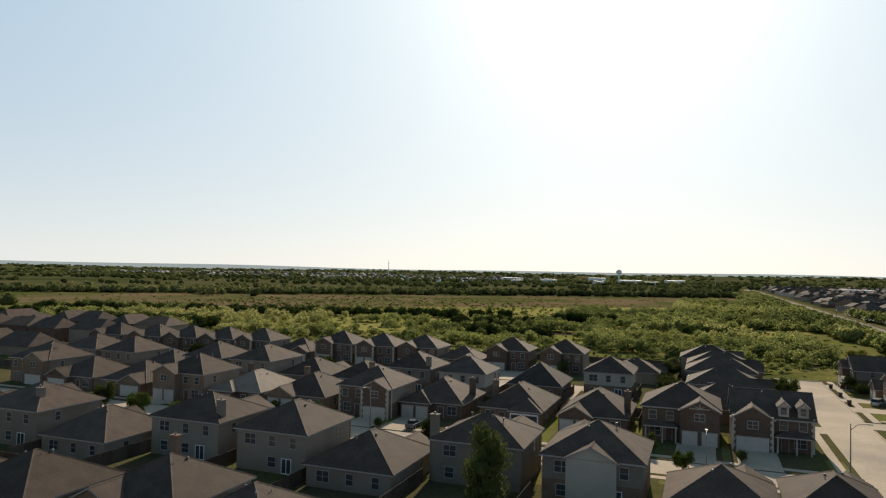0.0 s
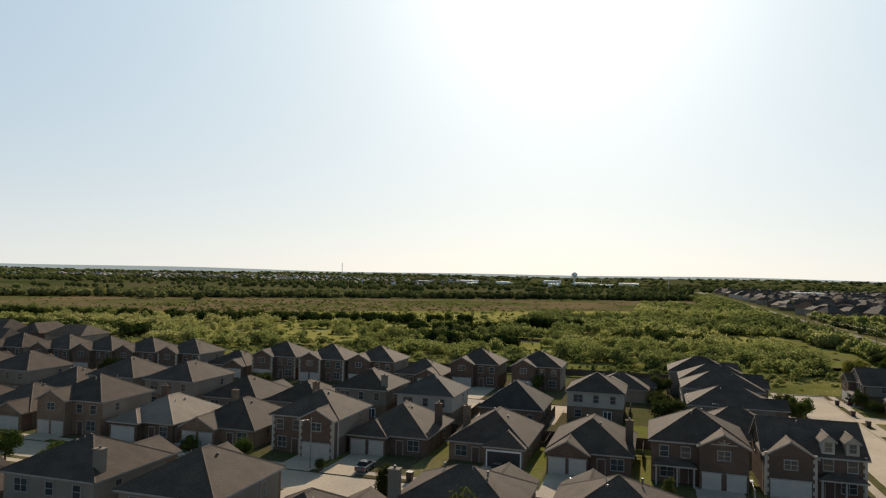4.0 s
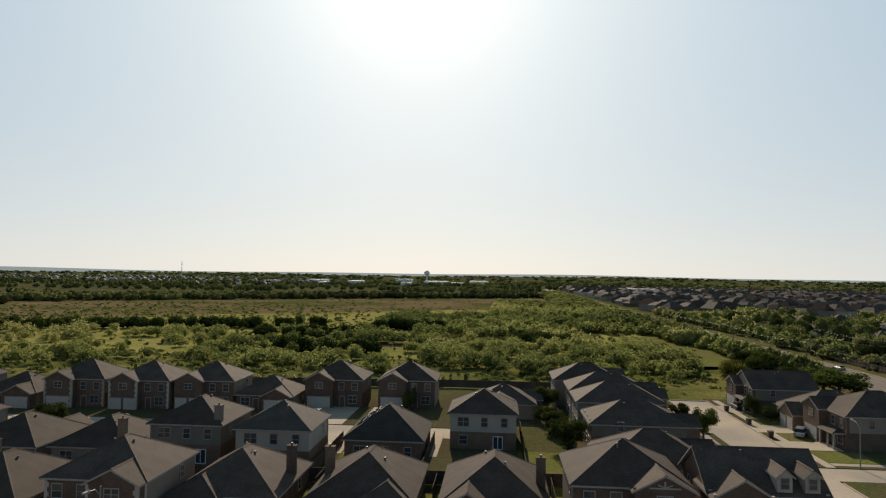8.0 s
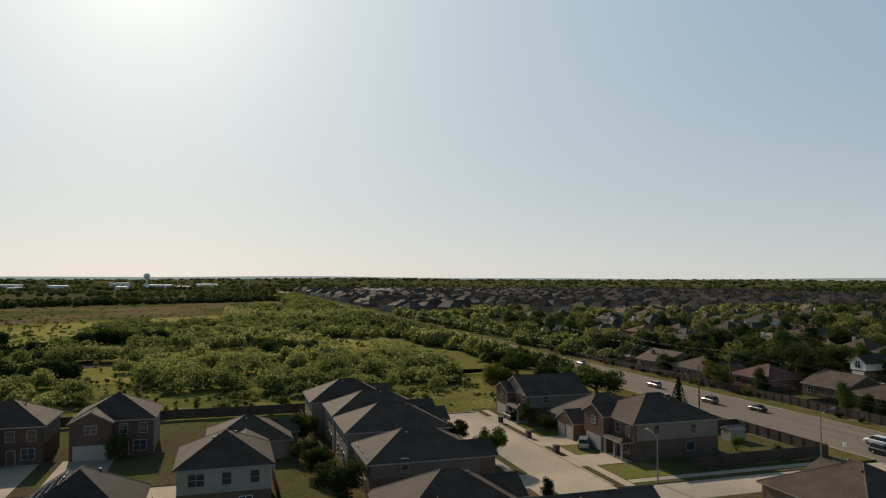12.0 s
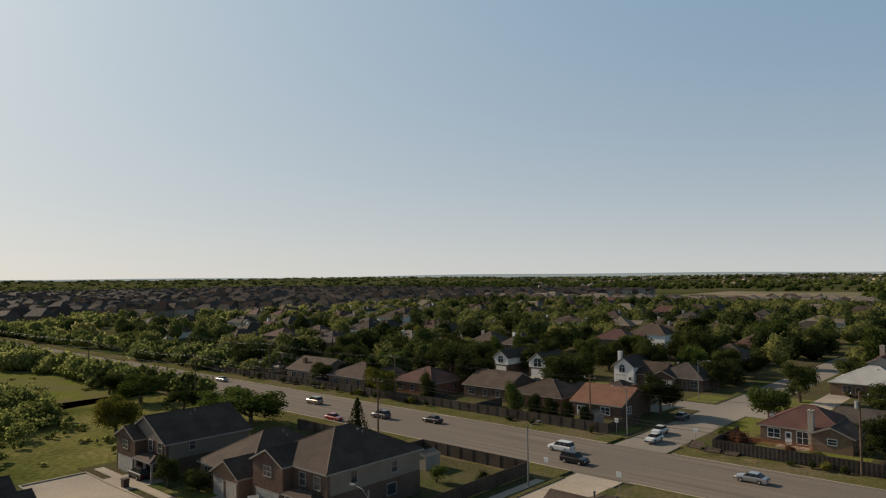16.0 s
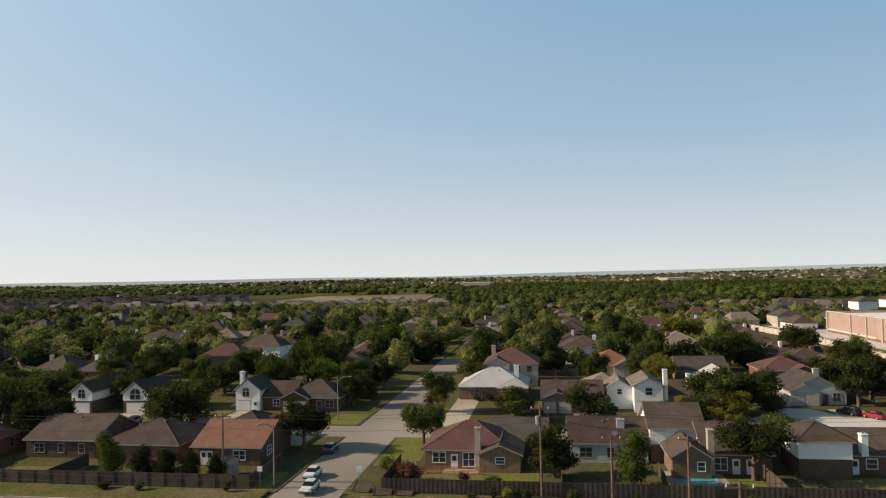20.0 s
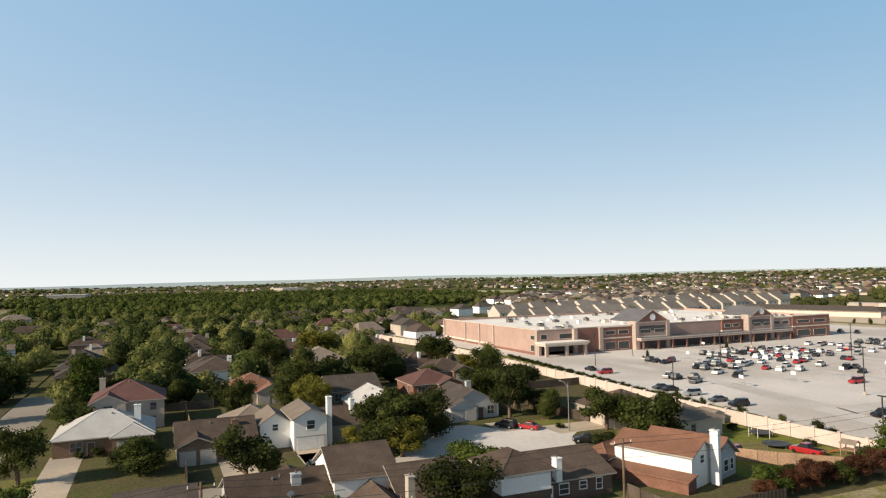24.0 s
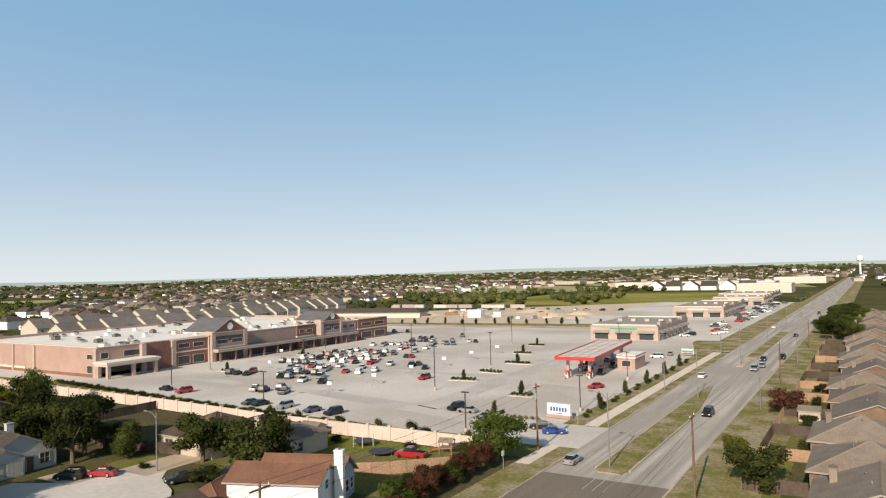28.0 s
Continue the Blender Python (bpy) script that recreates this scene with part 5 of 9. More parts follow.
tree(12, 214, 7, 13, "round", 1, "beside the road"), tree(-8, 218, 8, 9.0, "round", 2, "at the field's edge"), tree(10, 248, 7, 12, "round", 1, "beside the road"), tree(12, 232, 5, 8, "round", 0, "beside the road"), tree(10, 265, 6, 9, "round", 0, "beside the road")
tree(8, 155, 3, 3, "shrub", 1), tree(11, 149, 2.4, 3, "shrub", 3), tree(-118, 101.5, 3.6, 4, "shrub", 1, "by the street"), tree(-127, 101, 3, 4, "shrub", 1, "by the street"), tree(-104, 98.9, 2.2, 2.4, "shrub", 0), tree(-45, 101.4, 2.4, 2.2, "shrub", 0)
tree(-170, 116, 5, 6, "round", 3), tree(-186, 150, 6, 7, "round", 3), tree(-208, 148, 6, 7, "round", 3), tree(-145, 150, 5, 6, "round", 0), tree(-160, 92, 5, 5, "round", 0, "by the street"), tree(-121, 85, 4.5, 4, "round", 1, "by the street")
# behind the eastern fence
for ty, th, tw in ((168, 5.2, 4.4), (164.2, 4.9, 4.2), (160.7, 4.7, 4.0), (157, 4.1, 3.8)):
    tree(50.2, ty, th, tw, "tall", 3, "in a row by a fence")
tree(50.5, 173, 7, 5.4, "tall", 1, "by a fence"), tree(136, 169, 13.5, 12, "round", 0), tree(112, 173, 11, 9.7, "round", 0), tree(117, 164, 10, 9, "round", 1)
tree(100, 134, 9.2, 8.8, "round", 0, "on a corner lawn"), tree(166, 138.5 - 8, 12.8, 12, "tall", 1), tree(128, 152, 7, 7, "round", 3), tree(119, 156, 6.7, 8, "round", 3), tree(85, 104.5, 8.6, 10.5, "round", 3), tree(56.5, 111, 7.4, 7.5, "round", 3, "by a fence"), tree(52, 101, 8, 6.4, "tall", 1, "by a fence")
tree(57, 85, 8.6, 9, "spread", 3, "in a back yard"), tree(103, 76, 9.4, 11, "round", 0), tree(137, 85, 8.3, 10, "round", 2), tree(110, 84, 5.2, 8, "round", 2), tree(109, 51, 11.5, 10, "round", 3, "by a driveway"), tree(140, 209, 7, 8.6, "round", 0), tree(135, 220, 7.7, 10, "round", 0)
tree(185, 270, 12, 16, "round", 0), tree(157, 201, 6, 10, "round", 0), tree(180, 38, 12, 13, "round", 0), tree(157, 112, 8.7, 9.5, "round", 0), tree(199, 169, 13, 15, "round", 1), tree(76, 202, 8.3, 9.4, "round", 0), tree(68, 199, 8.8, 9.8, "round", 3), tree(76, 212, 12, 12.5, "spread", 0)
tree(48.6, 210, 8, 9.5, "round", 2, "by a fence"), tree(73, 255, 8, 9.5, "round", 0), tree(97, 258, 7, 12, "round", 0), tree(50, 196, 7, 5, "tall", 0, "by a fence"), tree(71, 230, 8, 10, "round", 1), tree(72, 245, 9, 9, "round", 0), tree(100, 222, 9, 11, "round", 0), tree(110, 240, 8, 10, "round", 3), tree(104, 205, 8, 9, "round", 0), tree(120, 190, 9, 11, "round", 0), tree(52, 236, 6, 7, "round", 0, "by a fence"), tree(54, 275, 9, 10, "round", 0), tree(70, 272, 9, 11, "round", 3)
tree(53, 131, 3.4, 5, "shrub", 4, "by a fence"), tree(57, 134, 2.6, 4, "shrub", 0), tree(84, 131.5, 2.2, 2.6, "shrub", 0), tree(51, 119, 1.9, 3, "shrub", 0), tree(53, 123, 1.8, 2.4, "shrub", 4)
tree(77.5, 90, 7.4, 10, "round", 3, "in front of a house"), tree(91, 82, 7, 10.5, "round", 0, "beside a driveway"), tree(100, 70.5, 9.4, 9, "tall", 3), tree(96.5, 86, 4.8, 5, "round", 2), tree(69, 80.5 + 16, 5.4, 7, "round", 3), tree(108, 43, 5.2, 6.2, "round", 3), tree(185, 90, 9, 8, "tall", 1), tree(232, 64, 12, 18, "round", 2), tree(173, 60, 10.5, 14, "round", 0), tree(160, 66, 10, 12, "round", 3)
tree(104, 121, 4, 4.8, "shrub", 3), tree(103, 116, 4.8, 4, "shrub", 3), tree(136, 101, 4.6, 6.6, "round", 0), tree(90.8, 41.0, 8.2, 10.5, "round", 0, "by a turning circle"), tree(78.6, 40.2, 8.8, 12, "round", 0, "by a turning circle"), tree(82, 47.5, 2.6, 6, "shrub", 3), tree(118, 45, 9.4, 9.5, "round", 3), tree(151, 36, 10.4, 8.4, "round", 0), tree(214, 132, 7, 12, "round", 0)
tree(50.2, 20.5, 8.0, 9.4, "round", 1, "at the road corner"), tree(51.5, 36.5, 3.6, 5.4, "round", 4, "by a fence"), tree(50.6, 30, 3.4, 4.6, "round", 4, "by a fence"), tree(50.4, 33, 3.0, 4, "round", 0, "by a fence"), tree(51, 45, 4.2, 5, "round", 1, "by a fence")
# tall dark trees between the eastern houses
for bx, by, bh, bw, bk, bl in ((69.4, 151.2, 8.6, 9.2, "round", 3), (79.5, 178.5, 10.5, 15, "round", 0), (79.5, 214, 9.5, 13, "round", 0), (144.3, 176, 13, 11, "round", 0), (115.5, 176.5, 11, 10, "tall", 0), (127.8, 159.5, 8.5, 9, "round", 0), (105.8, 153.6, 7.5, 7.5, "round", 3), (151, 85, 13.5, 12, "tall", 0), (176, 58, 12, 13, "round", 0), (214, 82, 12, 14, "round", 0), (96, 81.5, 9.5, 11, "round", 0), (90, 80.2, 6.8, 9, "round", 2), (160.5, 29, 10, 9, "tall", 1), (130, 203, 9, 10, "round", 0), (147, 226, 10, 12, "round", 0), (152, 199, 9, 9, "round", 1), (128.5, 130, 7, 9, "round", 0), (169, 114, 9, 8, "tall", 1), (129.5, 86, 7.5, 9, "round", 2), (103.4, 45.4, 6.4, 6.0, "tall", 0), (112.5, 47.0, 10.5, 10, "round", 3), (131, 44.5, 10, 9.5, "tall", 3), (124, 51, 9, 9, "round", 0), (196, 235, 12, 14, "round", 0), (184, 150, 11, 12, "round", 0), (205, 200, 12, 13, "round", 3)):
    tree(bx, by, bh, bw, bk, bl, "between houses")
    PLOTS.append((bx, by))
# beside the main road, west
tree(19, 7, 4.9, 4.5, "round", 2, "on the road verge"), tree(14.6, 19, 6.6, 8.8, "round", 0, "on the road verge"), tree(16.2, -32.5, 5.0, 8.2, "round", 4, "on the road verge"), tree(11.5, -19, 3, 3.3, "round", 3), tree(12, -59, 2.4, 3, "round", 3), tree(11, 1, 3.2, 2.3, "tall", 3), tree(12, -44, 2.4, 3, "shrub", 3)
for k in range(16):
    tree(8 + (k * 7) % 11, -175 - k * 9, 8 + (k * 5) % 5, 9 + k % 4, "round", (0, 3, 1)[k % 3], "beside the road")


# more garden trees of the eastern neighbourhood, clear of houses and streets
grng = random.Random(21)
for k in range(170):
    gx, gy = grng.uniform(50, 172), grng.uniform(30, 300)
    if min(math.hypot(gx - hx, gy - hy) for hx, hy in PLOTS) < 9.5 or 134 < gy < 152 or 74 < gx < 91 or math.hypot(gx - 89, gy - 63) < 20 or (gx < 60 and gy < 175) or (gx < 100 and gy < 46):
        continue
    PLOTS.append((gx, gy))
    spec = (grng.uniform(5, 9.5), grng.uniform(5.5, 10), grng.choice(("round", "round", "tall")), grng.choice((0, 0, 3, 3, 1, 2)))
    if math.hypot(gx - 93.7, gy - 97.6) > 3.0:  # a driveway lies there
        tree(gx, gy, *spec)


# ---- scrub, far woods and far houses ----
def inside(px, py, poly):
    r = np.zeros(len(px), bool)
    for (ax, ay), (bx, by) in zip(poly, poly[1:] + poly[:1]):
        c = (ay > py) != (by > py)
        r ^= c & (px < (bx - ax) * (py - ay) / (by - ay + 1e-9) + ax)
    return r


def woods(name, label, pts, quads, leaf, mat, rng, level=None, spots=0.012, bias=0.0, body=0.76, mixed=0.17):
    """Many bushes and crowns in one object, each a lumpy body with leaf clumps over it: pts holds x, y, radius and height."""
    n = len(pts)
    bv, bf = level or BALL_2
    key = (pts[:, 0] * 1.3 + pts[:, 1] * 0.7)[:, None]
    lift = np.array([land_height(a, b) for a, b in pts[:, :2]])[:, None, None]
    tone = np.array([noise.noise((a * spots, b * spots, 1.5)) for a, b in pts[:, :2]]) * 0.75 + 0.45 + bias + rng.normal(size=n) * mixed

    def place(d):
        q = np.empty(d.shape)
        q[..., :2] = pts[:, None, :2] + d[..., :2] * pts[:, None, 2:3]
        q[..., 2:] = np.maximum(pts[:, None, 3:4] * (0.45 + 0.55 * d[..., 2:]), 0.05) + lift
        return q

    core = place(lumpy(np.repeat(bv[None], n, 0), key) * body * (1 + rng.normal(size=(n, len(bv), 1)) * 0.05))
    tris = (bf[None] + (np.arange(n) * len(bv))[:, None, None]).reshape(-1, 3)
    d = rng.normal(size=(n, quads, 3))
    d /= np.linalg.norm(d, axis=2, keepdims=True)
    d[..., 2] = np.abs(d[..., 2]) * 1.1 - 0.2
    c = place(lumpy(d, key) * rng.uniform(0.86, 1.08, (n, quads, 1)))
    q = leaf_quads(c.reshape(-1, 3), leaf, rng, d.reshape(-1, 3), loose=0.6).reshape(-1, 4, 3)
    mid = q.mean(1, keepdims=True)
    q = mid + (q - mid) * np.repeat(pts[:, 2] / pts[:, 2].mean(), quads)[:, None, None] ** 0.5
    tones = np.concatenate([np.repeat(tone, len(bv)), np.repeat(np.repeat(tone, quads) + rng.normal(size=n * quads) * 0.12, 4)])
    return tagged(new(name, tri_quad_mesh(name, core.reshape(-1, 3), tris, q.reshape(-1, 3), [mat], np.clip(tones, 0, 1))), label, "vegetation", kind="stuff")


def scatter(rng, n, x0, x1, y0, y1, r, h, clump=0.0, scale=0.02, cut=-0.1):
    p = np.stack([rng.uniform(x0, x1, n), rng.uniform(y0, y1, n), rng.uniform(*r, n), rng.uniform(*h, n)], 1)
    if clump:
        keep = [noise.noise((a * scale, b * scale, clump)) > cut for a, b in p[:, :2]]
        p = p[np.array(keep, bool)]
    return p


MOWN = [(-8, 250), (20, 256), (20, 330), (8, 380), (-5, 360), (-10, 300)]
rng = np.random.default_rng(5)
scrub = np.concatenate([
    scatter(rng, 620, -430, -100, 226, 340, (1.6, 4.2), (2.2, 5.4), 3.3, 0.03, -0.15),
    scatter(rng, 1000, -135, 6, 234, 480, (1.9, 4.4), (2.6, 6.0), 7.7, 0.03, -0.22),
    scatter(rng, 55, -60, 12, 224, 262, (1.4, 3.0), (2.0, 4.4), 5.1, 0.04, -0.2),
    scatter(rng, 420, -70, 8, 480, 720, (2.4, 4.2), (3.5, 6.5), 2.7, 0.03, -0.25),
    scatter(rng, 110, -420, -20, 204, 232, (0.9, 1.8), (1.0, 2.6), 1.3, 0.05, 0.0),
    scatter(rng, 160, -420, -140, 380, 560, (1.0, 2.0), (1.0, 2.2)),
])
scrub = scrub[~((scrub[:, 0] > -9) & (scrub[:, 1] < 262))]
scrub = scrub[~inside(scrub[:, 0], scrub[:, 1], MOWN)]
scrub = scrub[np.hypot(scrub[:, 0] + 112, scrub[:, 1] - 292) > 15]
close = scrub[:, 1] < 320
woods("scrub", "dense green and yellow-green scrub and young trees", scrub[close], 440, 0.37, WOODS, rng, body=0.5)
woods("far_scrub", "yellow-green scrub and young trees further off", scrub[~close], 170, 0.56, WOODS, rng, body=0.55)
saplings = np.concatenate([scatter(rng, 1500, -430, 10, 212, 480, (0.35, 0.9), (0.9, 2.4), 6.6, 0.03, -0.1), scatter(rng, 900, -430, 12, 206, 262, (0.3, 0.9), (0.5, 1.5))])
woods("saplings", "thin saplings and weeds between the bushes", saplings[~inside(saplings[:, 0], saplings[:, 1], MOWN)], 34, 0.36, WOODS, rng, BALL_1, 0.02)
tufts = np.concatenate([scatter(rng, 1300, -420, 10, 205, 620, (0.7, 1.5), (0.3, 0.7)), scatter(rng, 500, -600, -60, 330, 800, (0.8, 1.7), (0.3, 0.8))])
woods("grass_tufts", "rough tufts of tall grass in the pasture", tufts, 22, 0.4, wood_mat("tall_grass", (0.10, 0.10, 0.03), (0.13, 0.135, 0.035), (0.2, 0.18, 0.06), 0.4), rng, BALL_1)


def row(n, a, b, wide, r, h):
    """Bushes strewn along a line."""
    t = rng.uniform(0, 1, n)
    return np.stack([a[0] + (b[0] - a[0]) * t + rng.normal(size=n) * wide, a[1] + (b[1] - a[1]) * t + rng.normal(size=n) * wide, rng.uniform(*r, n), rng.uniform(*h, n)], 1)


hedge = np.concatenate([
    row(90, (-420, 290), (-266, 346), 4, (2.5, 3.8), (4, 6)), row(70, (-266, 346), (-165, 382), 3, (2.4, 3.6), (4, 6)), scatter(rng, 26, -170, -130, 322, 332, (2.5, 4), (4, 6)), scatter(rng, 22, -128, -96, 372, 384, (2.5, 4), (4, 6)),
    scatter(rng, 40, -400, -260, 238, 262, (2.5, 4.2), (4, 6)), scatter(rng, 24, -60, -40, 306, 330, (2.5, 4), (4, 6)), scatter(rng, 22, -150, -110, 268, 280, (2.4, 4), (3.5, 5.5)),
])
woods("hedgerow", "dark green hedgerow trees across the meadow", hedge, 200, 0.55, DARK_WOODS, rng)
roadside = np.concatenate([row(75, (20.6, 240), (21, 430), 0.7, (2.0, 3.0), (3.8, 6.2)), row(90, (15, 262), (18, 430), 1.4, (2.2, 3.4), (4.2, 6.6)), scatter(rng, 260, -14, 6, 385, 1000, (2.4, 4.4), (3.8, 6.8)), scatter(rng, 520, 6, 20, 330, 1100, (2.4, 4.2), (4.2, 7)), scatter(rng, 90, 47, 60, 270, 560, (2.6, 4.6), (4, 7)), scatter(rng, 30, 11, 18, 268, 385, (1.8, 3.0), (2.6, 4.6))])
woods("roadside_trees", "line of green trees along the main road", roadside, 90, 0.75, WOODS, rng, bias=-0.12)
strip = np.concatenate([scatter(rng, 150, 62, 330, 440, 530, (3, 5), (5, 8.5), 2.2, 0.012, -0.2), row(50, (70, 470), (120, 560), 8, (3, 5), (6, 9))])
woods("copse", "yellow-green trees in front of the dark-roofed estate", strip, 80, 0.9, WOODS, rng, bias=0.22)
line = [scatter(rng, 380, -1100, -430, 470, 760, (4, 6.5), (5, 8.5), 4.1, 0.008, 0.05), scatter(rng, 900, -1500, 0, 960, 1400, (4, 7), (6, 9.5), 8.1, 0.006, -0.15), scatter(rng, 240, -900, -470, 120, 330, (3, 6), (5, 9), 4.7, 0.01, -0.1), scatter(rng, 1500, -1900, 600, 1400, 2300, (5, 9), (6, 10), 6.1, 0.005, -0.35)]
line += [row(330, (-700, 430), (-193, 815), 7, (3.5, 5.5), (5, 8)), row(130, (-193, 815), (-15, 905), 6, (3.5, 5.5), (5, 8)), row(160, (-600, 560), (-150, 900), 8, (3.5, 6), (5.5, 9))]
woods("field_tree_line", "dark tree line beyond the brown field", np.concatenate(line), 24, 1.3, LINE_WOODS, rng, BALL_2, 0.006)


def clear(p, spots, gap):
    """Keeps the trees off the houses."""
    s = np.array([q[:2] for q in spots])
    return p[np.array([np.hypot(s[:, 0] - a, s[:, 1] - b).min() > gap + r * 0.5 for a, b, r, _ in p])]


def estate(rng, x0, x1, y0, y1, dx, dy, a=0.0, drop=0.08, wave=12.0):
    out = []
    for j, y in enumerate(np.arange(y0, y1, dy)):
        for x in np.arange(x0, x1, dx):
            if rng.random() > drop:
                out.append((x + rng.uniform(-1.5, 1.5) + j % 2 * 5, y + wave * math.sin(x * 0.012 + j) + rng.uniform(-2, 2), a + rng.choice((0, math.pi / 2)) + rng.uniform(-0.08, 0.08)))
    return out


NEAR_EAST = estate(rng, 184, 480, 40, 520, 21, 33, 0.0, 0.12, 4) + estate(rng, 98, 180, 286, 470, 20, 31, 0.0, 0.1, 3)
TAN_EAST = estate(rng, 490, 640, 205, 640, 17, 25, 0.2, 0.06, 10)
PALE_EAST = estate(rng, 300, 480, -150, 30, 19, 25, 0.1, 0.1, 8) + estate(rng, 490, 900, -620, -200, 20, 29, 0.2, 0.12, 8)
PALE_EAST = [h for h in PALE_EAST if not (300 < h[0] < 440 and h[1] < -48) and not (h[0] > 480 and h[1] > -60 - (h[0] - 480) * 0.85)]
FOREST = [(600, 200), (490, 20), (560, -60), (800, -330), (1500, -330), (1600, 330), (900, 300)]
east = np.concatenate([scatter(rng, 360, 150, 300, 30, 330, (2.8, 5.6), (5, 11)), scatter(rng, 420, 62, 300, 270, 470, (2.8, 5.6), (5, 10)), scatter(rng, 120, 50, 130, 225, 300, (2.6, 4.4), (4.5, 7.5))])
east = east[(np.abs(east[:, 1] - 142.5) > 8) & ~((np.abs(east[:, 0] - 82) < 7) & (east[:, 1] < 335))]
east = east[np.arange(len(east)) % 4 != 0]
woods("garden_trees", "dense canopy of garden trees between houses", clear(east, NEAR_EAST, 5), 330, 0.6, FAR_WOODS, rng, BALL_1, 0.03, body=0.86, mixed=0.36)
mid = np.concatenate([scatter(rng, 1250, 300, 490, -30, 520, (3, 5.8), (5, 11)), scatter(rng, 200, 480, 650, 200, 660, (2.2, 3.6), (3.5, 6))])
woods("suburb_canopy", "garden trees of the suburb reaching the distance", clear(mid, NEAR_EAST + TAN_EAST + PALE_EAST, 5.0), 110, 0.9, FAR_WOODS, rng, BALL_1, 0.02, body=0.86, mixed=0.36)
forest = scatter(rng, 2600, 480, 1600, -330, 330, (4, 7), (7, 11))
forest = forest[inside(forest[:, 0], forest[:, 1], FOREST) & ~((forest[:, 0] < 1010) & (forest[:, 1] > 245))]
beyond = scatter(rng, 1500, 700, 1900, 330, 1500, (4, 8), (6, 10), 2.6, 0.006, -0.1)
gaps = np.concatenate([scatter(rng, 750, 60, 900, 560, 1500, (2.4, 4), (5, 8.5))])
woods("estate_trees", "small trees between the dark-roofed houses", gaps, 30, 1.1, FAR_WOODS, rng, BALL_2, 0.02)
woods("eastern_forest", "unbroken green forest beyond the suburb", np.concatenate([forest, beyond[~((beyond[:, 0] < 1030) & (beyond[:, 1] < 610))]]), 26, 1.7, wood_mat("forest_leaves", (0.042, 0.058, 0.016), (0.082, 0.104, 0.028), (0.13, 0.142, 0.042), 0.42), rng, BALL_2, 0.02)
south = np.concatenate([
    scatter(rng, 1000, 200, 1000, -900, -60, (3, 5.4), (4.5, 8), 1.7, 0.012, -0.05), scatter(rng, 260, 225, 420, -560, -420, (4, 6.5), (6, 9), 3.9, 0.01, -0.05), scatter(rng, 1500, -600, 1800, -2300, -700, (5, 9), (5, 9), 5.9, 0.004, -0.05), scatter(rng, 260, -260, -30, -700, -30, (3, 5), (5, 8), 4.4, 0.02, 0.05),
])
FIELDS = ([(350, -760), (620, -700), (900, -860), (1000, -1150), (600, -1200), (300, -900)], [(960, -250), (1350, -100), (1400, -480), (1180, -620)], [(60, -860), (280, -930), (560, -1240), (160, -1380)], [(620, -430), (800, -300), (880, -420), (720, -560)])
# pale grass with distance haze lightened into its colour
PALE_FIELD = make_mat("haze_lightened_grass", (0.25, 0.26, 0.12), (0.34, 0.33, 0.18), 0.02, 0.95, 0.5, 0.2, 0.0, third=(0.42, 0.38, 0.26), third_scale=0.006)
for outline in FIELDS:
    patch("far_field", outline, -0.05, PALE_FIELD, "pale open field among distant houses, lightened further for haze", 0.03)
    south = south[~inside(south[:, 0], south[:, 1], outline) | (np.arange(len(south)) % 9 == 0)]
south = south[~((south[:, 0] < 340) & (south[:, 1] > -400)) & ~((south[:, 0] < 215) & (south[:, 1] > -170)) & (np.abs(south[:, 0] - 34) > 30) & ~inside(south[:, 0], south[:, 1], [(205, -60), (205, -420), (330, -420), (330, -60)])]
woods("southern_trees", "scattered trees and hedges among distant houses", clear(south, PALE_EAST, 5), 34, 1.4, LINE_WOODS, rng, BALL_2, 0.01)
ring = []
for k in range(6500):
    a, d = rng.uniform(0, math.tau), rng.uniform(1500, 4700)
    if noise.noise((math.sin(a) * d * 0.002, math.cos(a) * d * 0.002, 3.0)) > (-0.45 if math.cos(a) > 0.15 else 0.05) and abs(math.sin(a) * d - 34) > 40:
        ring.append((math.sin(a) * d, math.cos(a) * d, rng.uniform(8, 18), rng.uniform(6, 10)))
woods("distant_woods", "hazy distant woods along the horizon", np.array(ring), 12, 3.5, FAR_WOODS, rng, BALL_1, 0.002)


def far_houses(name, label, pts, wall, roofs, rng, storeys=(2.9, 2.9, 5.2), top=4.0):
    """Plain gabled houses too far off to tell apart: x, y, turn."""
    s = Shape()
    for x, y, a in pts:
        w, d, z, h = rng.uniform(10, 14) / 2, rng.uniform(11, 16) / 2, rng.choice(storeys), rng.uniform(2.8, top)
        c, n = math.cos(a), math.sin(a)
        b = land_height(x, y) if abs(x) + abs(y) > 1400 else 0.0
        t = lambda u, v, q: (x + u * c - v * n, y + u * n + v * c, q + b)  # noqa: E731
        hip = rng.uniform(0.25, 0.6) * d
        p = [t(-w, -d, 0), t(w, -d, 0), t(w, d, 0), t(-w, d, 0), t(-w, -d, z), t(w, -d, z), t(w, d, z), t(-w, d, z)]
        s.poly(p, [(0, 1, 5, 4), (1, 2, 6, 5), (2, 3, 7, 6), (3, 0, 4, 7)], wall[rng.integers(len(wall))])
        e = 0.5
        q = [t(-w - e, -d - e, z), t(w + e, -d - e, z), t(w + e, d + e, z), t(-w - e, d + e, z), t(0, -d + hip, z + h), t(0, d - hip, z + h)]
        s.poly(q, [(0, 1, 4), (1, 2, 5, 4), (2, 3, 5), (3, 0, 4, 5)], roofs[rng.integers(len(roofs))])
    return tagged(new(name, s.mesh(name)), label, "houses", kind="stuff")


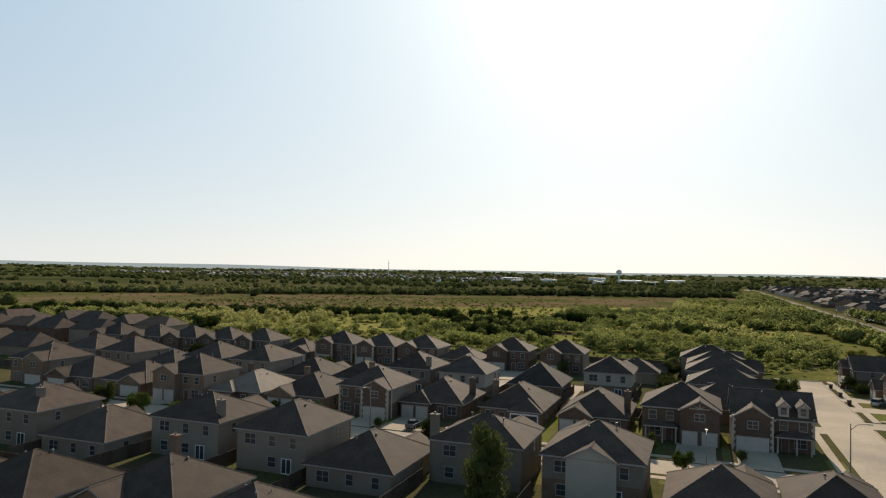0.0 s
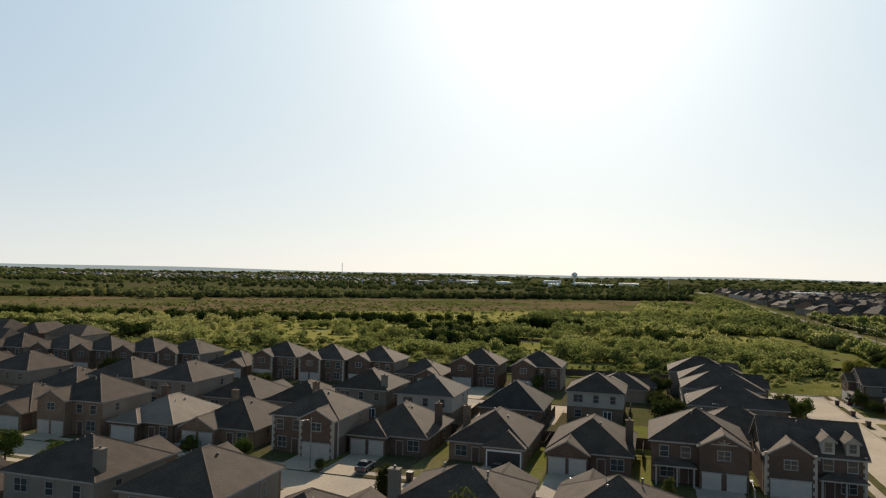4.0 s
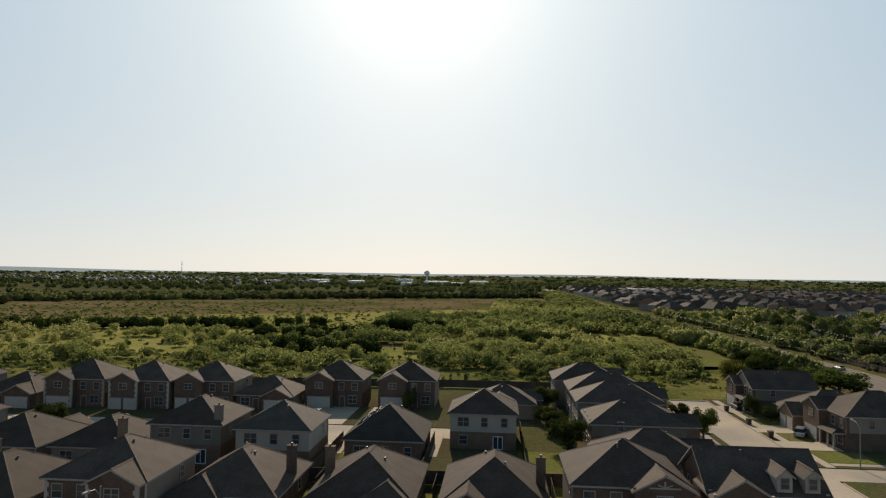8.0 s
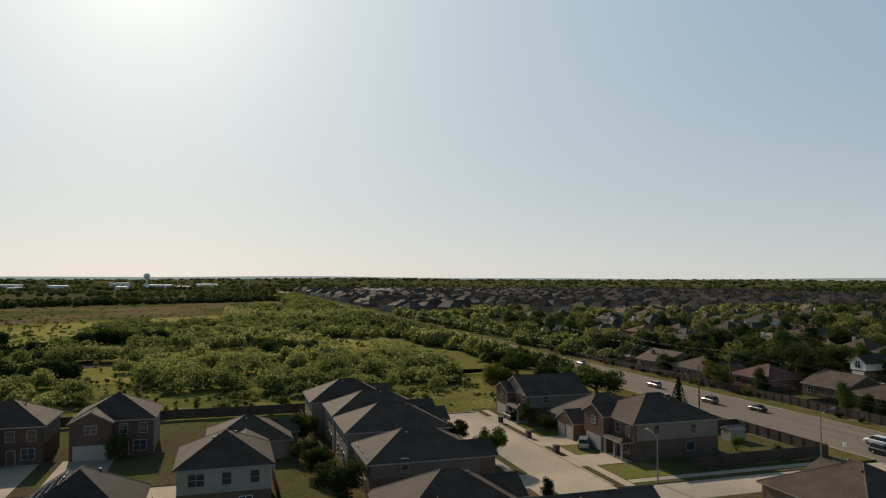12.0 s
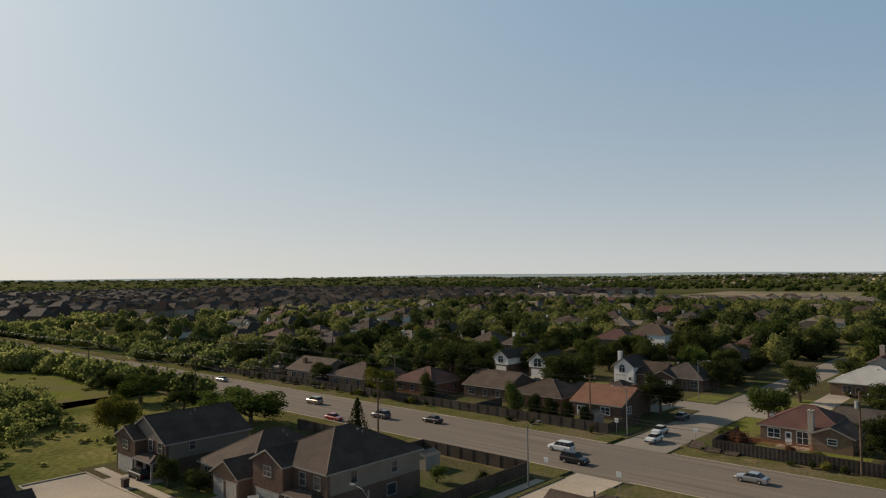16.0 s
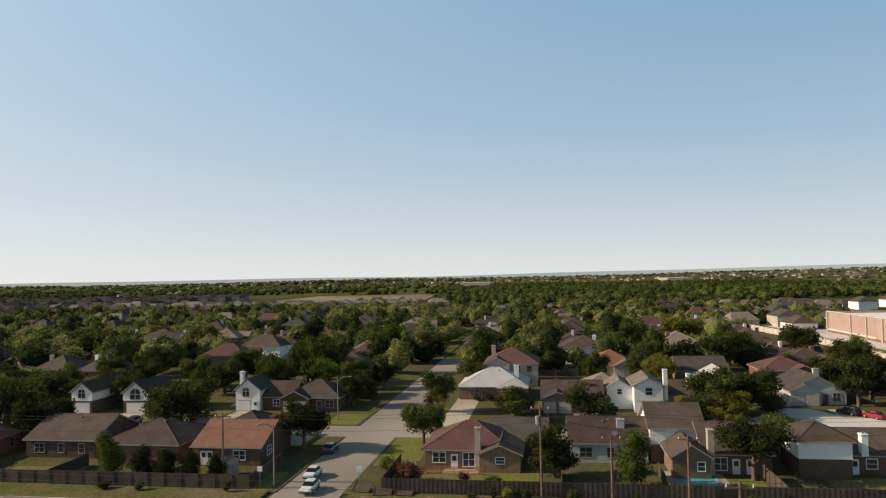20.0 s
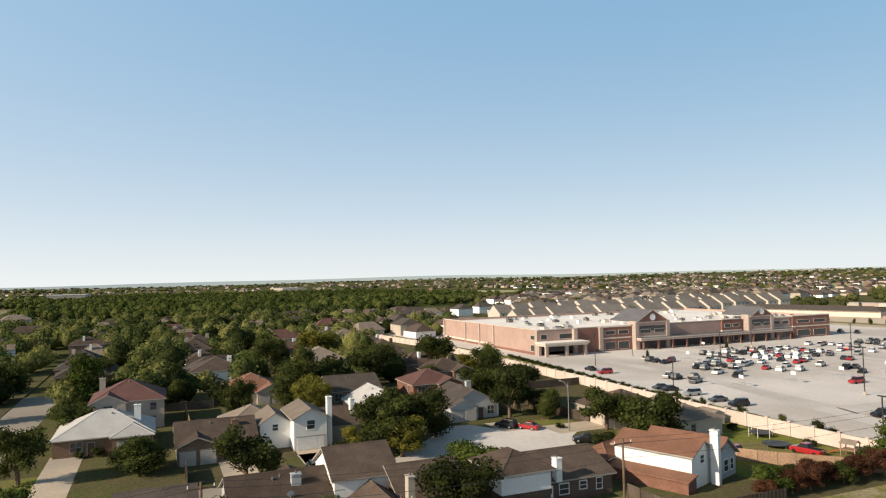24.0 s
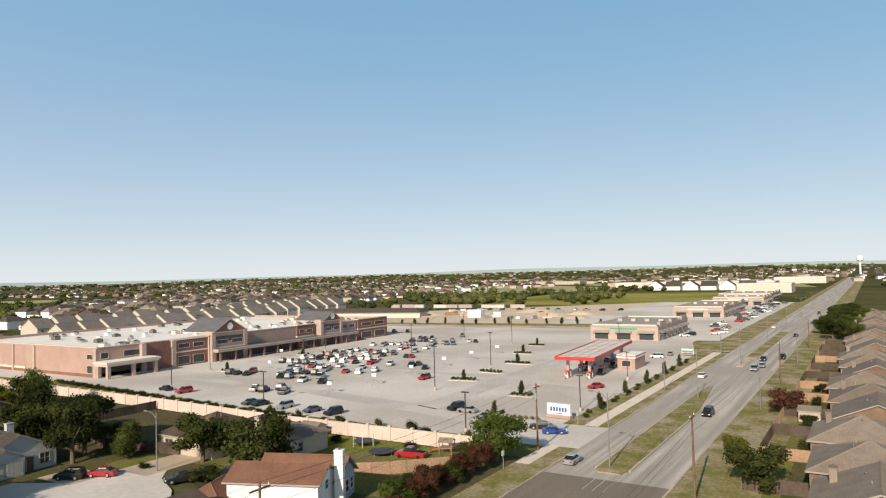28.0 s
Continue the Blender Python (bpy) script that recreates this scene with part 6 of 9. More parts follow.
DARK_SHINGLE = make_mat("dark_shingle", (0.062, 0.048, 0.04), (0.085, 0.066, 0.055), 0.5, 0.95, 5.0, 0.18)
far_houses("north_estate", "dense estate of dark-roofed houses in the distance", estate(rng, 62, 900, 560, 1500, 16, 25, 0.5, 0.04, 20), [BRICK_BROWN, TAUPE, SIDING], [DARK_SHINGLE, SHINGLE, GREY_ROOF], rng, (5.2, 5.2, 2.9), 5.2)
def garden_house(x, y, a, r):
    """A simple house half hidden by garden trees: hipped roof over brick or siding, with two windows and a chimney."""
    w, d, z, h = r.uniform(10, 13) / 2, r.uniform(11, 15) / 2, r.choice((2.9, 2.9, 5.2)), r.uniform(2.6, 3.6)
    wall = r.choice((BRICK_TAN, SIDING, WHITE_SIDING, BRICK_TAN))
    roof = r.choice((SHINGLE, TAN_ROOF, GREY_ROOF, SHINGLE, GREY_ROOF, SHINGLE, RED_ROOF))
    ob = thing("house", "suburban %s house with a %s shingle roof among trees" % ("white" if wall is WHITE_SIDING else "tan", "red-brown" if roof is RED_ROOF else "brown"), "house", pose(x, y, 0, 0, 0, math.degrees(a)), "houses among the garden trees", Shape().box(-w, w, -d, d, 0, z, wall))
    rs, g = Shape(), r.uniform(0.35, 0.55)
    hip_roof(rs, -w, w, -d, d, z, h / w, 0.5, roof, TRIM)
    part("roof", rs, ob)
    side = r.choice((-1, 1))
    wing = part("gabled_wing", Shape().box(-w * 0.9 if side < 0 else w * 0.1, -w * 0.1 if side < 0 else w * 0.9, -d - 2.2, -d + 0.5, 0, z - 0.02, wall), ob)
    gr = Shape()
    gable_roof(gr, -w * 0.9 if side < 0 else w * 0.1, -w * 0.1 if side < 0 else w * 0.9, -d - 2.2, -d * 0.2, z, 0.6, 0.35, "y", roof, TRIM, wall)
    part("wing_roof", gr, wing)
    if r.random() < 0.6:
        chimney(ob, w * 0.5 * side, d * 0.2, z * 0.5, z + h + 0.4, r.choice((WHITE_SIDING, BRICK_TAN, SIDING)), False)
    for u in (-w * 0.5, w * 0.45):
        part("window", Shape().box(u - 0.75, u + 0.75, d, d + 0.05, 1.0, 2.3, TRIM).box(u - 0.62, u + 0.62, d + 0.02, d + 0.07, 1.1, 2.2, GLASS), ob)


hrng = random.Random(8)
NEAR_EAST = [q for q in NEAR_EAST if min(math.hypot(q[0] - ex, q[1] - ey) for ex, ey in ((155, 168), (163, 210), (149, 258), (147, 240), (149, 272))) > 12] + [(155, 168, 1.6), (163, 210, 0.1), (149, 256, 1.6), (147, 240, 1.5), (149, 272, 1.7)]
for hx, hy, ha in [q for q in NEAR_EAST if q[0] < 320]:
    garden_house(hx, hy, ha, hrng)
far_houses("east_estate", "suburban houses showing between trees", [q for q in NEAR_EAST if q[0] >= 320], [BRICK_TAN, SIDING, WHITE_SIDING, BRICK_TAN], [SHINGLE, TAN_ROOF, GREY_ROOF, RED_ROOF, SHINGLE], rng)
far_houses("tan_estate", "tan estate houses near bare earth in the distance", TAN_EAST, [SIDING, BRICK_TAN], [TAN_ROOF, SHINGLE], rng)
far_houses("south_east_estate", "pale houses with tan roofs behind the shop", PALE_EAST, [WHITE_SIDING, WHITE_SIDING, SIDING], [TAN_ROOF, GREY_ROOF, SHINGLE], rng)
far_houses("southern_estate", "distant pale houses towards the hills", estate(rng, 500, 1900, -1700, -650, 26, 44, 0.3, 0.55, 20) + estate(rng, -700, 500, -2600, -1100, 36, 62, 0.2, 0.6, 20), [SIDING, WHITE_SIDING, SIDING, BRICK_TAN], [TAN_ROOF, SHINGLE, GREY_ROOF], rng)
far_houses("west_road_estate", "tan-roofed houses west of the main road", estate(rng, -240, -28, -420, 20, 18, 30, 0.0, 0.1, 2), [BRICK_TAN, SIDING], [TAN_ROOF, SHINGLE], rng)
far_houses("west_end_houses", "brown estate houses at the end of the rows", estate(rng, -330, -238, 62, 200, 16, 27, 0.0, 0.05, 2), [BRICK_BROWN, TAUPE], [SHINGLE], rng, (5.2, 2.9))
ring_houses = []
for k in range(1500):
    a, d = rng.uniform(0.9, 4.4), rng.uniform(1500, 4300)
    ring_houses.append((math.sin(a) * d, math.cos(a) * d, rng.uniform(0, 3)))
far_houses("horizon_houses", "scattered pale houses towards the horizon", ring_houses, [SIDING, TAUPE, SIDING, BRICK_TAN], [TAN_ROOF, SHINGLE, TAN_ROOF], rng)
far_houses("north_west_estate", "pale distant houses near the horizon", estate(rng, -1800, -500, 1500, 2300, 24, 52, 0.2, 0.2, 20), [SIDING, WHITE_SIDING, BRICK_TAN], [PALE_ROOF, SHINGLE, SHINGLE], rng)
patch("bare_earth", [(660, 250), (1000, 280), (1010, 470), (665, 460)], -0.02, make_mat("brown_bare_earth", (0.25, 0.20, 0.145), (0.31, 0.25, 0.18), 0.05, 0.95, 0.6, 0.2, 0.0, third=(0.17, 0.165, 0.09), third_scale=0.012), "dull brown bare earth of a building site")


def sheds(name, label, boxes, wall, top):
    for x, y, w, d, h in boxes:
        b = land_height(x, y)
        s = Shape().box(-w / 2, w / 2, -d / 2, d / 2, -1, h, wall, top)
        s.box(-w / 2 - 0.2, w / 2 + 0.2, -d / 2 - 0.2, d / 2 + 0.2, h, h + 0.5, top)
        thing(name, label, "building", pose(x, y, b), "distant commercial buildings", s)


sheds("warehouse", "long white distant commercial building", [(-560, 1900, 50, 60, 8), (-430, 1780, 36, 40, 8), (-330, 1960, 44, 40, 12), (-230, 1850, 60, 50, 9), (-120, 1900, 50, 60, 10), (-620, 1700, 30, 30, 7), (165, 1180, 44, 30, 9), (-480, 1650, 26, 30, 6), (-290, 1700, 24, 30, 7), (-170, 1760, 30, 30, 7)], WHITE_SIDING, WHITE)
sheds("warehouse", "low pale warehouse near the horizon", [(195, -1050, 90, 50, 6), (330, -980, 60, 40, 6), (560, -1250, 110, 60, 6), (800, -1500, 140, 60, 7), (1400, 260, 120, 60, 12), (1800, -200, 200, 60, 10)], SIDING, PALE_ROOF)


def water_tower(x, y, h, label):
    b = land_height(x, y)
    ob = thing("water_tower", label, "water tower", pose(x, y, b))
    part("column", Shape().tube((0, 0, 0), (0, 0, h * 0.72), 2.0, 1.6, WHITE, 12), ob)
    part("tank", Shape().tube((0, 0, h * 0.68), (0, 0, h * 0.78), 2.0, 6.5, WHITE, 16).tube((0, 0, h * 0.78), (0, 0, h * 0.92), 6.5, 6.5, WHITE, 16).tube((0, 0, h * 0.92), (0, 0, h), 6.5, 2.0, WHITE, 16), ob)


water_tower(-233, 1628, 36, "pale water tower on the distant skyline")
water_tower(22, -1500, 44, "white water tower at the end of the road")


def mast(x, y, h):
    ob = thing("radio_mast", "thin lattice mast on the skyline", "mast", pose(x, y, land_height(x, y)))
    part("mast_pole", Shape().tube((0, 0, 0), (0, 0, h), 1.2, 0.4, STEEL, 4), ob)
    part("mast_arm", Shape().box(-2, 2, -0.3, 0.3, h * 0.85, h * 0.87, STEEL), ob)


mast(-22, 1843, 32), mast(-760, 1500, 48), mast(-190, 1900, 30)


# ---- boundary walls and fences ----
PANELS = {}


def fence_panel(length, height, mat, kind):
    key = (round(length, 1), height, mat.name, kind)
    if key not in PANELS:
        s = Shape()
        if kind == "wall":
            s.box(0, length - 0.45, -0.1, 0.1, 0, height - 0.1, mat).box(0, length - 0.45, -0.13, 0.13, height - 0.1, height, mat)
        else:
            n = max(2, int(length / 0.3))
            step, edge = length / n, []
            for k in range(n):
                d = 0.035 if k % 2 else 0.0
                edge += [(k * step, -d), ((k + 1) * step, -d)]
            edge += [(length, 0.05), (length, 0.12), (length - 0.12, 0.12), (length - 0.12, 0.05), (0, 0.05)]
            c = len(edge)
            pts = [(x, y, 0.04) for x, y in edge] + [(x, y, height) for x, y in edge]
            s.poly(pts, [(k, (k + 1) % c, c + (k + 1) % c, c + k) for k in range(c)] + [tuple(range(c, 2 * c))], mat)
        PANELS[key] = s.mesh("panel")
    return PANELS[key]


PIER = Shape().box(-0.24, 0.24, -0.24, 0.24, 0, 2.45, STONE_WALL).box(-0.29, 0.29, -0.29, 0.29, 2.45, 2.58, STONE_WALL).mesh("pier")


def fence(x0, y0, x1, y1, height=1.85, mat=None, kind="fence", label="", base=0.1):
    mat = mat or OLD_FENCE
    total = math.hypot(x1 - x0, y1 - y0)
    step = 4.8 if kind == "wall" else 2.44
    n = max(1, round(total / step))
    step = total / n
    ob = thing("boundary_wall" if kind == "wall" else "fence", label or "weathered wooden plank fence round a yard", "wall" if kind == "wall" else "fence", pose(x0, y0, base, 0, 0, math.degrees(math.atan2(y1 - y0, x1 - x0))))
    me = fence_panel(step, height, mat, kind)
    for k in range(n + 1):
        if k < n:
            part("panel", me, ob, at=pose(k * step + (0.22 if kind == "wall" else 0), 0, 0))
        if kind == "wall":
            part("pier", PIER, ob, at=pose(k * step, 0, 0))
    return ob


WALL_WORDS = "pale tan panelled boundary wall with square piers"
for xa, ya, xb, yb in ((54, 16.8, 100, 17.5), (100, 17.5, 135, 15.6), (135, 15.6, 240, 14), (240, 14, 330, 24)):
    fence(xa, ya, xb, yb, 2.3, STONE_WALL, "wall", WALL_WORDS)
CEDAR = "newer orange cedar plank fence"
fence(47.9, 133, 47.9, 46, label="dark weathered plank fence along the road"), fence(47.9, 151, 47.9, 205, label="dark weathered plank fence along the road"), fence(47.9, 205, 47.9, 300, label="dark weathered plank fence along the road")
fence(47.9, 151, 60, 151), fence(49, 133, 60, 133), fence(60.7, 33.3, 67, 38, mat=FENCE, label=CEDAR), fence(53.6, 26.7, 60.7, 33.3, mat=FENCE, label=CEDAR), fence(50.5, 23.5, 53.6, 26.7, mat=FENCE, label=CEDAR)
for yy in (61.5, 83.5, 97, 110):
    fence(48.2, yy, 58, yy)
for yy in (167, 181, 197, 216, 235, 253):
    fence(48.2, yy, 57, yy)
fence(88, 112, 96, 112), fence(126, 86, 126, 110, mat=FENCE, label=CEDAR), fence(126, 110, 148, 110, mat=FENCE, label=CEDAR), fence(126, 86, 148, 86), fence(176, 64, 205, 60, mat=FENCE, label=CEDAR), fence(150, 140 - 6, 150, 104), fence(98, 39.8, 113, 43, 1.85), fence(113, 43, 137, 36), fence(137, 36, 137, 16), fence(92, 39, 92, 18)
# estate back yards
fence(-79, 206, -34, 206, 1.9, label="dark plank fence at the edge of the meadow"), fence(-175, 196, -79, 206, 1.9, label="dark plank fence at the edge of the meadow"), fence(-56, 128, -104, 126), fence(-104, 126, -160, 122), fence(-160, 122, -230, 120)
for xx, ya, yb in ((-61.3, 118, 126), (-76, 120, 126), (-91, 122, 126), (-105, 118, 126), (-118, 116, 125), (-132, 116, 124), (-64.2, 128, 160), (-78.5, 128, 150), (-93.3, 127, 148), (-106, 126, 142), (-119, 125, 140), (-56.5, 123, 140), (-56.5, 140, 200)):
    fence(xx, ya, xx, yb)
for xx in (-42.5, -55.5, -70.5, -85, -99, -113, -128, -142):
    fence(xx, 58, xx, 73)
fence(-35, 58, -150, 56)
fence(6, 147.5, 19, 147.5), fence(19, 147.5, 19, 168), fence(19, 168, 5, 168), fence(5, 182, 16, 182), fence(16, 182, 16, 197), fence(-6, 146.8, 6, 147.5)
# yards beside the main road
for k in range(12):
    fence(9, 18.5 - 16.5 * k, 16.5, 18.5 - 16.5 * k, 1.8, FENCE if k in (1, 4, 5, 8) else OLD_FENCE, label=CEDAR if k in (1, 4, 5, 8) else "")
    fence(16.5, 18.5 - 16.5 * k, 16.5, 2.0 - 16.5 * k, 1.8, FENCE if k % 2 == 0 else OLD_FENCE, label=CEDAR if k % 2 == 0 else "")

# ---- driveways of the western estate ----
for xa, xb in ((-45.5, -39.5), (-54.5, -48.5), (-74, -68.5), (-83.5, -78), (-104, -98.8), (-111, -105.5), (-131, -125.5), (-144, -138.6), (-157.5, -152)):
    drive(xa, xb, 98, 110)
for xa, xb in ((-104.6, -100.2), (-97, -92), (-83.5, -78.5), (-68.8, -63), (-53.8, -48.5), (-41, -36.5), (-126, -121), (-134.5, -129.5)):
    drive(xa, xb, 81, 90)
for xa, xb in ((-102.5, -98.2), (-97.9, -92.2), (-91.8, -88.2), (-80.5, -77.4), (-115, -110), (-128, -123)):
    drive(xa, xb, 141, 156)
for xa, xb in ((-107, -96.6), (-93.6, -86.5), (-113.5, -109), (-132, -127)):
    drive(xa, xb, 161, 178)
for ya, yb in ((146, 152), (164, 171), (172, 179), (186, 192), (128, 134)):
    drive(-38, -29.4, ya, yb)
for ya, yb in ((153.5, 159.5), (166, 172.5), (184, 191.5)):
    drive(-21.2, -12, ya, yb)
for xa, xb, ya, yb in ((71, 78.2, 152.5, 158), (71, 78.2, 168, 174), (72, 78.2, 118, 124), (75, 78.2, 99, 104), (75, 78.2, 86, 92), (86.8, 99, 89, 95), (86.8, 116, 127, 132), (86.8, 101.5, 102, 107), (86.8, 92, 170, 176), (86.8, 88, 198, 204), (86.8, 88, 187, 193), (98, 106, 52, 58), (92, 99, 38, 50)):
    drive(xa, xb, ya, yb)

# ---- shop and its car park ----
BRICK_PINK = make_mat("pink_brown_brick", (0.35, 0.245, 0.205), (0.40, 0.28, 0.237), 0.3, 0.9, 4.0, 0.12, 0.2)
BRICK_DARK = make_mat("dark_red_brick", (0.205, 0.105, 0.083), (0.24, 0.128, 0.10), 0.3, 0.9, 4.0, 0.15, 0.2)
BRICK_PALE = make_mat("pale_tan_brick", (0.38, 0.295, 0.255), (0.43, 0.34, 0.295), 0.3, 0.9, 4.0, 0.12, 0.2)
STUCCO = plain_mat("cream_stucco", (0.62, 0.54, 0.46), 0.85)
WHITE_ROOF = make_mat("white_membrane", (0.84, 0.79, 0.73), (0.74, 0.69, 0.635), 0.06, 0.8, 1.5, 0.08)
SLATE = make_mat("dark_standing_seam", (0.11, 0.105, 0.11), (0.14, 0.135, 0.14), 0.4, 0.6, 4.0, 0.1)
ORANGE_NET = plain_mat("orange_plastic", (0.42, 0.13, 0.05), 0.7)
RED = plain_mat("red_paint", (0.55, 0.03, 0.03), 0.45)
BLUE = plain_mat("blue_sign", (0.03, 0.10, 0.36), 0.5)
GREEN_SIGN = plain_mat("green_sign", (0.05, 0.33, 0.24), 0.5)
patch("car_park", [(51, 10), (51, -120), (60, -158), (110, -160), (112, -200), (205, -200), (197, 1), (150, 4.6), (120, 7.2), (90, 7.4), (76, 8.3), (62, 7.4)], 0.03, LOT, "large pale concrete car park", 0.1, "car park")
patch("service_yard", [(197, 1), (330, 8), (330, -196), (205, -200)], 0.02, LOT, "pale concrete service yard round the shop", 0.1, "car park")
sheet("verge_shop", 47.6, 51, -130, -7.5, 0.13, VERGE, "grass strip between pavement and car park", 0.2)
patch("verge_wall", [(47.7, 9.4), (52, 9.2), (62, 7.5), (76, 8.4), (90, 7.5), (120, 7.3), (150, 4.7), (197, 1.1), (330, 8.2), (330, 23.8), (240, 13.8), (135, 15.4), (100, 17.3), (54, 16.7), (47.7, 16.8)], 0.12, LAWN, "planted strip between car park and wall", 0.15)
sheet("shop_access", 42.1, 56, -7.5, 8.5, 0.05, LOT, "pale concrete car park entrance", 0.15, "road")
patch("building_site", [(100, -470), (150, -470), (300, -330), (340, -250), (215, -165), (150, -165), (100, -260)], -0.01, DIRT, "bare pale earth lot behind the car park")


def build_shop():
    x0, x1, y0, y1, z = 198.5, 284.5, -150.0, -8.0, 7.9
    ob = thing("supermarket", "long pink-brown brick supermarket with white roof and two gables", "shop", pose(0, 0, 0.03))
    part("wall", Shape().box(x0, x1, y0, y1, 0, z, BRICK_PINK, WHITE_ROOF), ob)
    for a, b, c, d in ((x0, x0 + 0.5, y0, y1), (x1 - 0.5, x1, y0, y1), (x0 + 0.5, x1 - 0.5, y0, y0 + 0.5), (x0 + 0.5, x1 - 0.5, y1 - 0.5, y1)):
        part("parapet", Shape().box(a, b, c, d, z, z + 0.9, BRICK_PINK), ob)
    part("coping", Shape().box(x0 - 0.15, x0 + 0.65, y0 - 0.15, y1 + 0.15, z + 0.9, z + 1.15, STUCCO).box(x0 + 0.65, x1, y1 - 0.65, y1 + 0.15, z + 0.9, z + 1.15, STUCCO), ob, "cream stone coping")
    part("plinth_band", Shape().box(x0 - 0.12, x0, y0, y1, 0, 1.1, STUCCO).box(x0, x1, y1, y1 + 0.12, 0, 0.9, BRICK_DARK), ob)
    for xx, wide in ((x0 - 0.02, 1.6), (x0 + 34, 1.3), (x0 + 47, 0.9), (x0 + 61, 0.9), (x0 + 84.4, 1.4)):
        part("pilaster", Shape().box(xx, xx + wide, y1 + 0.12, y1 + 0.4, 0, z + 0.7, BRICK_PALE), ob, "pale brick pilaster")
    part("loading_band", Shape().box(x0 + 40, x1 - 0.5, y1 + 0.14, y1 + 0.2, 0.9, 1.6, STUCCO), ob)
    # projecting bays, deeper brick, higher parapets
    for ya, yb, zt, deep, mat in ((-47.6, -34, 8.6, 1.0, BRICK_DARK), (-63, -48, 9.8, 3.0, BRICK_PINK), (-101.5, -91.5, 9.0, 0.8, BRICK_DARK), (-116, -104.4, 9.8, 3.0, BRICK_PINK), (-128, -117, 8.6, 1.4, BRICK_PINK), (-150, -128.5, 8.9, 2.0, BRICK_DARK)):
        bay = part("bay", Shape().box(x0 - deep, x0 + 1, ya, yb, 0, zt, mat, WHITE_ROOF), ob, "brick bay of the shop front")
        part("bay_coping", Shape().box(x0 - deep - 0.2, x0 + 1.2, ya - 0.2, yb + 0.2, zt, zt + 0.3, STUCCO), bay)
        part("bay_band", Shape().box(x0 - deep - 0.08, x0, ya - 0.08, yb + 0.08, 4.4, 4.9, STUCCO), bay)
        for k in range(2):
            ym = ya + (yb - ya) * (0.28 + 0.44 * k)
            window(bay, (yb - ya) * 0.32, 1.3, pose(x0 - deep, ym, 6.0, 0, 0, -90), STUCCO, False)
            window(bay, (yb - ya) * 0.34, 2.6, pose(x0 - deep, ym, 0.6, 0, 0, -90), STUCCO, False)
    part("blank_bay", Shape().box(x0 - 0.6, x0 + 0.5, -33.6, -23.2, 0, 8.5, BRICK_DARK), ob, "plain brown wall section")
    for yy, zt in ((-48.3, 10.4), (-62.6, 10.4), (-103.6, 10.6), (-115.8, 10.4), (-33.8, 8.8), (-22.8, 8.8)):
        part("corner_pier", Shape().box(x0 - 3.3 if zt > 10 else x0 - 1.4, x0 + 0.4, yy - 0.75, yy + 0.75, 0, zt, BRICK_PALE, STUCCO), ob, "pale brick pier")
    for ya, yb in ((-61.4, -49.6), (-114.4, -105)):
        part("strip_window", Shape().box(x0 - 3.06, x0 - 2.9, ya, yb, 6.7, 8.6, GLASS), ob, "long dark strip window under the gable")
        # thin dark sheet on the bay, standing for shade inside the entrance
        part("porch_opening", Shape().box(x0 - 3.07, x0 - 2.9, ya, yb, 0.1, 3.3, DARK_METAL), ob, "flat dark panel for the shade in the entrance")
    for ym, half, zt in ((-55.4, 7.2, 10.1), (-110.0, 5.7, 10.1)):
        g = Shape()
        gable_roof(g, x0 - 3.2, x0 + 12, ym - half, ym + half, zt, 0.58, 0.5, "x", SLATE, STUCCO, BRICK_DARK)
        gb = part("gable", g, ob, "dark pitched roof over a brown pediment with cream edges")
        part("round_emblem", Shape().tube((x0 - 3.25, ym, zt + 1.7), (x0 - 3.45, ym, zt + 1.7), 1.25, 1.25, WHITE, 20), gb, "plain round white emblem")
    # covered walk with columns
    part("awning", Shape().box(x0 - 5.8, x0, -124, -48, 3.3, 4.1, BRICK_PALE, SLATE).box(x0 - 5.9, x0 - 0.1, -124.1, -47.9, 4.1, 4.35, STUCCO, SLATE), ob, "flat cream awning over the entrance walk")
    for k in range(12):
        part("column", Shape().box(x0 - 5.6, x0 - 5.0, -123.4 + 6.7 * k, -122.8 + 6.7 * k, 0, 3.3, BRICK_DARK), ob)
    # shop front in one dark tone that includes the awning's shade
    part("shop_front", Shape().box(x0 - 0.2, x0, -124, -63, 0.1, 3.9, DARK_METAL), ob, "glazed shop front darkened for the awning's shade")
    # drive-through canopy at the corner
    part("drive_canopy", Shape().box(x0 - 6.5, x0, -24.4, -7.2, 3.6, 4.2, STUCCO).box(x0 - 6.9, x0, -24.8, -6.8, 4.2, 4.9, STUCCO, WHITE_ROOF), ob, "cream drive-through canopy")
    for xx, yy in ((x0 - 5.8, -7.9), (x0 - 5.8, -16), (x0 - 5.8, -23.6), (x0 - 1, -7.9)):
        part("canopy_pier", Shape().box(xx - 0.5, xx + 0.5, yy - 0.5, yy + 0.5, 0, 3.6, BRICK_PALE), ob)
    for zz, hh in ((5.4, 1.4), (1.2, 2.2)):
        window(ob, 2.6, hh, pose(x0 + 3.6, y1 + 0.12, zz, 0, 0, 180), STUCCO, False)
    window(ob, 2.4, 1.7, pose(x0 - 0.02, -10.4, 5.5, 0, 0, -90), STUCCO, False), window(ob, 5.6, 1.7, pose(x0 - 0.02, -19.5, 5.5, 0, 0, -90), STUCCO, False)
    # dark sheet on the wall, painting in the shade beneath the canopy
    part("drive_doors", Shape().box(x0 - 0.12, x0, -23, -8.6, 0.1, 3.5, DARK_METAL), ob, "flat dark panel for the shade under the drive-through canopy")
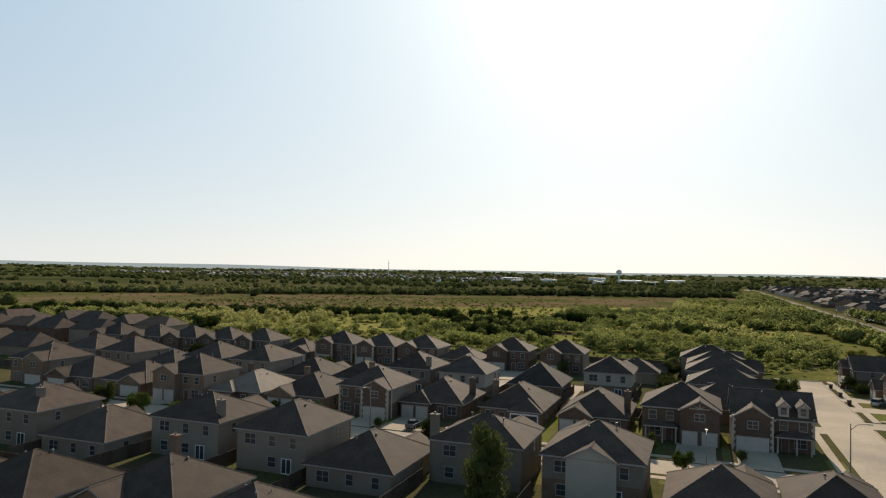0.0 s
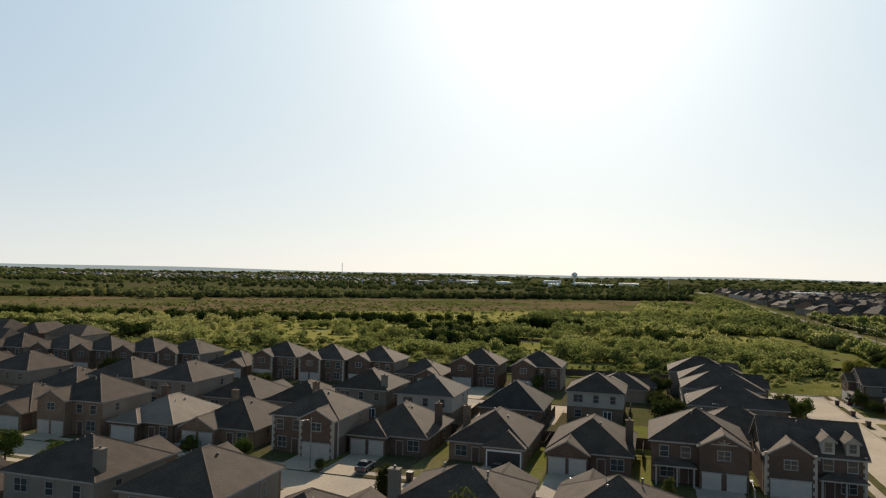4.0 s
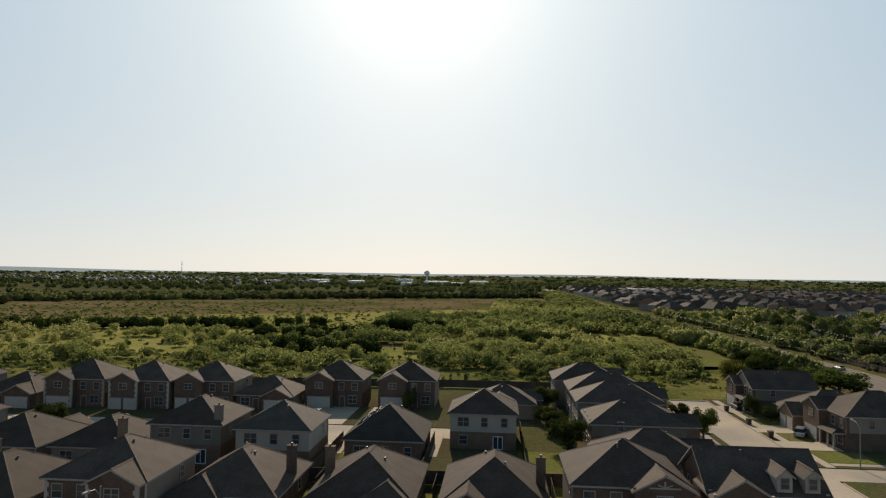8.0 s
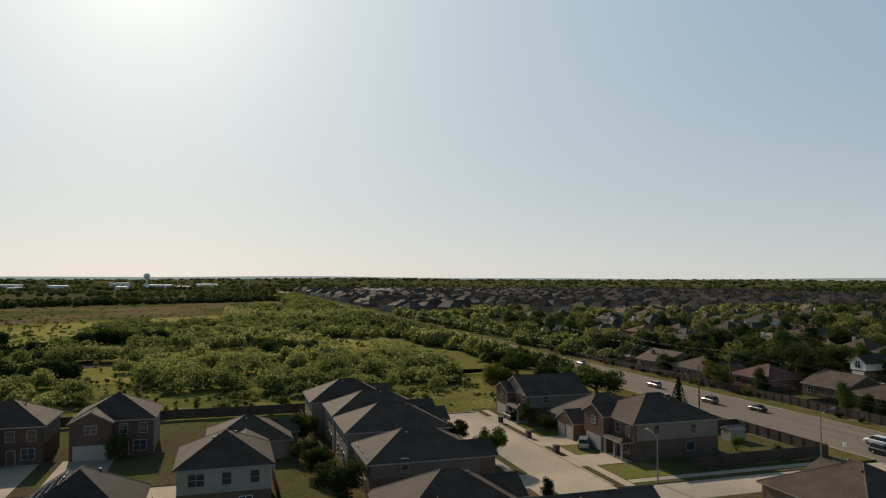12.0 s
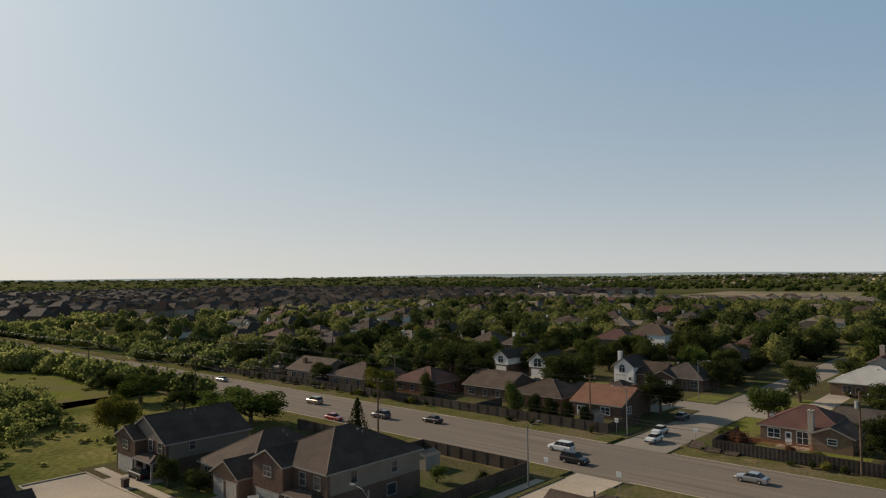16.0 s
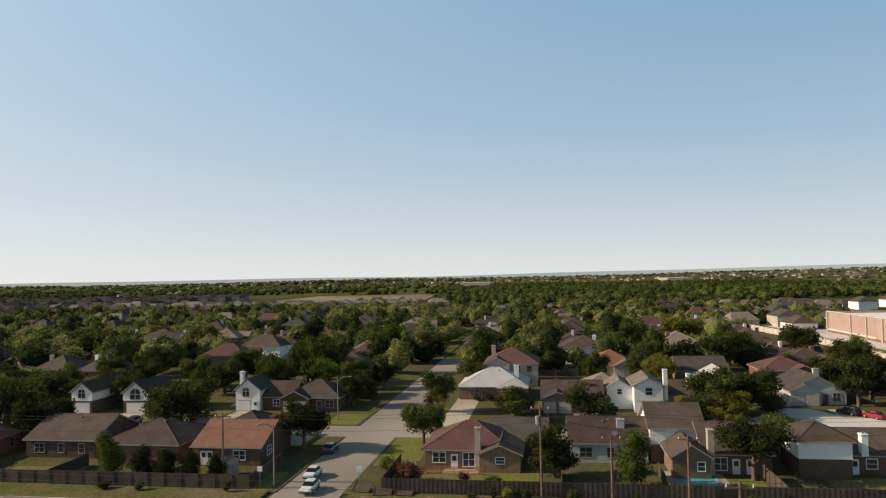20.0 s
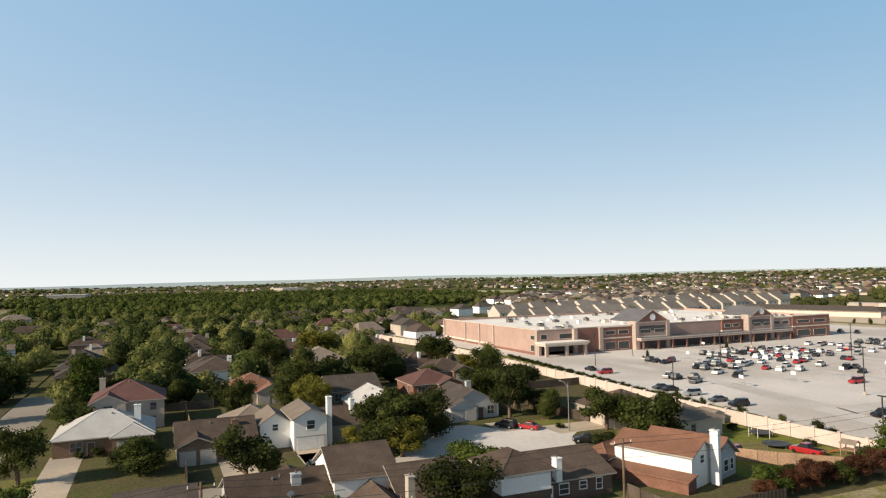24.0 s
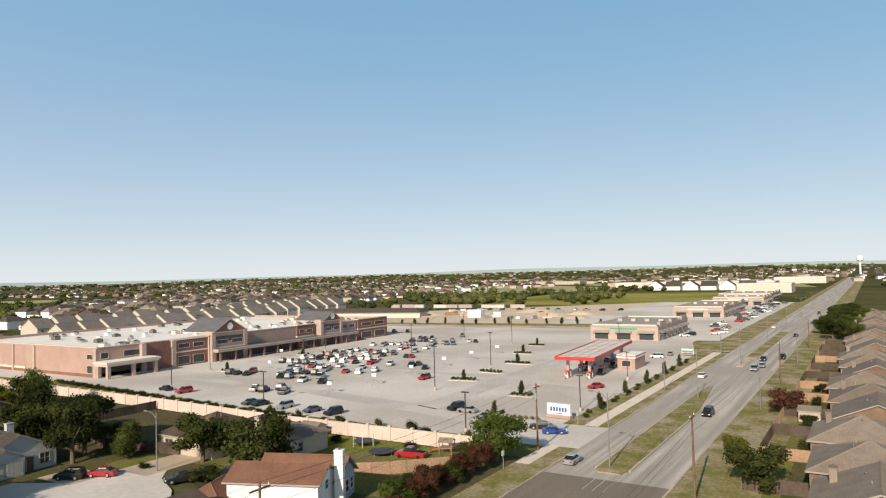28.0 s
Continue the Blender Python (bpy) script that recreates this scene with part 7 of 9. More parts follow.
    # the mark over the far bay as plain bars
    part("sign_bars", Shape().box(x0 - 1.3, x0 - 1.2, -148, -138, 5.6, 6.4, WHITE), ob, "plain pale sign bars")
    r = random.Random(4)
    for k in range(72):
        xx, yy = x0 + 6 + r.random() * 74, y0 + 6 + r.random() * (y1 - y0 - 12)
        a, b, c = r.uniform(0.6, 1.5), r.uniform(0.6, 1.2), r.uniform(0.6, 1.3)
        u = Shape().box(xx - a, xx + a, yy - b, yy + b, z, z + c, (WHITE, STEEL, STUCCO, VENT_METAL)[k % 4]).box(xx - a * 0.5, xx + a * 0.5, yy - b * 0.5, yy + b * 0.5, z + c, z + c + 0.3, DARK_METAL if k % 2 else STEEL)
        thing("rooftop_unit", "grey metal air-conditioning unit on a white roof", "roof unit", pose(0, 0, 0.03), "units on the shop roof", u)
    return ob


build_shop()


def strip_mall(x, y, w, d, face, label, sign):
    ob = thing("retail_block", label, "shop", pose(x, y, 0.03, 0, 0, face))
    s = Shape().box(-w / 2, w / 2, -d / 2, d / 2, 0, 5.6, STUCCO, WHITE_ROOF)
    for a, b, c, e in ((-w / 2, w / 2, -d / 2, -d / 2 + 0.4), (-w / 2, w / 2, d / 2 - 0.4, d / 2), (-w / 2, -w / 2 + 0.4, -d / 2, d / 2), (w / 2 - 0.4, w / 2, -d / 2, d / 2)):
        s.box(a, b, c, e, 5.6, 6.3, STUCCO)
    part("wall", s, ob)
    part("brick_base", Shape().box(-w / 2 - 0.1, w / 2 + 0.1, -d / 2 - 0.1, d / 2 + 0.1, 0, 5.2, BRICK_PALE), ob)
    part("cornice", Shape().box(-w / 2 - 0.25, w / 2 + 0.25, -d / 2 - 0.25, d / 2 + 0.25, 5.2, 5.75, TRIM), ob)
    n, c = max(3, int(w / 7)), int(d / 7)
    bays = [(pose(-w / 2 + w * (k + 0.5) / n, -d / 2 - 0.1, 0), w / n) for k in range(n)]
    bays += [(pose(w / 2 + 0.1, -d / 2 + d * (k + 0.5) / c, 0, 0, 0, 90), d / c) for k in range(c)]
    for m, wide in bays:
        a = wide * 0.36
        window(ob, wide * 0.62, 2.5, m @ pose(0, 0, 0.3), STUCCO, False)
        part("awning", Shape().poly([(-a, 0, 3.9), (a, 0, 3.9), (a, -1.4, 3.1), (-a, -1.4, 3.1), (-a, 0, 3.75), (a, 0, 3.75), (a, -1.4, 2.95), (-a, -1.4, 2.95)], [(0, 3, 2, 1), (4, 5, 6, 7), (2, 3, 7, 6), (3, 0, 4, 7), (1, 2, 6, 5)], TRIM), ob, at=m)
    for o in (-d * 0.36, 0.0, d * 0.36):
        part("raised_parapet", Shape().box(w / 2 - 0.8, w / 2 + 0.3, o - d * 0.09, o + d * 0.09, 5.0, 7.2, BRICK_PALE, TRIM), ob)
    part("sign_bars", Shape().box(-w * 0.2, w * 0.2, -d / 2 - 0.3, -d / 2 - 0.2, 4.3, 4.9, sign), ob, "plain coloured sign bar")
    for k in range(4):
        part("roof_unit", Shape().box(-w / 2 + w * (k + 0.6) / 4.6, -w / 2 + w * (k + 0.6) / 4.6 + 2, -1, 1, 5.6, 6.9, STEEL), ob)
    return ob


strip_mall(86.5, -184, 27, 50, 180, "cream and pink brick retail block with white roof", GREEN_SIGN)
strip_mall(85.5, -330, 27, 76, 180, "cream and brick retail block further along the road", WHITE)
strip_mall(84, -440, 34, 44, 180, "cream retail block in the distance", WHITE)
strip_mall(90, -520, 40, 60, 180, "pale retail block in the distance", WHITE)
patch("retail_verge", [(47.6, -470), (52, -470), (52, -166), (60, -166), (60, -158), (51, -120), (47.6, -128)], 0.025, VERGE, "dry grass strip between the road and the retail blocks")
sheet("retail_car_park", 52, 150, -470, -157, 0.0, LOT, "pale concrete car park of the retail blocks", 0.06, "car park")


def oval(w, d, n=7):
    """The outline of a bed with round ends."""
    r = d / 2
    return [(sx * (w / 2 - r) + r * math.cos(a0 + math.pi * k / n), r * math.sin(a0 + math.pi * k / n)) for sx, a0 in ((1, -math.pi / 2), (-1, math.pi / 2)) for k in range(n + 1)]


def slab(pts, z0, z1, mat):
    n = len(pts)
    return Shape().poly([(x, y, z0) for x, y in pts] + [(x, y, z1) for x, y in pts], [tuple(range(n, 2 * n))] + [(k, (k + 1) % n, n + (k + 1) % n, n + k) for k in range(n)], mat)


CANOPY_PANEL = make_mat("dull_roof_panel", (0.50, 0.46, 0.42), (0.60, 0.555, 0.51), 0.3, 0.7, 3.0, 0.1)
DULL_RED = plain_mat("faded_red_paint", (0.30, 0.045, 0.04), 0.6)


def build_station():
    at = pose(69.6, -79.5, 0.03, 0, 0, 5)
    ob = thing("fuel_canopy", "fuel station canopy with red fascia and panelled roof on columns", "fuel station", at)
    w, d = 5.2, 22.8
    c = part("canopy", Shape().box(-w, w, -d, d, 5.0, 5.8, WHITE, DULL_RED), ob)
    for ax, bx, ay, by in ((-w - 0.12, w + 0.12, d, d + 0.12), (-w - 0.12, w + 0.12, -d - 0.12, -d), (-w - 0.12, -w, -d, d), (w, w + 0.12, -d, d)):
        part("fascia", Shape().box(ax, bx, ay, by, 5.05, 5.95, RED), c, "red painted fascia")
    panel = Shape().box(-1.12, 1.12, -1.6, 1.6, 0, 0.07, CANOPY_PANEL).mesh("roof_panel")
    for i in range(4):
        for j in range(12):
            part("roof_panel", panel, c, at=pose(-w + 1.35 + 2.5 * i, -d + 1.95 + 3.72 * j, 5.8))
    for yy in (-19, -6.3, 6.3, 19):
        for xx in (-2.9, 2.9):
            part("column", Shape().box(xx - 0.35, xx + 0.35, yy - 0.35, yy + 0.35, 0, 5.0, BRICK_PALE), ob)
            isl = part("pump_island", slab([(xx + q, yy + 2.2 * v) for q, v in oval(1.4, 1.4)], 0, 0.15, CONCRETE), ob)
            for o in (-1.4, 1.4):
                part("bollard", Shape().tube((xx, yy + o * 1.9, 0), (xx, yy + o * 1.9, 0.95), 0.12, 0.12, RED, 8), ob, "red steel bollard")
                p = thing("fuel_pump", "white and red fuel pump under the canopy", "fuel pump", at @ pose(xx, yy + o, 0.15), "fuel pumps")
                part("body", Shape().box(-0.4, 0.4, -0.3, 0.3, 0, 1.3, WHITE), p)
                part("head", Shape().box(-0.42, 0.42, -0.32, 0.32, 1.3, 1.9, RED), p)
                part("display", Shape().box(-0.3, 0.3, -0.34, 0.34, 0.8, 1.2, DARK_METAL), p)
    k = thing("kiosk", "small tan brick kiosk with red and white fascia", "kiosk", pose(61.2, -84.6, 0.03))
    part("wall", Shape().box(-2.5, 2.5, -5, 5, 0, 3.2, BRICK_PINK, WHITE_ROOF), k)
    part("fascia", Shape().box(-2.7, 2.7, -5.2, 5.2, 3.2, 4.1, WHITE, WHITE_ROOF), k)
    part("red_band", Shape().box(-2.74, 2.74, -5.24, 5.24, 3.7, 3.95, RED), k, "red stripe")
    window(k, 2.4, 1.6, pose(0, -5.02, 0.9), STUCCO, False), window(k, 2.4, 1.6, pose(0, 5.02, 0.9, 0, 0, 180), STUCCO, False)


build_station()
sg = thing("monument_sign", "white monument sign with plain blue bars on a brick base", "sign", pose(53.5, -12, 0.12, 0, 0, 173))
part("base", Shape().box(-2.6, 2.6, -0.6, 0.6, 0, 0.6, BRICK_PINK), sg)
part("panel", Shape().box(-2.5, 2.5, -0.35, 0.35, 0.6, 2.7, WHITE), sg)
for k in range(6):
    part("bar", Shape().box(-1.75 + 0.62 * k, -1.35 + 0.62 * k, -0.4, -0.35, 1.25, 2.05, BLUE), sg, "plain blue bar")
part("small_bar", Shape().box(-0.8, 0.8, -0.4, -0.35, 0.8, 0.95, BLUE), sg)
ps = thing("price_sign", "low green and red price sign by the road", "sign", pose(52.6, -116.5, 0.1, 0, 0, 180))
part("panel", Shape().box(-1.8, 1.8, -0.25, 0.25, 0.4, 2.2, WHITE), ps)
part("green_bar", Shape().box(-1.7, 1.7, -0.3, -0.25, 1.0, 1.7, GREEN_SIGN), ps)
part("red_bar", Shape().box(-1.7, 1.7, -0.3, -0.25, 0.5, 0.9, RED), ps)


def build_bay_lines():
    """Slanted bays in double rows."""
    s = Shape()
    for k in range(7):
        y = -28 - 18.0 * k
        for n in range(32):
            for o in (-1, 1):
                x = 78 + 3.3 * n
                s.poly([(x, y, 0.036), (x + 0.1, y, 0.036), (x + 0.1 + 2.2, y - 4.7 * 1, 0.036), (x + 2.2, y - 4.7, 0.036)] if o < 0 else [(x - 2.2, y + 4.7, 0.036), (x, y, 0.036), (x + 0.1, y, 0.036), (x - 2.1, y + 4.7, 0.036)], [(3, 2, 1, 0)], PAINT)
    for n in range(24):
        s.box(78 + 3.2 * n, 78.12 + 3.2 * n, 1.4 - max(0, n - 13) * 0.22, 6.4 - max(0, n - 13) * 0.22, 0.03, 0.036, PAINT)
    tagged(new("bay_lines", s.mesh("bay_lines")), "thin white slanted parking bay lines", "road marking", kind="structure")


build_bay_lines()
WORN_LANE = make_mat("tyre_greyed_concrete", (0.50, 0.465, 0.435), (0.56, 0.52, 0.485), 0.08, 0.9, 1.5, 0.1, 0.05, third=(0.455, 0.42, 0.39), third_scale=0.06)
for outline in ([(56, -1), (66, -1.5), (96, -8), (130, -15.5), (190, -17), (190, -22), (130, -20.5), (92, -14), (66, -5.5), (56, -5)], [(80, -9.5), (86, -11.5), (88.5, -60), (90, -140), (83, -140), (81.5, -60)], [(90, -52), (118, -53.5), (186, -53.5), (186, -57), (118, -57), (90, -56.5)], [(90, -88), (186, -88.5), (186, -93), (90, -92.5)], [(58, -46), (80, -50), (80, -55), (58, -52)]):
    patch("worn_lane", outline, 0.034, WORN_LANE, "tyre-greyed driving lane across the car park", 0.05, "car park")


PALE_GRAVEL = make_mat("pale_gravel_bed", (0.40, 0.35, 0.30), (0.47, 0.41, 0.35), 0.6, 0.95, 5.0, 0.2)
LOW_SHRUBS = {}


def low_shrubs(w, d):
    """Two loose rows of knee-high clumps over a bed."""
    if (w, d) not in LOW_SHRUBS:
        r = np.random.default_rng(int(w * 10))
        pts, core, n = [], [], int(w / 1.15)
        bv, bf = BALL_1
        for k in range(n):
            for j in (-1, 1):
                c = np.array(((k + 0.5) * w / n - w / 2 + r.uniform(-0.15, 0.15), j * d * 0.24 + r.uniform(-0.15, 0.15), 0.42))
                q = r.normal(size=(70, 3))
                q /= np.linalg.norm(q, axis=1, keepdims=True)
                pts.append(c + q * np.array((0.34, 0.34, 0.34)))
                core.append(c + bv * np.array((0.3, 0.3, 0.24)))
        pts = np.concatenate(pts)
        LOW_SHRUBS[(w, d)] = tri_quad_mesh("low_shrubs", np.concatenate(core), np.concatenate([bf + len(bv) * k for k in range(len(core))]), leaf_quads(pts, 0.2, r), [LEAVES[0]])
    return LOW_SHRUBS[(w, d)]


def island(x, y, w, d, turn=0.0, high=3.4):
    i = thing("kerbed_island", "kerbed car park island with mulch, low shrubs and a young tree", "island", pose(x, y, 0.03, 0, 0, turn), "car park islands")
    part("kerb", slab(oval(w, d), 0, 0.14, LOT), i)
    part("mulch_bed", slab(oval(w - 0.5, d - 0.5), 0.1, 0.2, PALE_GRAVEL), i)
    tagged(part("low_shrubs", low_shrubs(w - 1.6, d - 0.4), i), "clipped low green shrubs", kind="stuff")
    tree(x, y, high, high * 0.52, "tall", 0, "in a kerbed island")


for ix, iy, iw, it, ih in ((66.5, -10, 6, 20, 2.9), (70.5, -31, 7, 0, 3.6), (94.5, -46, 9, 8, 3.0), (94.4, -61.3, 9, -6, 1.4), (95.5, -81, 10, 0, 3.4), (111, -130, 8, 0, 3.2), (180, -76, 6, 0, 3.0), (172, -34, 6, 0, 3.0), (105, -105, 8, 0, 3.3)):
    island(ix, iy, iw, 3.4, it, ih)
for k in range(9):
    tree(61 + 6.6 * k + 1.6 * math.sin(k * 2.1), 10.2 + 1.2 * math.sin(k * 1.7), 1.6 + (k * 7 % 5) * 0.25, 2.0 + (k % 3) * 0.4, "shrub", (0, 3, 3, 0, 3)[k % 5], "along the boundary wall")
for k in range(8):
    tree(68 + 15 * k, 13.6 - 0.02 * k, 1.4 + (k % 3) * 0.3, 2.0, "shrub", (3, 0, 4)[k % 3], "along the boundary wall")
for k in range(42):
    xx = 103 + 2.35 * k
    tree(xx, 9.6 - max(0, xx - 120) * 0.088, 1.2 + 0.2 * (k % 3), 2.8, "shrub", 3, "in a hedge by the car park")
for k in range(22):
    tree(49.0 + 0.8 * (k % 2), -14 - 4.2 * k, 1.1 + (k % 4 == 2) * 2.8, 1.7, "shrub" if k % 4 != 2 else "tall", 0, "along the pavement")
for k in range(17):
    tree(122 + 9.2 * k + (k * 5 % 3), -235 + 1.83 * k + (k * 7 % 4), 3.0 + (k * 3 % 4) * 0.5, 2.2 + (k % 3) * 0.3, "tall", 0, "beside the rear access road")
patch("rear_road", [(112, -206), (300, -199), (300, -208), (112, -218)], 0.035, CONCRETE, "pale concrete access road behind the car park", 0.08, "road")
patch("rear_verge", [(112, -219), (300, -209), (300, -216), (112, -238)], 0.03, VERGE, "dry grass strip beside the access road", 0.08)
for k in range(5):
    tree(56.5 + 1.2 * k, -8.5, 0.8, 1.2, "shrub", 2, "round a sign")

# rows of grey-roofed townhouses behind the shop, their ridges along the row, each unit stepped from the last
def townhouse(x, y, wide, long, eave, rise, j):
    t = thing("townhouse", "pale cream townhouse with a grey shingle gable roof", "townhouse", pose(x, y, 0), "townhouses behind the shop")
    part("wall", Shape().box(-wide / 2, wide / 2, -long / 2, long / 2, 0, eave, CREAM), t)
    r = Shape()
    gable_roof(r, -wide / 2, wide / 2, -long / 2, long / 2, eave, rise / (wide / 2), 0.35, "y", TOWN_ROOF, TRIM, CREAM)
    part("roof", r, t)
    for k in (-1, 1):
        part("window_pane", Shape().box(-wide / 2 - 0.04, -wide / 2 + 0.02, k * long * 0.24 - 0.4, k * long * 0.24 + 0.4, eave - 2.0, eave - 0.9, GLASS), t)


TOWN_ROOF = make_mat("weathered_grey_shingle", (0.15, 0.136, 0.123), (0.19, 0.174, 0.158), 0.5, 0.92, 5.0, 0.18, 0.3, per_object=0.15)
CREAM = plain_mat("cream_siding", (0.52, 0.475, 0.41), 0.85)
for j in range(14):
    townhouse(342 + 4 * (j // 3) - (j % 3) * 2.4, -80 - 10.2 * j - 5 * (j // 3), 17, 10, 4.2 + 0.7 * (j % 3), 4.6, j)
for j in range(12):
    townhouse(378 + 3 * (j // 4) - (j % 4) * 2.2, -196 - 10 * j - 7 * (j // 4), 20, 9.8, 4.6 + 0.6 * (j % 4), 5.2, j)
for j in range(12):
    townhouse(390 - (j % 3) * 2.4, -92 - 12 * j, 17, 10, 4.8 + 0.7 * (j % 3), 4.8, j)
for j in range(8):
    townhouse(416 - (j % 4) * 2.2, -240 - 11 * j, 20, 10, 4.8 + 0.6 * (j % 4), 5.4, j)
low = thing("low_block", "long low grey-roofed building behind the car park", "building", pose(300, -262, 0, 0, 0, 12))
part("wall", Shape().box(-45, 45, -7, 7, 0, 3.4, STUCCO), low)
lr = Shape()
hip_roof(lr, -45, 45, -7, 7, 3.4, 0.35, 0.8, GREY_ROOF, TRIM)
part("roof", lr, low)
sheds("portable_building", "white portable site building", [(218.5, -276, 9.5, 6, 4.2), (206, -282, 5, 3, 2.6)], WHITE, WHITE)
sheds("retail_hall", "large pale retail hall beside the main road", [(98, -690, 52, 40, 9), (150, -860, 90, 50, 8), (270, -930, 120, 50, 7), (-60, -900, 80, 40, 7), (95, -1080, 70, 60, 9)], STUCCO, WHITE)
for k in range(6):
    gx = 128 + 22 * k
    gr = thing("gabled_shop", "white gabled shop unit in a distant row", "shop", pose(gx, -775 - 3 * k, 0), "row of white gabled shops")
    part("wall", Shape().box(-9, 9, -8, 8, 0, 5, WHITE_SIDING), gr)
    gs = Shape()
    gable_roof(gs, -9, 9, -8, 8, 5, 0.7, 0.5, "y" if k % 2 else "x", GREY_ROOF, TRIM, WHITE_SIDING)
    part("roof", gs, gr)
sheet("southern_meadow", 110, 330, -700, -430, -0.04, MEADOW, "green field beyond the retail blocks")


# ---- cars ----
PAINTS = {
    "white": plain_mat("white_car_paint", (0.75, 0.75, 0.74), 0.3, 0.0, 0.3), "black": plain_mat("black_car_paint", (0.014, 0.014, 0.016), 0.35, 0.0, 0.2),
    "silver": plain_mat("silver_car_paint", (0.42, 0.43, 0.43), 0.28, 0.5, 0.5), "grey": plain_mat("grey_car_paint", (0.10, 0.105, 0.11), 0.25, 0.3, 0.5),
    "red": plain_mat("red_car_paint", (0.36, 0.02, 0.025), 0.25, 0.0, 0.6), "blue": plain_mat("blue_car_paint", (0.02, 0.06, 0.32), 0.25, 0.1, 0.6),
    "tan": plain_mat("tan_car_paint", (0.32, 0.27, 0.20), 0.3, 0.3, 0.5),
}
LAMP = plain_mat("clear_lamp", (0.7, 0.7, 0.68), 0.15)
TAIL = plain_mat("red_lamp", (0.35, 0.01, 0.01), 0.2)
CAR_KINDS = {
    # stations of the body: x, top; then the cabin: base from, to, roof from, to, base height, roof height
    "saloon": ([(-2.35, 0.72), (-2.2, 0.96), (-1.3, 1.0), (1.0, 0.97), (2.0, 0.84), (2.3, 0.62)], (-1.75, 1.05, -1.05, 0.25, 0.96, 1.43), 0.9),
    "estate_suv": ([(-2.35, 0.8), (-2.28, 1.1), (-1.3, 1.12), (1.0, 1.1), (2.0, 1.0), (2.35, 0.75)], (-2.25, 1.15, -2.0, 0.35, 1.08, 1.74), 0.95),
    "pickup": ([(-2.8, 0.85), (-2.75, 1.1), (-0.6, 1.12), (1.2, 1.12), (2.4, 1.05), (2.75, 0.8)], (-0.75, 1.35, -0.45, 0.6, 1.1, 1.8), 0.98),
    "minivan": ([(-2.4, 0.85), (-2.35, 1.08), (-1.3, 1.1), (1.2, 1.05), (2.1, 0.92), (2.4, 0.7)], (-2.35, 1.7, -2.1, 0.75, 1.05, 1.75), 0.97),
}
CARS = {}
CAR_WORDS = {"saloon": "saloon car", "estate_suv": "sport utility car", "pickup": "pickup truck", "minivan": "minivan"}
TYRE = Shape().tube((0, -0.11, 0), (0, 0.11, 0), 0.34, 0.34, RUBBER, 16).mesh("wheel")
RIM = Shape().tube((0, -0.125, 0), (0, 0.125, 0), 0.21, 0.21, STEEL, 10).mesh("rim")


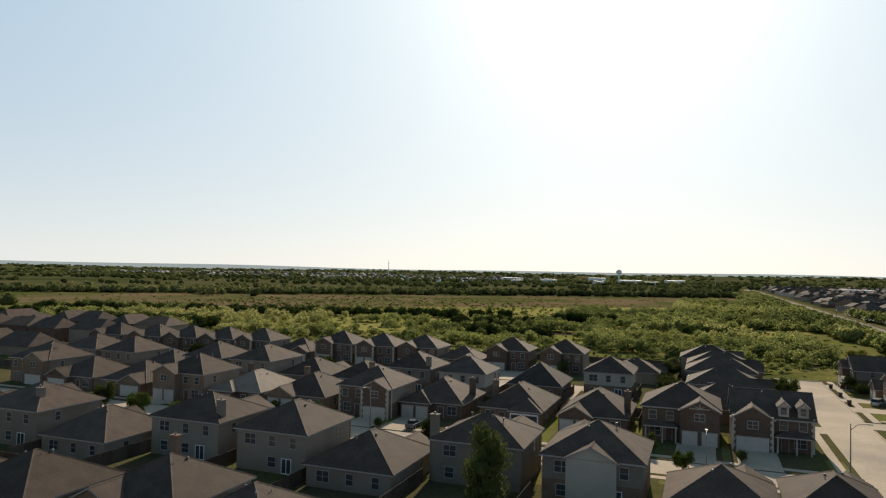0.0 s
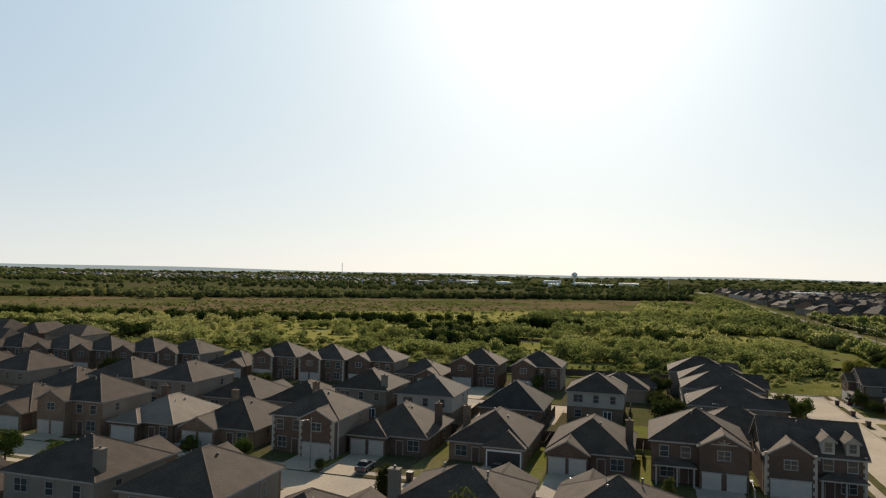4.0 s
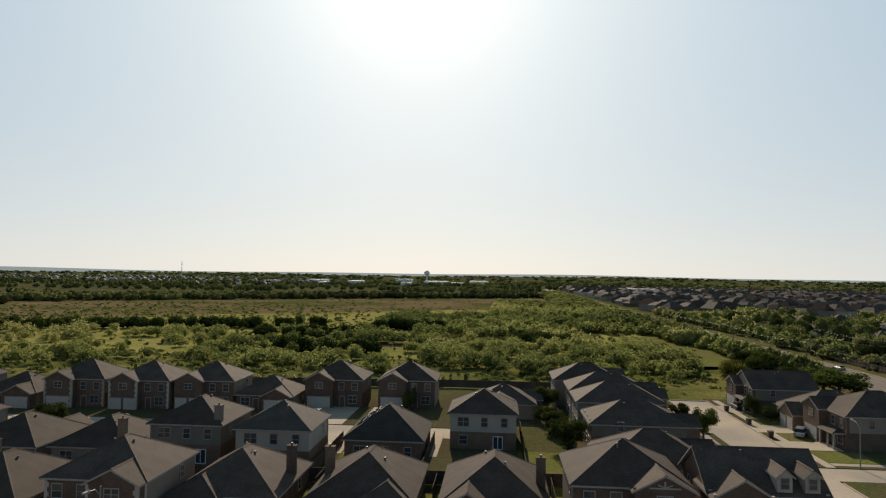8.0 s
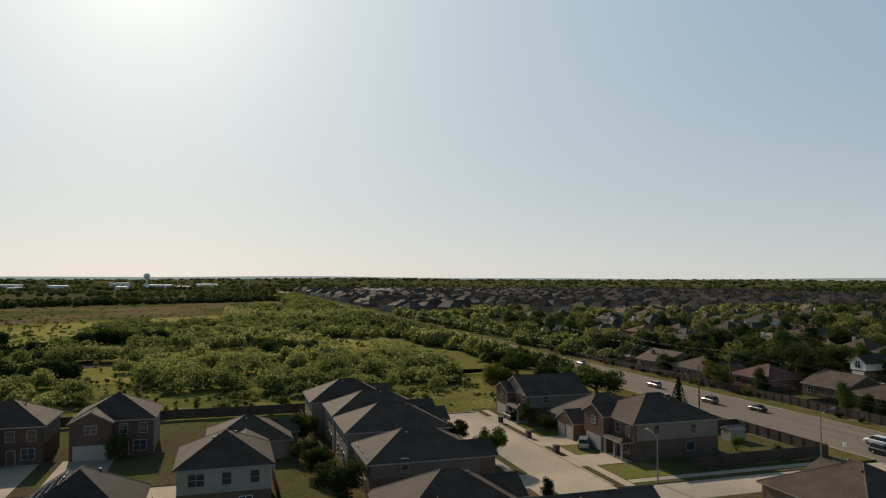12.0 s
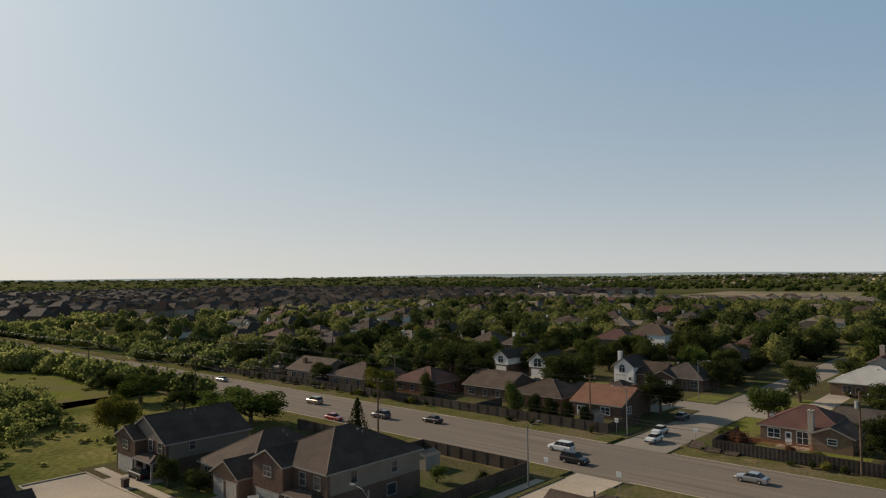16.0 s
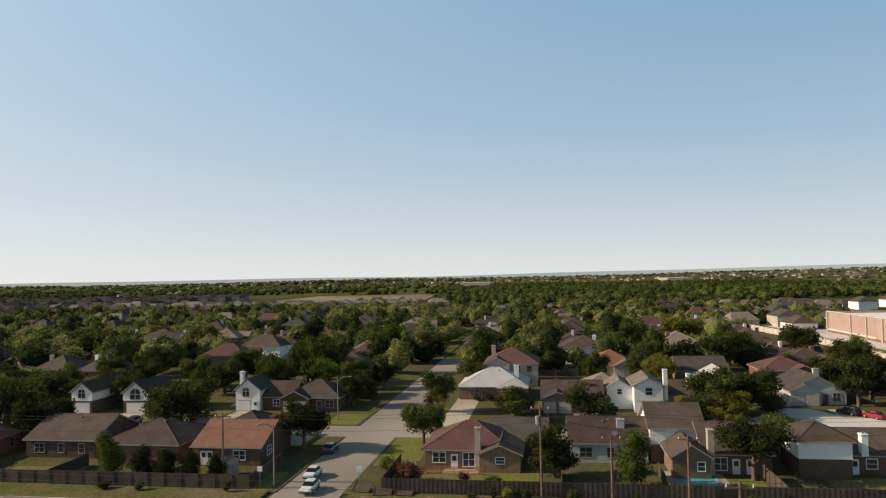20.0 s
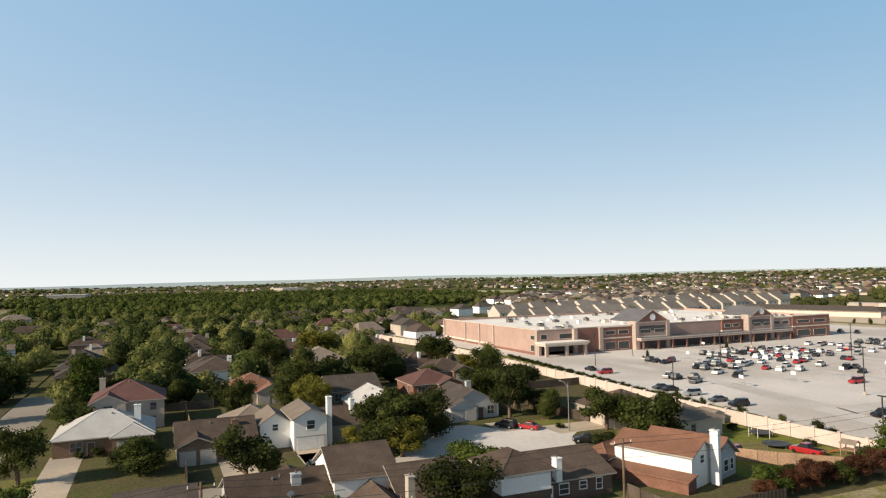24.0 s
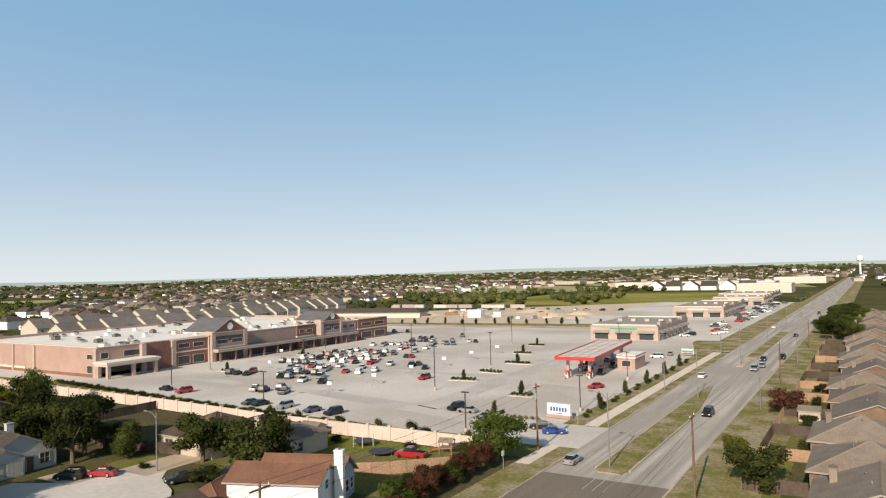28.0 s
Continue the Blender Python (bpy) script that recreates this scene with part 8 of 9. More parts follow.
def car(x, y, face, kind="saloon", paint="white", where="parked", z=0.03, full=False, group=""):
    """A car facing +x before it is turned."""
    m = pose(x, y, z, 0, 0, face) @ Matrix.Scale(0.9, 4)
    label = f"{paint} {CAR_WORDS[kind]} {where}"
    key = (kind, paint, full)
    if key in CARS:
        return tagged(copy_thing(CARS[key], pose(x, y, z, 0, 0, face)), label, group=group)
    st, (b0, b1, r0, r1, bz, rz), hw = CAR_KINDS[kind]
    ob = thing("car", label, "car", m, group)
    pts, faces, n = [], [], 8
    for i, (sx, top) in enumerate(st):
        e = hw * (0.9 if i in (0, len(st) - 1) else 1.0)
        lo = 0.32 if i in (0, len(st) - 1) else 0.22
        pts += [(sx, -e * 0.93, lo), (sx, -e, lo + 0.22), (sx, -e, top - 0.16), (sx, -e * 0.86, top), (sx, e * 0.86, top), (sx, e, top - 0.16), (sx, e, lo + 0.22), (sx, e * 0.93, lo)]
    for i in range(len(st) - 1):
        for k in range(n):
            faces.append((i * n + k, i * n + (k + 1) % n, (i + 1) * n + (k + 1) % n, (i + 1) * n + k))
    faces += [tuple(range(n))[::-1], tuple(range((len(st) - 1) * n, len(st) * n))]
    b = Shape().poly(pts, [f[::-1] for f in faces], PAINTS[paint])
    part("body", b, ob)
    g, rw, bw = Shape(), hw * 0.72, hw * 0.88
    cab = [(b0, -bw, bz), (b1, -bw, bz), (b1, bw, bz), (b0, bw, bz), (r0, -rw, rz), (r1, -rw, rz), (r1, rw, rz), (r0, rw, rz)]
    part("glass", g.poly(cab, [(0, 1, 5, 4), (1, 2, 6, 5), (2, 3, 7, 6), (3, 0, 4, 7), (4, 5, 6, 7)], CAR_GLASS), ob, "dark tinted glass")
    rf = Shape().box(r0 - 0.04, r1 + 0.05, -rw - 0.03, rw + 0.03, rz - 0.02, rz + 0.05, PAINTS[paint], inset=0.03)
    part("roof", rf, ob)
    if kind == "pickup":
        part("load_bed", Shape().box(-2.6, -0.9, -0.72, 0.72, 1.0, 1.13, RUBBER), ob)
    wx = st[-1][0] - 0.95
    spots = [(sx, sy) for sx in (-wx + 0.05, wx) for sy in (-hw + 0.06, hw - 0.06)]
    if full:
        for sx, sy in spots:
            part("rim", RIM, part("wheel", TYRE, ob, at=pose(sx, sy, 0.34)))
    else:
        far_wheels = Shape()
        for sx, sy in spots:
            far_wheels.tube((sx, sy - 0.11, 0.34), (sx, sy + 0.11, 0.34), 0.34, 0.34, RUBBER, 10)
        tagged(part("wheels", far_wheels, ob), kind="stuff")
    if full:
        for sy in (-hw * 0.68, hw * 0.68):
            part("headlight", Shape().box(st[-1][0] - 0.12, st[-1][0] + 0.02, sy - 0.2, sy + 0.2, 0.58, 0.72, LAMP), ob)
            part("tail_light", Shape().box(st[0][0] - 0.02, st[0][0] + 0.1, sy - 0.17, sy + 0.17, 0.6, 0.82, TAIL), ob)
        part("bumper", Shape().box(st[-1][0] - 0.1, st[-1][0] + 0.06, -hw * 0.9, hw * 0.9, 0.3, 0.48, RUBBER), ob)
        for k in (-0.5, 0.35):
            part("pillar", Shape().box((b0 + b1) / 2 + k - 0.05, (b0 + b1) / 2 + k + 0.05, -bw * 0.93, bw * 0.93, bz, bz + (rz - bz) * 0.55, PAINTS[paint]), ob)
    CARS[key] = ob
    return ob


ROAD_CARS = "cars on the main road"
for cx, cy, f, k, p in ((33.4, 151.4, 90, "estate_suv", "white"), (28.5, 146, -90, "estate_suv", "black"), (35.4, 123, 90, "saloon", "silver"), (36, 181.7, 90, "saloon", "black"), (32.7, 192.6, 90, "estate_suv", "grey"), (34, 215.5, 90, "estate_suv", "tan"), (25.3, 198, -90, "saloon", "red"), (26, 250, -90, "saloon", "white"), (38.5, 262, 90, "saloon", "silver"), (27, 300, -90, "saloon", "white"), (40, 16, -90, "saloon", "silver"), (29.1, -26, 90, "estate_suv", "black"), (39.5, -73, -90, "saloon", "white"), (29.5, -90, 90, "estate_suv", "silver"), (28.5, -97, 90, "saloon", "silver"), (30, -112, 90, "saloon", "black"), (25.5, -118, 90, "estate_suv", "black"), (40, 42, -90, "pickup", "white"), (26.2, 37, 90, "pickup", "white"), (28, -190, 90, "saloon", "black"), (40, -230, -90, "saloon", "white"), (28, -330, 90, "estate_suv", "grey")):
    car(cx, cy, f, k, p, "on the main road", 0.0, True, ROAD_CARS)
for cx, cy, f, k, p, w in ((47.8, 142.6, 180, "saloon", "white", "waiting at the junction"), (54, 144.4, 180, "saloon", "white", "waiting in the side street"), (68, 146.3, 0, "saloon", "grey", "parked at the kerb"), (49.4, 0.4, 205, "saloon", "blue", "leaving the car park"), (53, -2, 20, "saloon", "black", "entering the car park"), (-17.2, 188.4, 90, "estate_suv", "black", "parked on a driveway"), (-14.5, 164, 60, "minivan", "silver", "parked on a driveway"), (-31.3, 166, 90, "saloon", "black", "parked at the kerb"), (-69.5, 102, 90, "estate_suv", "white", "parked on a driveway"), (-80.7, 107, 90, "saloon", "black", "inside an open garage"), (-129, 103, 80, "saloon", "grey", "parked on a driveway"), (-133, 97, 10, "saloon", "silver", "parked on the street"), (-98.5, 99.5 + 2, 90, "saloon", "grey", "parked on a driveway"), (88.5, 94.5, 0, "estate_suv", "silver", "parked on a driveway"), (90, 89.6, 0, "saloon", "grey", "parked on a driveway"), (87.6, 196.5, 20, "saloon", "white", "parked outside a white house"), (86, 192, 10, "estate_suv", "grey", "parked outside a white house"), (98, 53, 30, "saloon", "red", "parked by the turning circle"), (101, 56, 30, "estate_suv", "black", "parked by the turning circle"), (80, 45.2, 70, "estate_suv", "grey", "parked by the turning circle"), (85, 49.5, 60, "saloon", "black", "parked by the turning circle"), (67, 34.5, 8, "pickup", "red", "parked in a back yard"), (-102.5, 166, 90, "pickup", "white", "parked on a driveway")):
    car(cx, cy, f, k, p, w, 0.12, True)
prng = random.Random(9)
LOT_CARS = "cars in the shop car park"
BAYS = ((-30, (166, 163, 159, 145, 142)), (-27, (134, 127)), (-34, (161, 149, 146, 134)), (-45, (156, 153, 142, 134, 129)), (-50, (148, 152, 145, 127)), (-54, (155, 144, 135)), (-63, (150, 145, 154, 139, 131, 123)), (-67, (171, 167, 164, 159, 140, 123)), (-60, (116,)), (-82, (170, 166, 148, 155, 138, 136)), (-87, (167, 160, 155, 147)), (-96, (144,)), (-101, (154,)), (-106, (155, 146)), (-110, (169, 174)), (-118, (151,)), (-123, (153, 147, 144)), (-127, (167, 151)), (-134, (143, 140, 151)), (-140, (171, 168.5, 165)), (-154, (158,)), (-11, (135, 132, 125)), (-15, (130,)), (-166, (204, 196)))
for by, xs in BAYS:
    for bx in xs:
        car(bx, by, prng.choice((-65, -65, 115)), prng.choice(("saloon", "saloon", "estate_suv", "estate_suv", "minivan", "pickup")), prng.choice(("white", "silver", "black", "white", "grey", "black", "red", "black", "grey", "black")), "in a car park bay", 0.03, False, LOT_CARS)
for by, bx0, n in ((-38.5, 140, 4), (-56, 160, 4), (-72, 143, 6), (-76.5, 158, 5), (-91, 150, 6), (-115, 158, 5), (-130, 158, 4)):
    for k in range(n):
        car(bx0 + 3.3 * k + (k % 2) * 0.3, by, -65, prng.choice(("saloon", "estate_suv", "estate_suv", "minivan")), prng.choice(("black", "grey", "black", "silver", "white", "red")), "in a car park bay", 0.03, False, LOT_CARS)
for cx, cy, k, p in ((76, -11, "estate_suv", "black"), (66, -5.5, "saloon", "silver"), (105, -43, "estate_suv", "red"), (62, -92, "saloon", "black"), (72.5, -9.5, "saloon", "silver"), (96.5, 3.8, "estate_suv", "black"), (102.5, 3.6, "saloon", "grey"), (111, 3, "estate_suv", "silver"), (118.5, 3, "saloon", "black"), (121.8, 3, "saloon", "grey"), (150, -1.2, "estate_suv", "red"), (158, -1.8, "saloon", "black"), (60, -108, "minivan", "white"), (58, -116, "saloon", "tan")):
    car(cx, cy, prng.choice((80, 100, 90, 0)), k, p, "in the car park", 0.04, False, LOT_CARS)
# cars at the pumps, mostly dark to stand in for the canopy's shade too
for cx, cy, f, k, p in ((64.6, -68, 95, "estate_suv", "black"), (70.2, -74, 95, "saloon", "black"), (66, -83, -85, "pickup", "grey"), (74.4, -86, 95, "minivan", "black"), (71.4, -94, 95, "saloon", "red"), (58.6, -47, 60, "saloon", "red")):
    car(cx, cy, f, k, p, "at the fuel station", 0.04, False, "cars at the fuel station")
for k in range(44):
    car(56 + prng.random() * 12, -180 - k * 6.4, prng.choice((0, 180)), prng.choice(("saloon", "estate_suv", "pickup")), prng.choice(("white", "black", "silver", "grey", "red")), "outside the retail blocks", 0.02, False, "cars by the retail blocks")


# the building site behind the car park
def mound(x, y, r, h, turn):
    """A spoil heap: a low lumpy dome."""
    v = [(x, y, h)]
    for j in range(1, 5):
        for k in range(14):
            a = k * math.tau / 14 + turn
            q = r * j / 4 * (1 + 0.16 * math.sin(a * 3 + turn) + 0.08 * math.sin(a * 5))
            v.append((x + q * math.cos(a), y + q * math.sin(a) * 0.7, h * math.cos(j * math.pi / 8) ** 1.3 * (1 + 0.12 * math.sin(a * 4 + j)) - 0.05 * (j == 4)))
    f = [(0, 1 + k, 1 + (k + 1) % 14) for k in range(14)] + [(1 + i * 14 + k, 1 + (i + 1) * 14 + k, 1 + (i + 1) * 14 + (k + 1) % 14, 1 + i * 14 + (k + 1) % 14) for i in range(3) for k in range(14)]
    ob = thing("spoil_heap", "low heap of pale bare earth on a building site", "earth heap", Matrix(), "spoil heaps", raw_mesh("spoil_heap", v, f, [DIRT]))
    ob.data.polygons.foreach_set("use_smooth", [True] * len(f))


for k, (mx, my, mr, mh) in enumerate(((176, -292, 15, 2.6), (160, -310, 11, 2.0), (262, -286, 13, 2.2), (286, -270, 12, 1.8), (240, -310, 14, 2.4), (200, -330, 16, 2.2), (150, -275, 9, 1.4), (300, -300, 14, 2.4))):
    mound(mx, my, mr, mh, k * 1.3)
srng = random.Random(12)
for k in range(26):
    bx, by = srng.uniform(165, 310), srng.uniform(-345, -258)
    w, d, h = srng.uniform(1.2, 4.5), srng.uniform(1.0, 2.2), srng.uniform(0.6, 2.2)
    st = thing("material_stack", "stack of pale building material on bare earth", "building material", pose(bx, by, 0.0, 0, 0, srng.uniform(0, 90)), "stacks on the building site")
    part("stack", Shape().box(-w, w, -d, d, 0.15, h, (STUCCO, WHITE, FENCE, BRICK_PINK, STEEL)[k % 5]), st)
    part("pallet", Shape().box(-w, w, -d, -d + 0.3, 0, 0.15, FENCE).box(-w, w, d - 0.3, d, 0, 0.15, FENCE), st)
for k in range(9):
    ux = 236 + 14.5 * k + 4 * math.sin(k * 2.3)
    ub = thing("site_cabin", "long low white cabin at the edge of the site", "cabin", pose(ux, -374 + 0.6 * k, 0.0, 0, 0, 2), "cabins along the site")
    part("wall", Shape().box(-6, 6, -1.5, 1.5, 0.3, 2.9, (SIDING, STUCCO, CREAM, BRICK_PALE)[k % 4]), ub)
    part("roof", Shape().box(-6.2, 6.2, -1.7, 1.7, 2.9, 3.1, PALE_ROOF), ub)
for k in range(15):
    car(150 + 11 * k + srng.uniform(-3, 3), -352 + srng.uniform(-5, 5), srng.choice((0, 90, 60)), srng.choice(("pickup", "minivan", "estate_suv")), srng.choice(("white", "white", "grey", "tan", "black")), "on the building site", 0.0, False, "vehicles on the building site")


# ---- poles, lamps and wires ----
LAMP_STEEL = make_mat("dull_lamp_steel", (0.24, 0.235, 0.225), (0.20, 0.195, 0.19), 1.0, 0.6, 8.0, 0.08, 0.0, 0.3)


def street_lamp(x, y, h, face, arms=1, label="tall galvanised street lamp with a curved arm"):
    ob = thing("street_lamp", label, "street lamp", pose(x, y, 0.1, 0, 0, face), "street lamps")
    part("pole", Shape().tube((0, 0, 0), (0, 0, h), 0.11, 0.07, LAMP_STEEL), ob)
    for s in ((1, -1) if arms == 2 else (1,)):
        part("arm", Shape().tube((0, 0, h - 0.9), (s * 0.9, 0, h - 0.1), 0.05, 0.05, LAMP_STEEL).tube((s * 0.9, 0, h - 0.1), (s * 2.2, 0, h + 0.1), 0.05, 0.04, LAMP_STEEL), ob)
        part("lamp_head", Shape().box(s * 2.1 - (0 if s > 0 else 0.7), s * 2.1 + (0.7 if s > 0 else 0), -0.16, 0.16, h, h + 0.16, LAMP_STEEL), ob, "grey lamp head")


street_lamp(-14.7, 143.2, 6.6, 90), street_lamp(14.5, 144.5, 8.0, 0), street_lamp(49, 148, 8.6, 150), street_lamp(91.3, 152.4, 8.4, 270), street_lamp(93, 47.5, 8.6, 0), street_lamp(-30.6, 102, 7.0, 0), street_lamp(-106, 99.4, 7, 270), street_lamp(-50, 88, 6.5, 90)
for yy in (16, -43, -100, -160, -225, -300, -380):
    street_lamp(34.4, yy, 10.5, 0, 2, "tall two-armed street lamp on the median")
street_lamp(21, -35, 10, 0), street_lamp(20.8, -110, 10, 0), street_lamp(43.2, -50, 8.5, 180), street_lamp(43.2, -120, 9, 180)


def lot_lamp(x, y, h=9.5):
    ob = thing("car_park_lamp", "dark square car park lamp post", "lamp post", pose(x, y, 0.03), "car park lamps")
    part("footing", Shape().tube((0, 0, 0), (0, 0, 0.8), 0.3, 0.3, CONCRETE, 12), ob)
    part("pole", Shape().box(-0.08, 0.08, -0.08, 0.08, 0.8, h, DARK_METAL), ob)
    part("lamp_head", Shape().box(-0.7, 0.7, -0.2, 0.2, h, h + 0.18, DARK_METAL), ob)


for lx, ly in ((93, -29.5), (98, -68), (140, -34), (140, -88), (180, -34), (180, -88), (63.9, 5.9), (120, 0.5), (160, -5), (52.3, -20), (72, -108), (55.5, -62), (123, -133), (150, -142)):
    lot_lamp(lx, ly, 7.0 if ly > -3 or lx < 60 else 10.5)
for k, (cx, cy) in enumerate(((112, -30), (112, -47), (113, -66), (113, -83), (114, -15), (160, -40), (181, -66), (113, -101))):
    cc = thing("cart_corral", "small cart corral with a white sign", "cart corral", pose(cx, cy, 0.03), "cart corrals")
    part("sign", Shape().box(-0.7, 0.7, -0.05, 0.05, 2.2, 3.0, WHITE), cc)
    part("post", Shape().tube((0, 0, 0), (0, 0, 2.2), 0.05, 0.05, STEEL, 6), cc)
    for o in (-0.9, 0.9):
        part("rail", Shape().tube((o, -2.2, 0.9), (o, 2.2, 0.9), 0.04, 0.04, STEEL, 6).tube((o, -2.2, 0), (o, -2.2, 0.9), 0.04, 0.04, STEEL, 6).tube((o, 2.2, 0), (o, 2.2, 0.9), 0.04, 0.04, STEEL, 6), cc)


def power_pole(x, y, h, face=90, gear=False):
    ob = thing("power_pole", "brown wooden power pole with a crossarm", "power pole", pose(x, y, 0.05, 0, 0, face), "power poles")
    part("pole", Shape().tube((0, 0, 0), (0, 0, h), 0.17, 0.11, POLE_WOOD), ob)
    part("crossarm", Shape().box(-1.2, 1.2, -0.07, 0.07, h - 0.6, h - 0.45, POLE_WOOD), ob)
    for o in (-1.05, 0, 1.05):
        part("insulator", Shape().tube((o, 0, h - 0.45), (o, 0, h - 0.2), 0.05, 0.04, WHITE, 6), ob)
    if gear:
        part("transformer", Shape().tube((0.35, 0, h - 2.4), (0.35, 0, h - 1.4), 0.26, 0.26, STEEL, 12), ob, "grey transformer can")
    return (x, y, h)


east_line = [power_pole(49, 300, 10), power_pole(48.8, 255, 10), power_pole(48.6, 205, 10), power_pole(50.5, 156, 9.5), power_pole(47.4, 112.5, 11.5, gear=True), power_pole(47.3, 70, 10.5), power_pole(47.3, 12, 10.5, gear=True)]
west_line = [power_pole(18, 420, 10.5), power_pole(18.5, 300, 10.5), power_pole(19, 240, 10.5), power_pole(19.5, 179, 10.5), power_pole(20, 96, 10.5), power_pole(20.8, 25, 10.5), power_pole(20.5, -65, 10.5), power_pole(20.5, -150, 10.5)]
power_pole(47.2, 104, 8), power_pole(47.3, 95, 8)


def wires(line, offsets, drop):
    for (ax, ay, ah), (bx, by, bh) in zip(line, line[1:]):
        for o, low in offsets:
            cu = bpy.data.curves.new("wire", "CURVE")
            cu.dimensions, cu.bevel_depth, cu.bevel_resolution = "3D", 0.018, 0
            sp = cu.splines.new("POLY")
            sp.points.add(12)
            for k in range(13):
                t = k / 12
                sp.points[k].co = (ax + (bx - ax) * t + o, ay + (by - ay) * t, ah + (bh - ah) * t - low - 4 * drop * t * (1 - t), 1)
            cu.materials.append(DARK_METAL)
            tagged(new("power_line", cu), "thin sagging overhead power line", "cable", "overhead cables")


wires(west_line, ((-1.05, 0.2), (1.05, 0.2), (0, 2.2)), 0.9)
wires(east_line, ((-1.05, 0.2), (1.05, 0.2), (0, 2.0)), 0.8)
wires([(47.4, 112.5, 10.2), (62, 108, 4.2)], ((0, 0), (0.4, 0.1), (0.8, 0.2)), 0.3), wires([(47.4, 112.5, 10.2), (64, 96, 4.2)], ((0, 0), (0.4, 0.1)), 0.3)

# ---- small things of the streets and yards ----
BIN = plain_mat("dark_bin_plastic", (0.05, 0.03, 0.028), 0.5)
for bx, by in ((-20.4, 185.5), (-29.9, 181), (-20.4, 162), (-20.4, 172.6), (-30.2, 168.6), (-78.2, 99), (-61.4, 99), (-91, 99), (-118.4, 99)):
    b = thing("wheeled_bin", "dark brown wheeled refuse bin at the kerb", "bin", pose(bx, by, 0.12), "refuse bins")
    part("body", Shape().box(-0.36, 0.36, -0.4, 0.4, 0.08, 1.05, BIN, inset=-0.05), b)
    part("lid", Shape().box(-0.44, 0.44, -0.48, 0.48, 1.05, 1.15, BIN), b)
    for o in (-0.3, 0.3):
        part("wheel", Shape().tube((o - 0.04, 0.36, 0.12), (o + 0.04, 0.36, 0.12), 0.12, 0.12, RUBBER, 10), b)
SOLAR = plain_mat("solar_glass", (0.05, 0.07, 0.12), 0.06, 0.0, 0.8)
solar = thing("solar_panels", "glossy blue-grey solar panels on a roof slope", "solar panel", pose(-88.2, 143.5, 5.42, 0, -34.2, 0))
for i in range(3):
    for j in range(3):
        part("panel", Shape().box(-1.9 + 1.25 * i, -0.75 + 1.25 * i, -2.2 + 1.75 * j, -0.6 + 1.75 * j, 0.06, 0.12, SOLAR).box(-1.93 + 1.25 * i, -0.72 + 1.25 * i, -2.23 + 1.75 * j, -0.57 + 1.75 * j, 0.04, 0.1, STEEL), solar)
pool = thing("swimming_pool", "small turquoise pool in a paved yard", "pool", pose(56, 92.5, 0.1))
part("surround", Shape().box(-4.2, 4.2, -4.0, 4.0, 0, 0.06, CONCRETE), pool)
part("water", Shape().box(-3, 2.2, -2.6, 2.6, 0.03, 0.075, plain_mat("pool_water", (0.10, 0.42, 0.46), 0.08)), pool)
part("coping", Shape().box(-3.3, 2.5, -2.9, -2.6, 0.05, 0.14, TRIM).box(-3.3, 2.5, 2.6, 2.9, 0.05, 0.14, TRIM).box(-3.3, -3, -2.6, 2.6, 0.05, 0.14, TRIM).box(2.2, 2.5, -2.6, 2.6, 0.05, 0.14, TRIM), pool)
for dx, dy in ((65.3, 102), (61, 128), (66, 178)):
    d = thing("satellite_dish", "small white satellite dish on a roof", "satellite dish", pose(dx, dy, 3.6))
    part("dish", Shape().tube((0, 0, 0.6), (0.15, 0, 0.68), 0.45, 0.1, WHITE, 14), d)
    part("stem", Shape().tube((0, 0, 0), (0, 0, 0.6), 0.04, 0.04, STEEL, 6), d)
tr = thing("trampoline", "round black trampoline with pale safety net", "trampoline", pose(74.5, 21.5, 0.1))
part("mat", Shape().tube((0, 0, 0.75), (0, 0, 0.82), 1.9, 1.9, DARK_METAL, 20), tr)
for k in range(6):
    a = k * math.tau / 6
    part("net_post", Shape().tube((1.9 * math.cos(a), 1.9 * math.sin(a), 0), (1.9 * math.cos(a), 1.9 * math.sin(a), 2.4), 0.04, 0.04, WHITE, 6), tr)
tr2 = thing("round_trampoline", "low black round trampoline on the lawn", "trampoline", pose(68.2, 25, 0.1))
part("mat", Shape().tube((0, 0, 0.55), (0, 0, 0.62), 2.1, 2.1, DARK_METAL, 20), tr2)
for k in range(4):
    part("leg", Shape().tube((1.9 * math.cos(k * 1.57), 1.9 * math.sin(k * 1.57), 0), (1.9 * math.cos(k * 1.57), 1.9 * math.sin(k * 1.57), 0.55), 0.05, 0.05, STEEL, 6), tr2)
for sx, sy, ww, dd in ((87, 20.4, 4, 2.8), (53, 157, 3.5, 2.6), (12.5, 161, 3, 2.4), (12, -28, 3.5, 3), (110, 65, 3, 2.6)):
    s = thing("garden_shed", "small pale wooden garden shed in a yard", "shed", pose(sx, sy, 0.1))
    part("wall", Shape().box(-ww / 2, ww / 2, -dd / 2, dd / 2, 0, 2.0, SIDING), s)
    rr = Shape()
    gable_roof(rr, -ww / 2, ww / 2, -dd / 2, dd / 2, 2.0, 0.4, 0.15, "x", TAN_ROOF, TRIM, SIDING)
    part("roof", rr, s)
    part("door", Shape().box(-0.5, 0.5, -dd / 2 - 0.04, -dd / 2, 0.05, 1.8, TRIM), s)
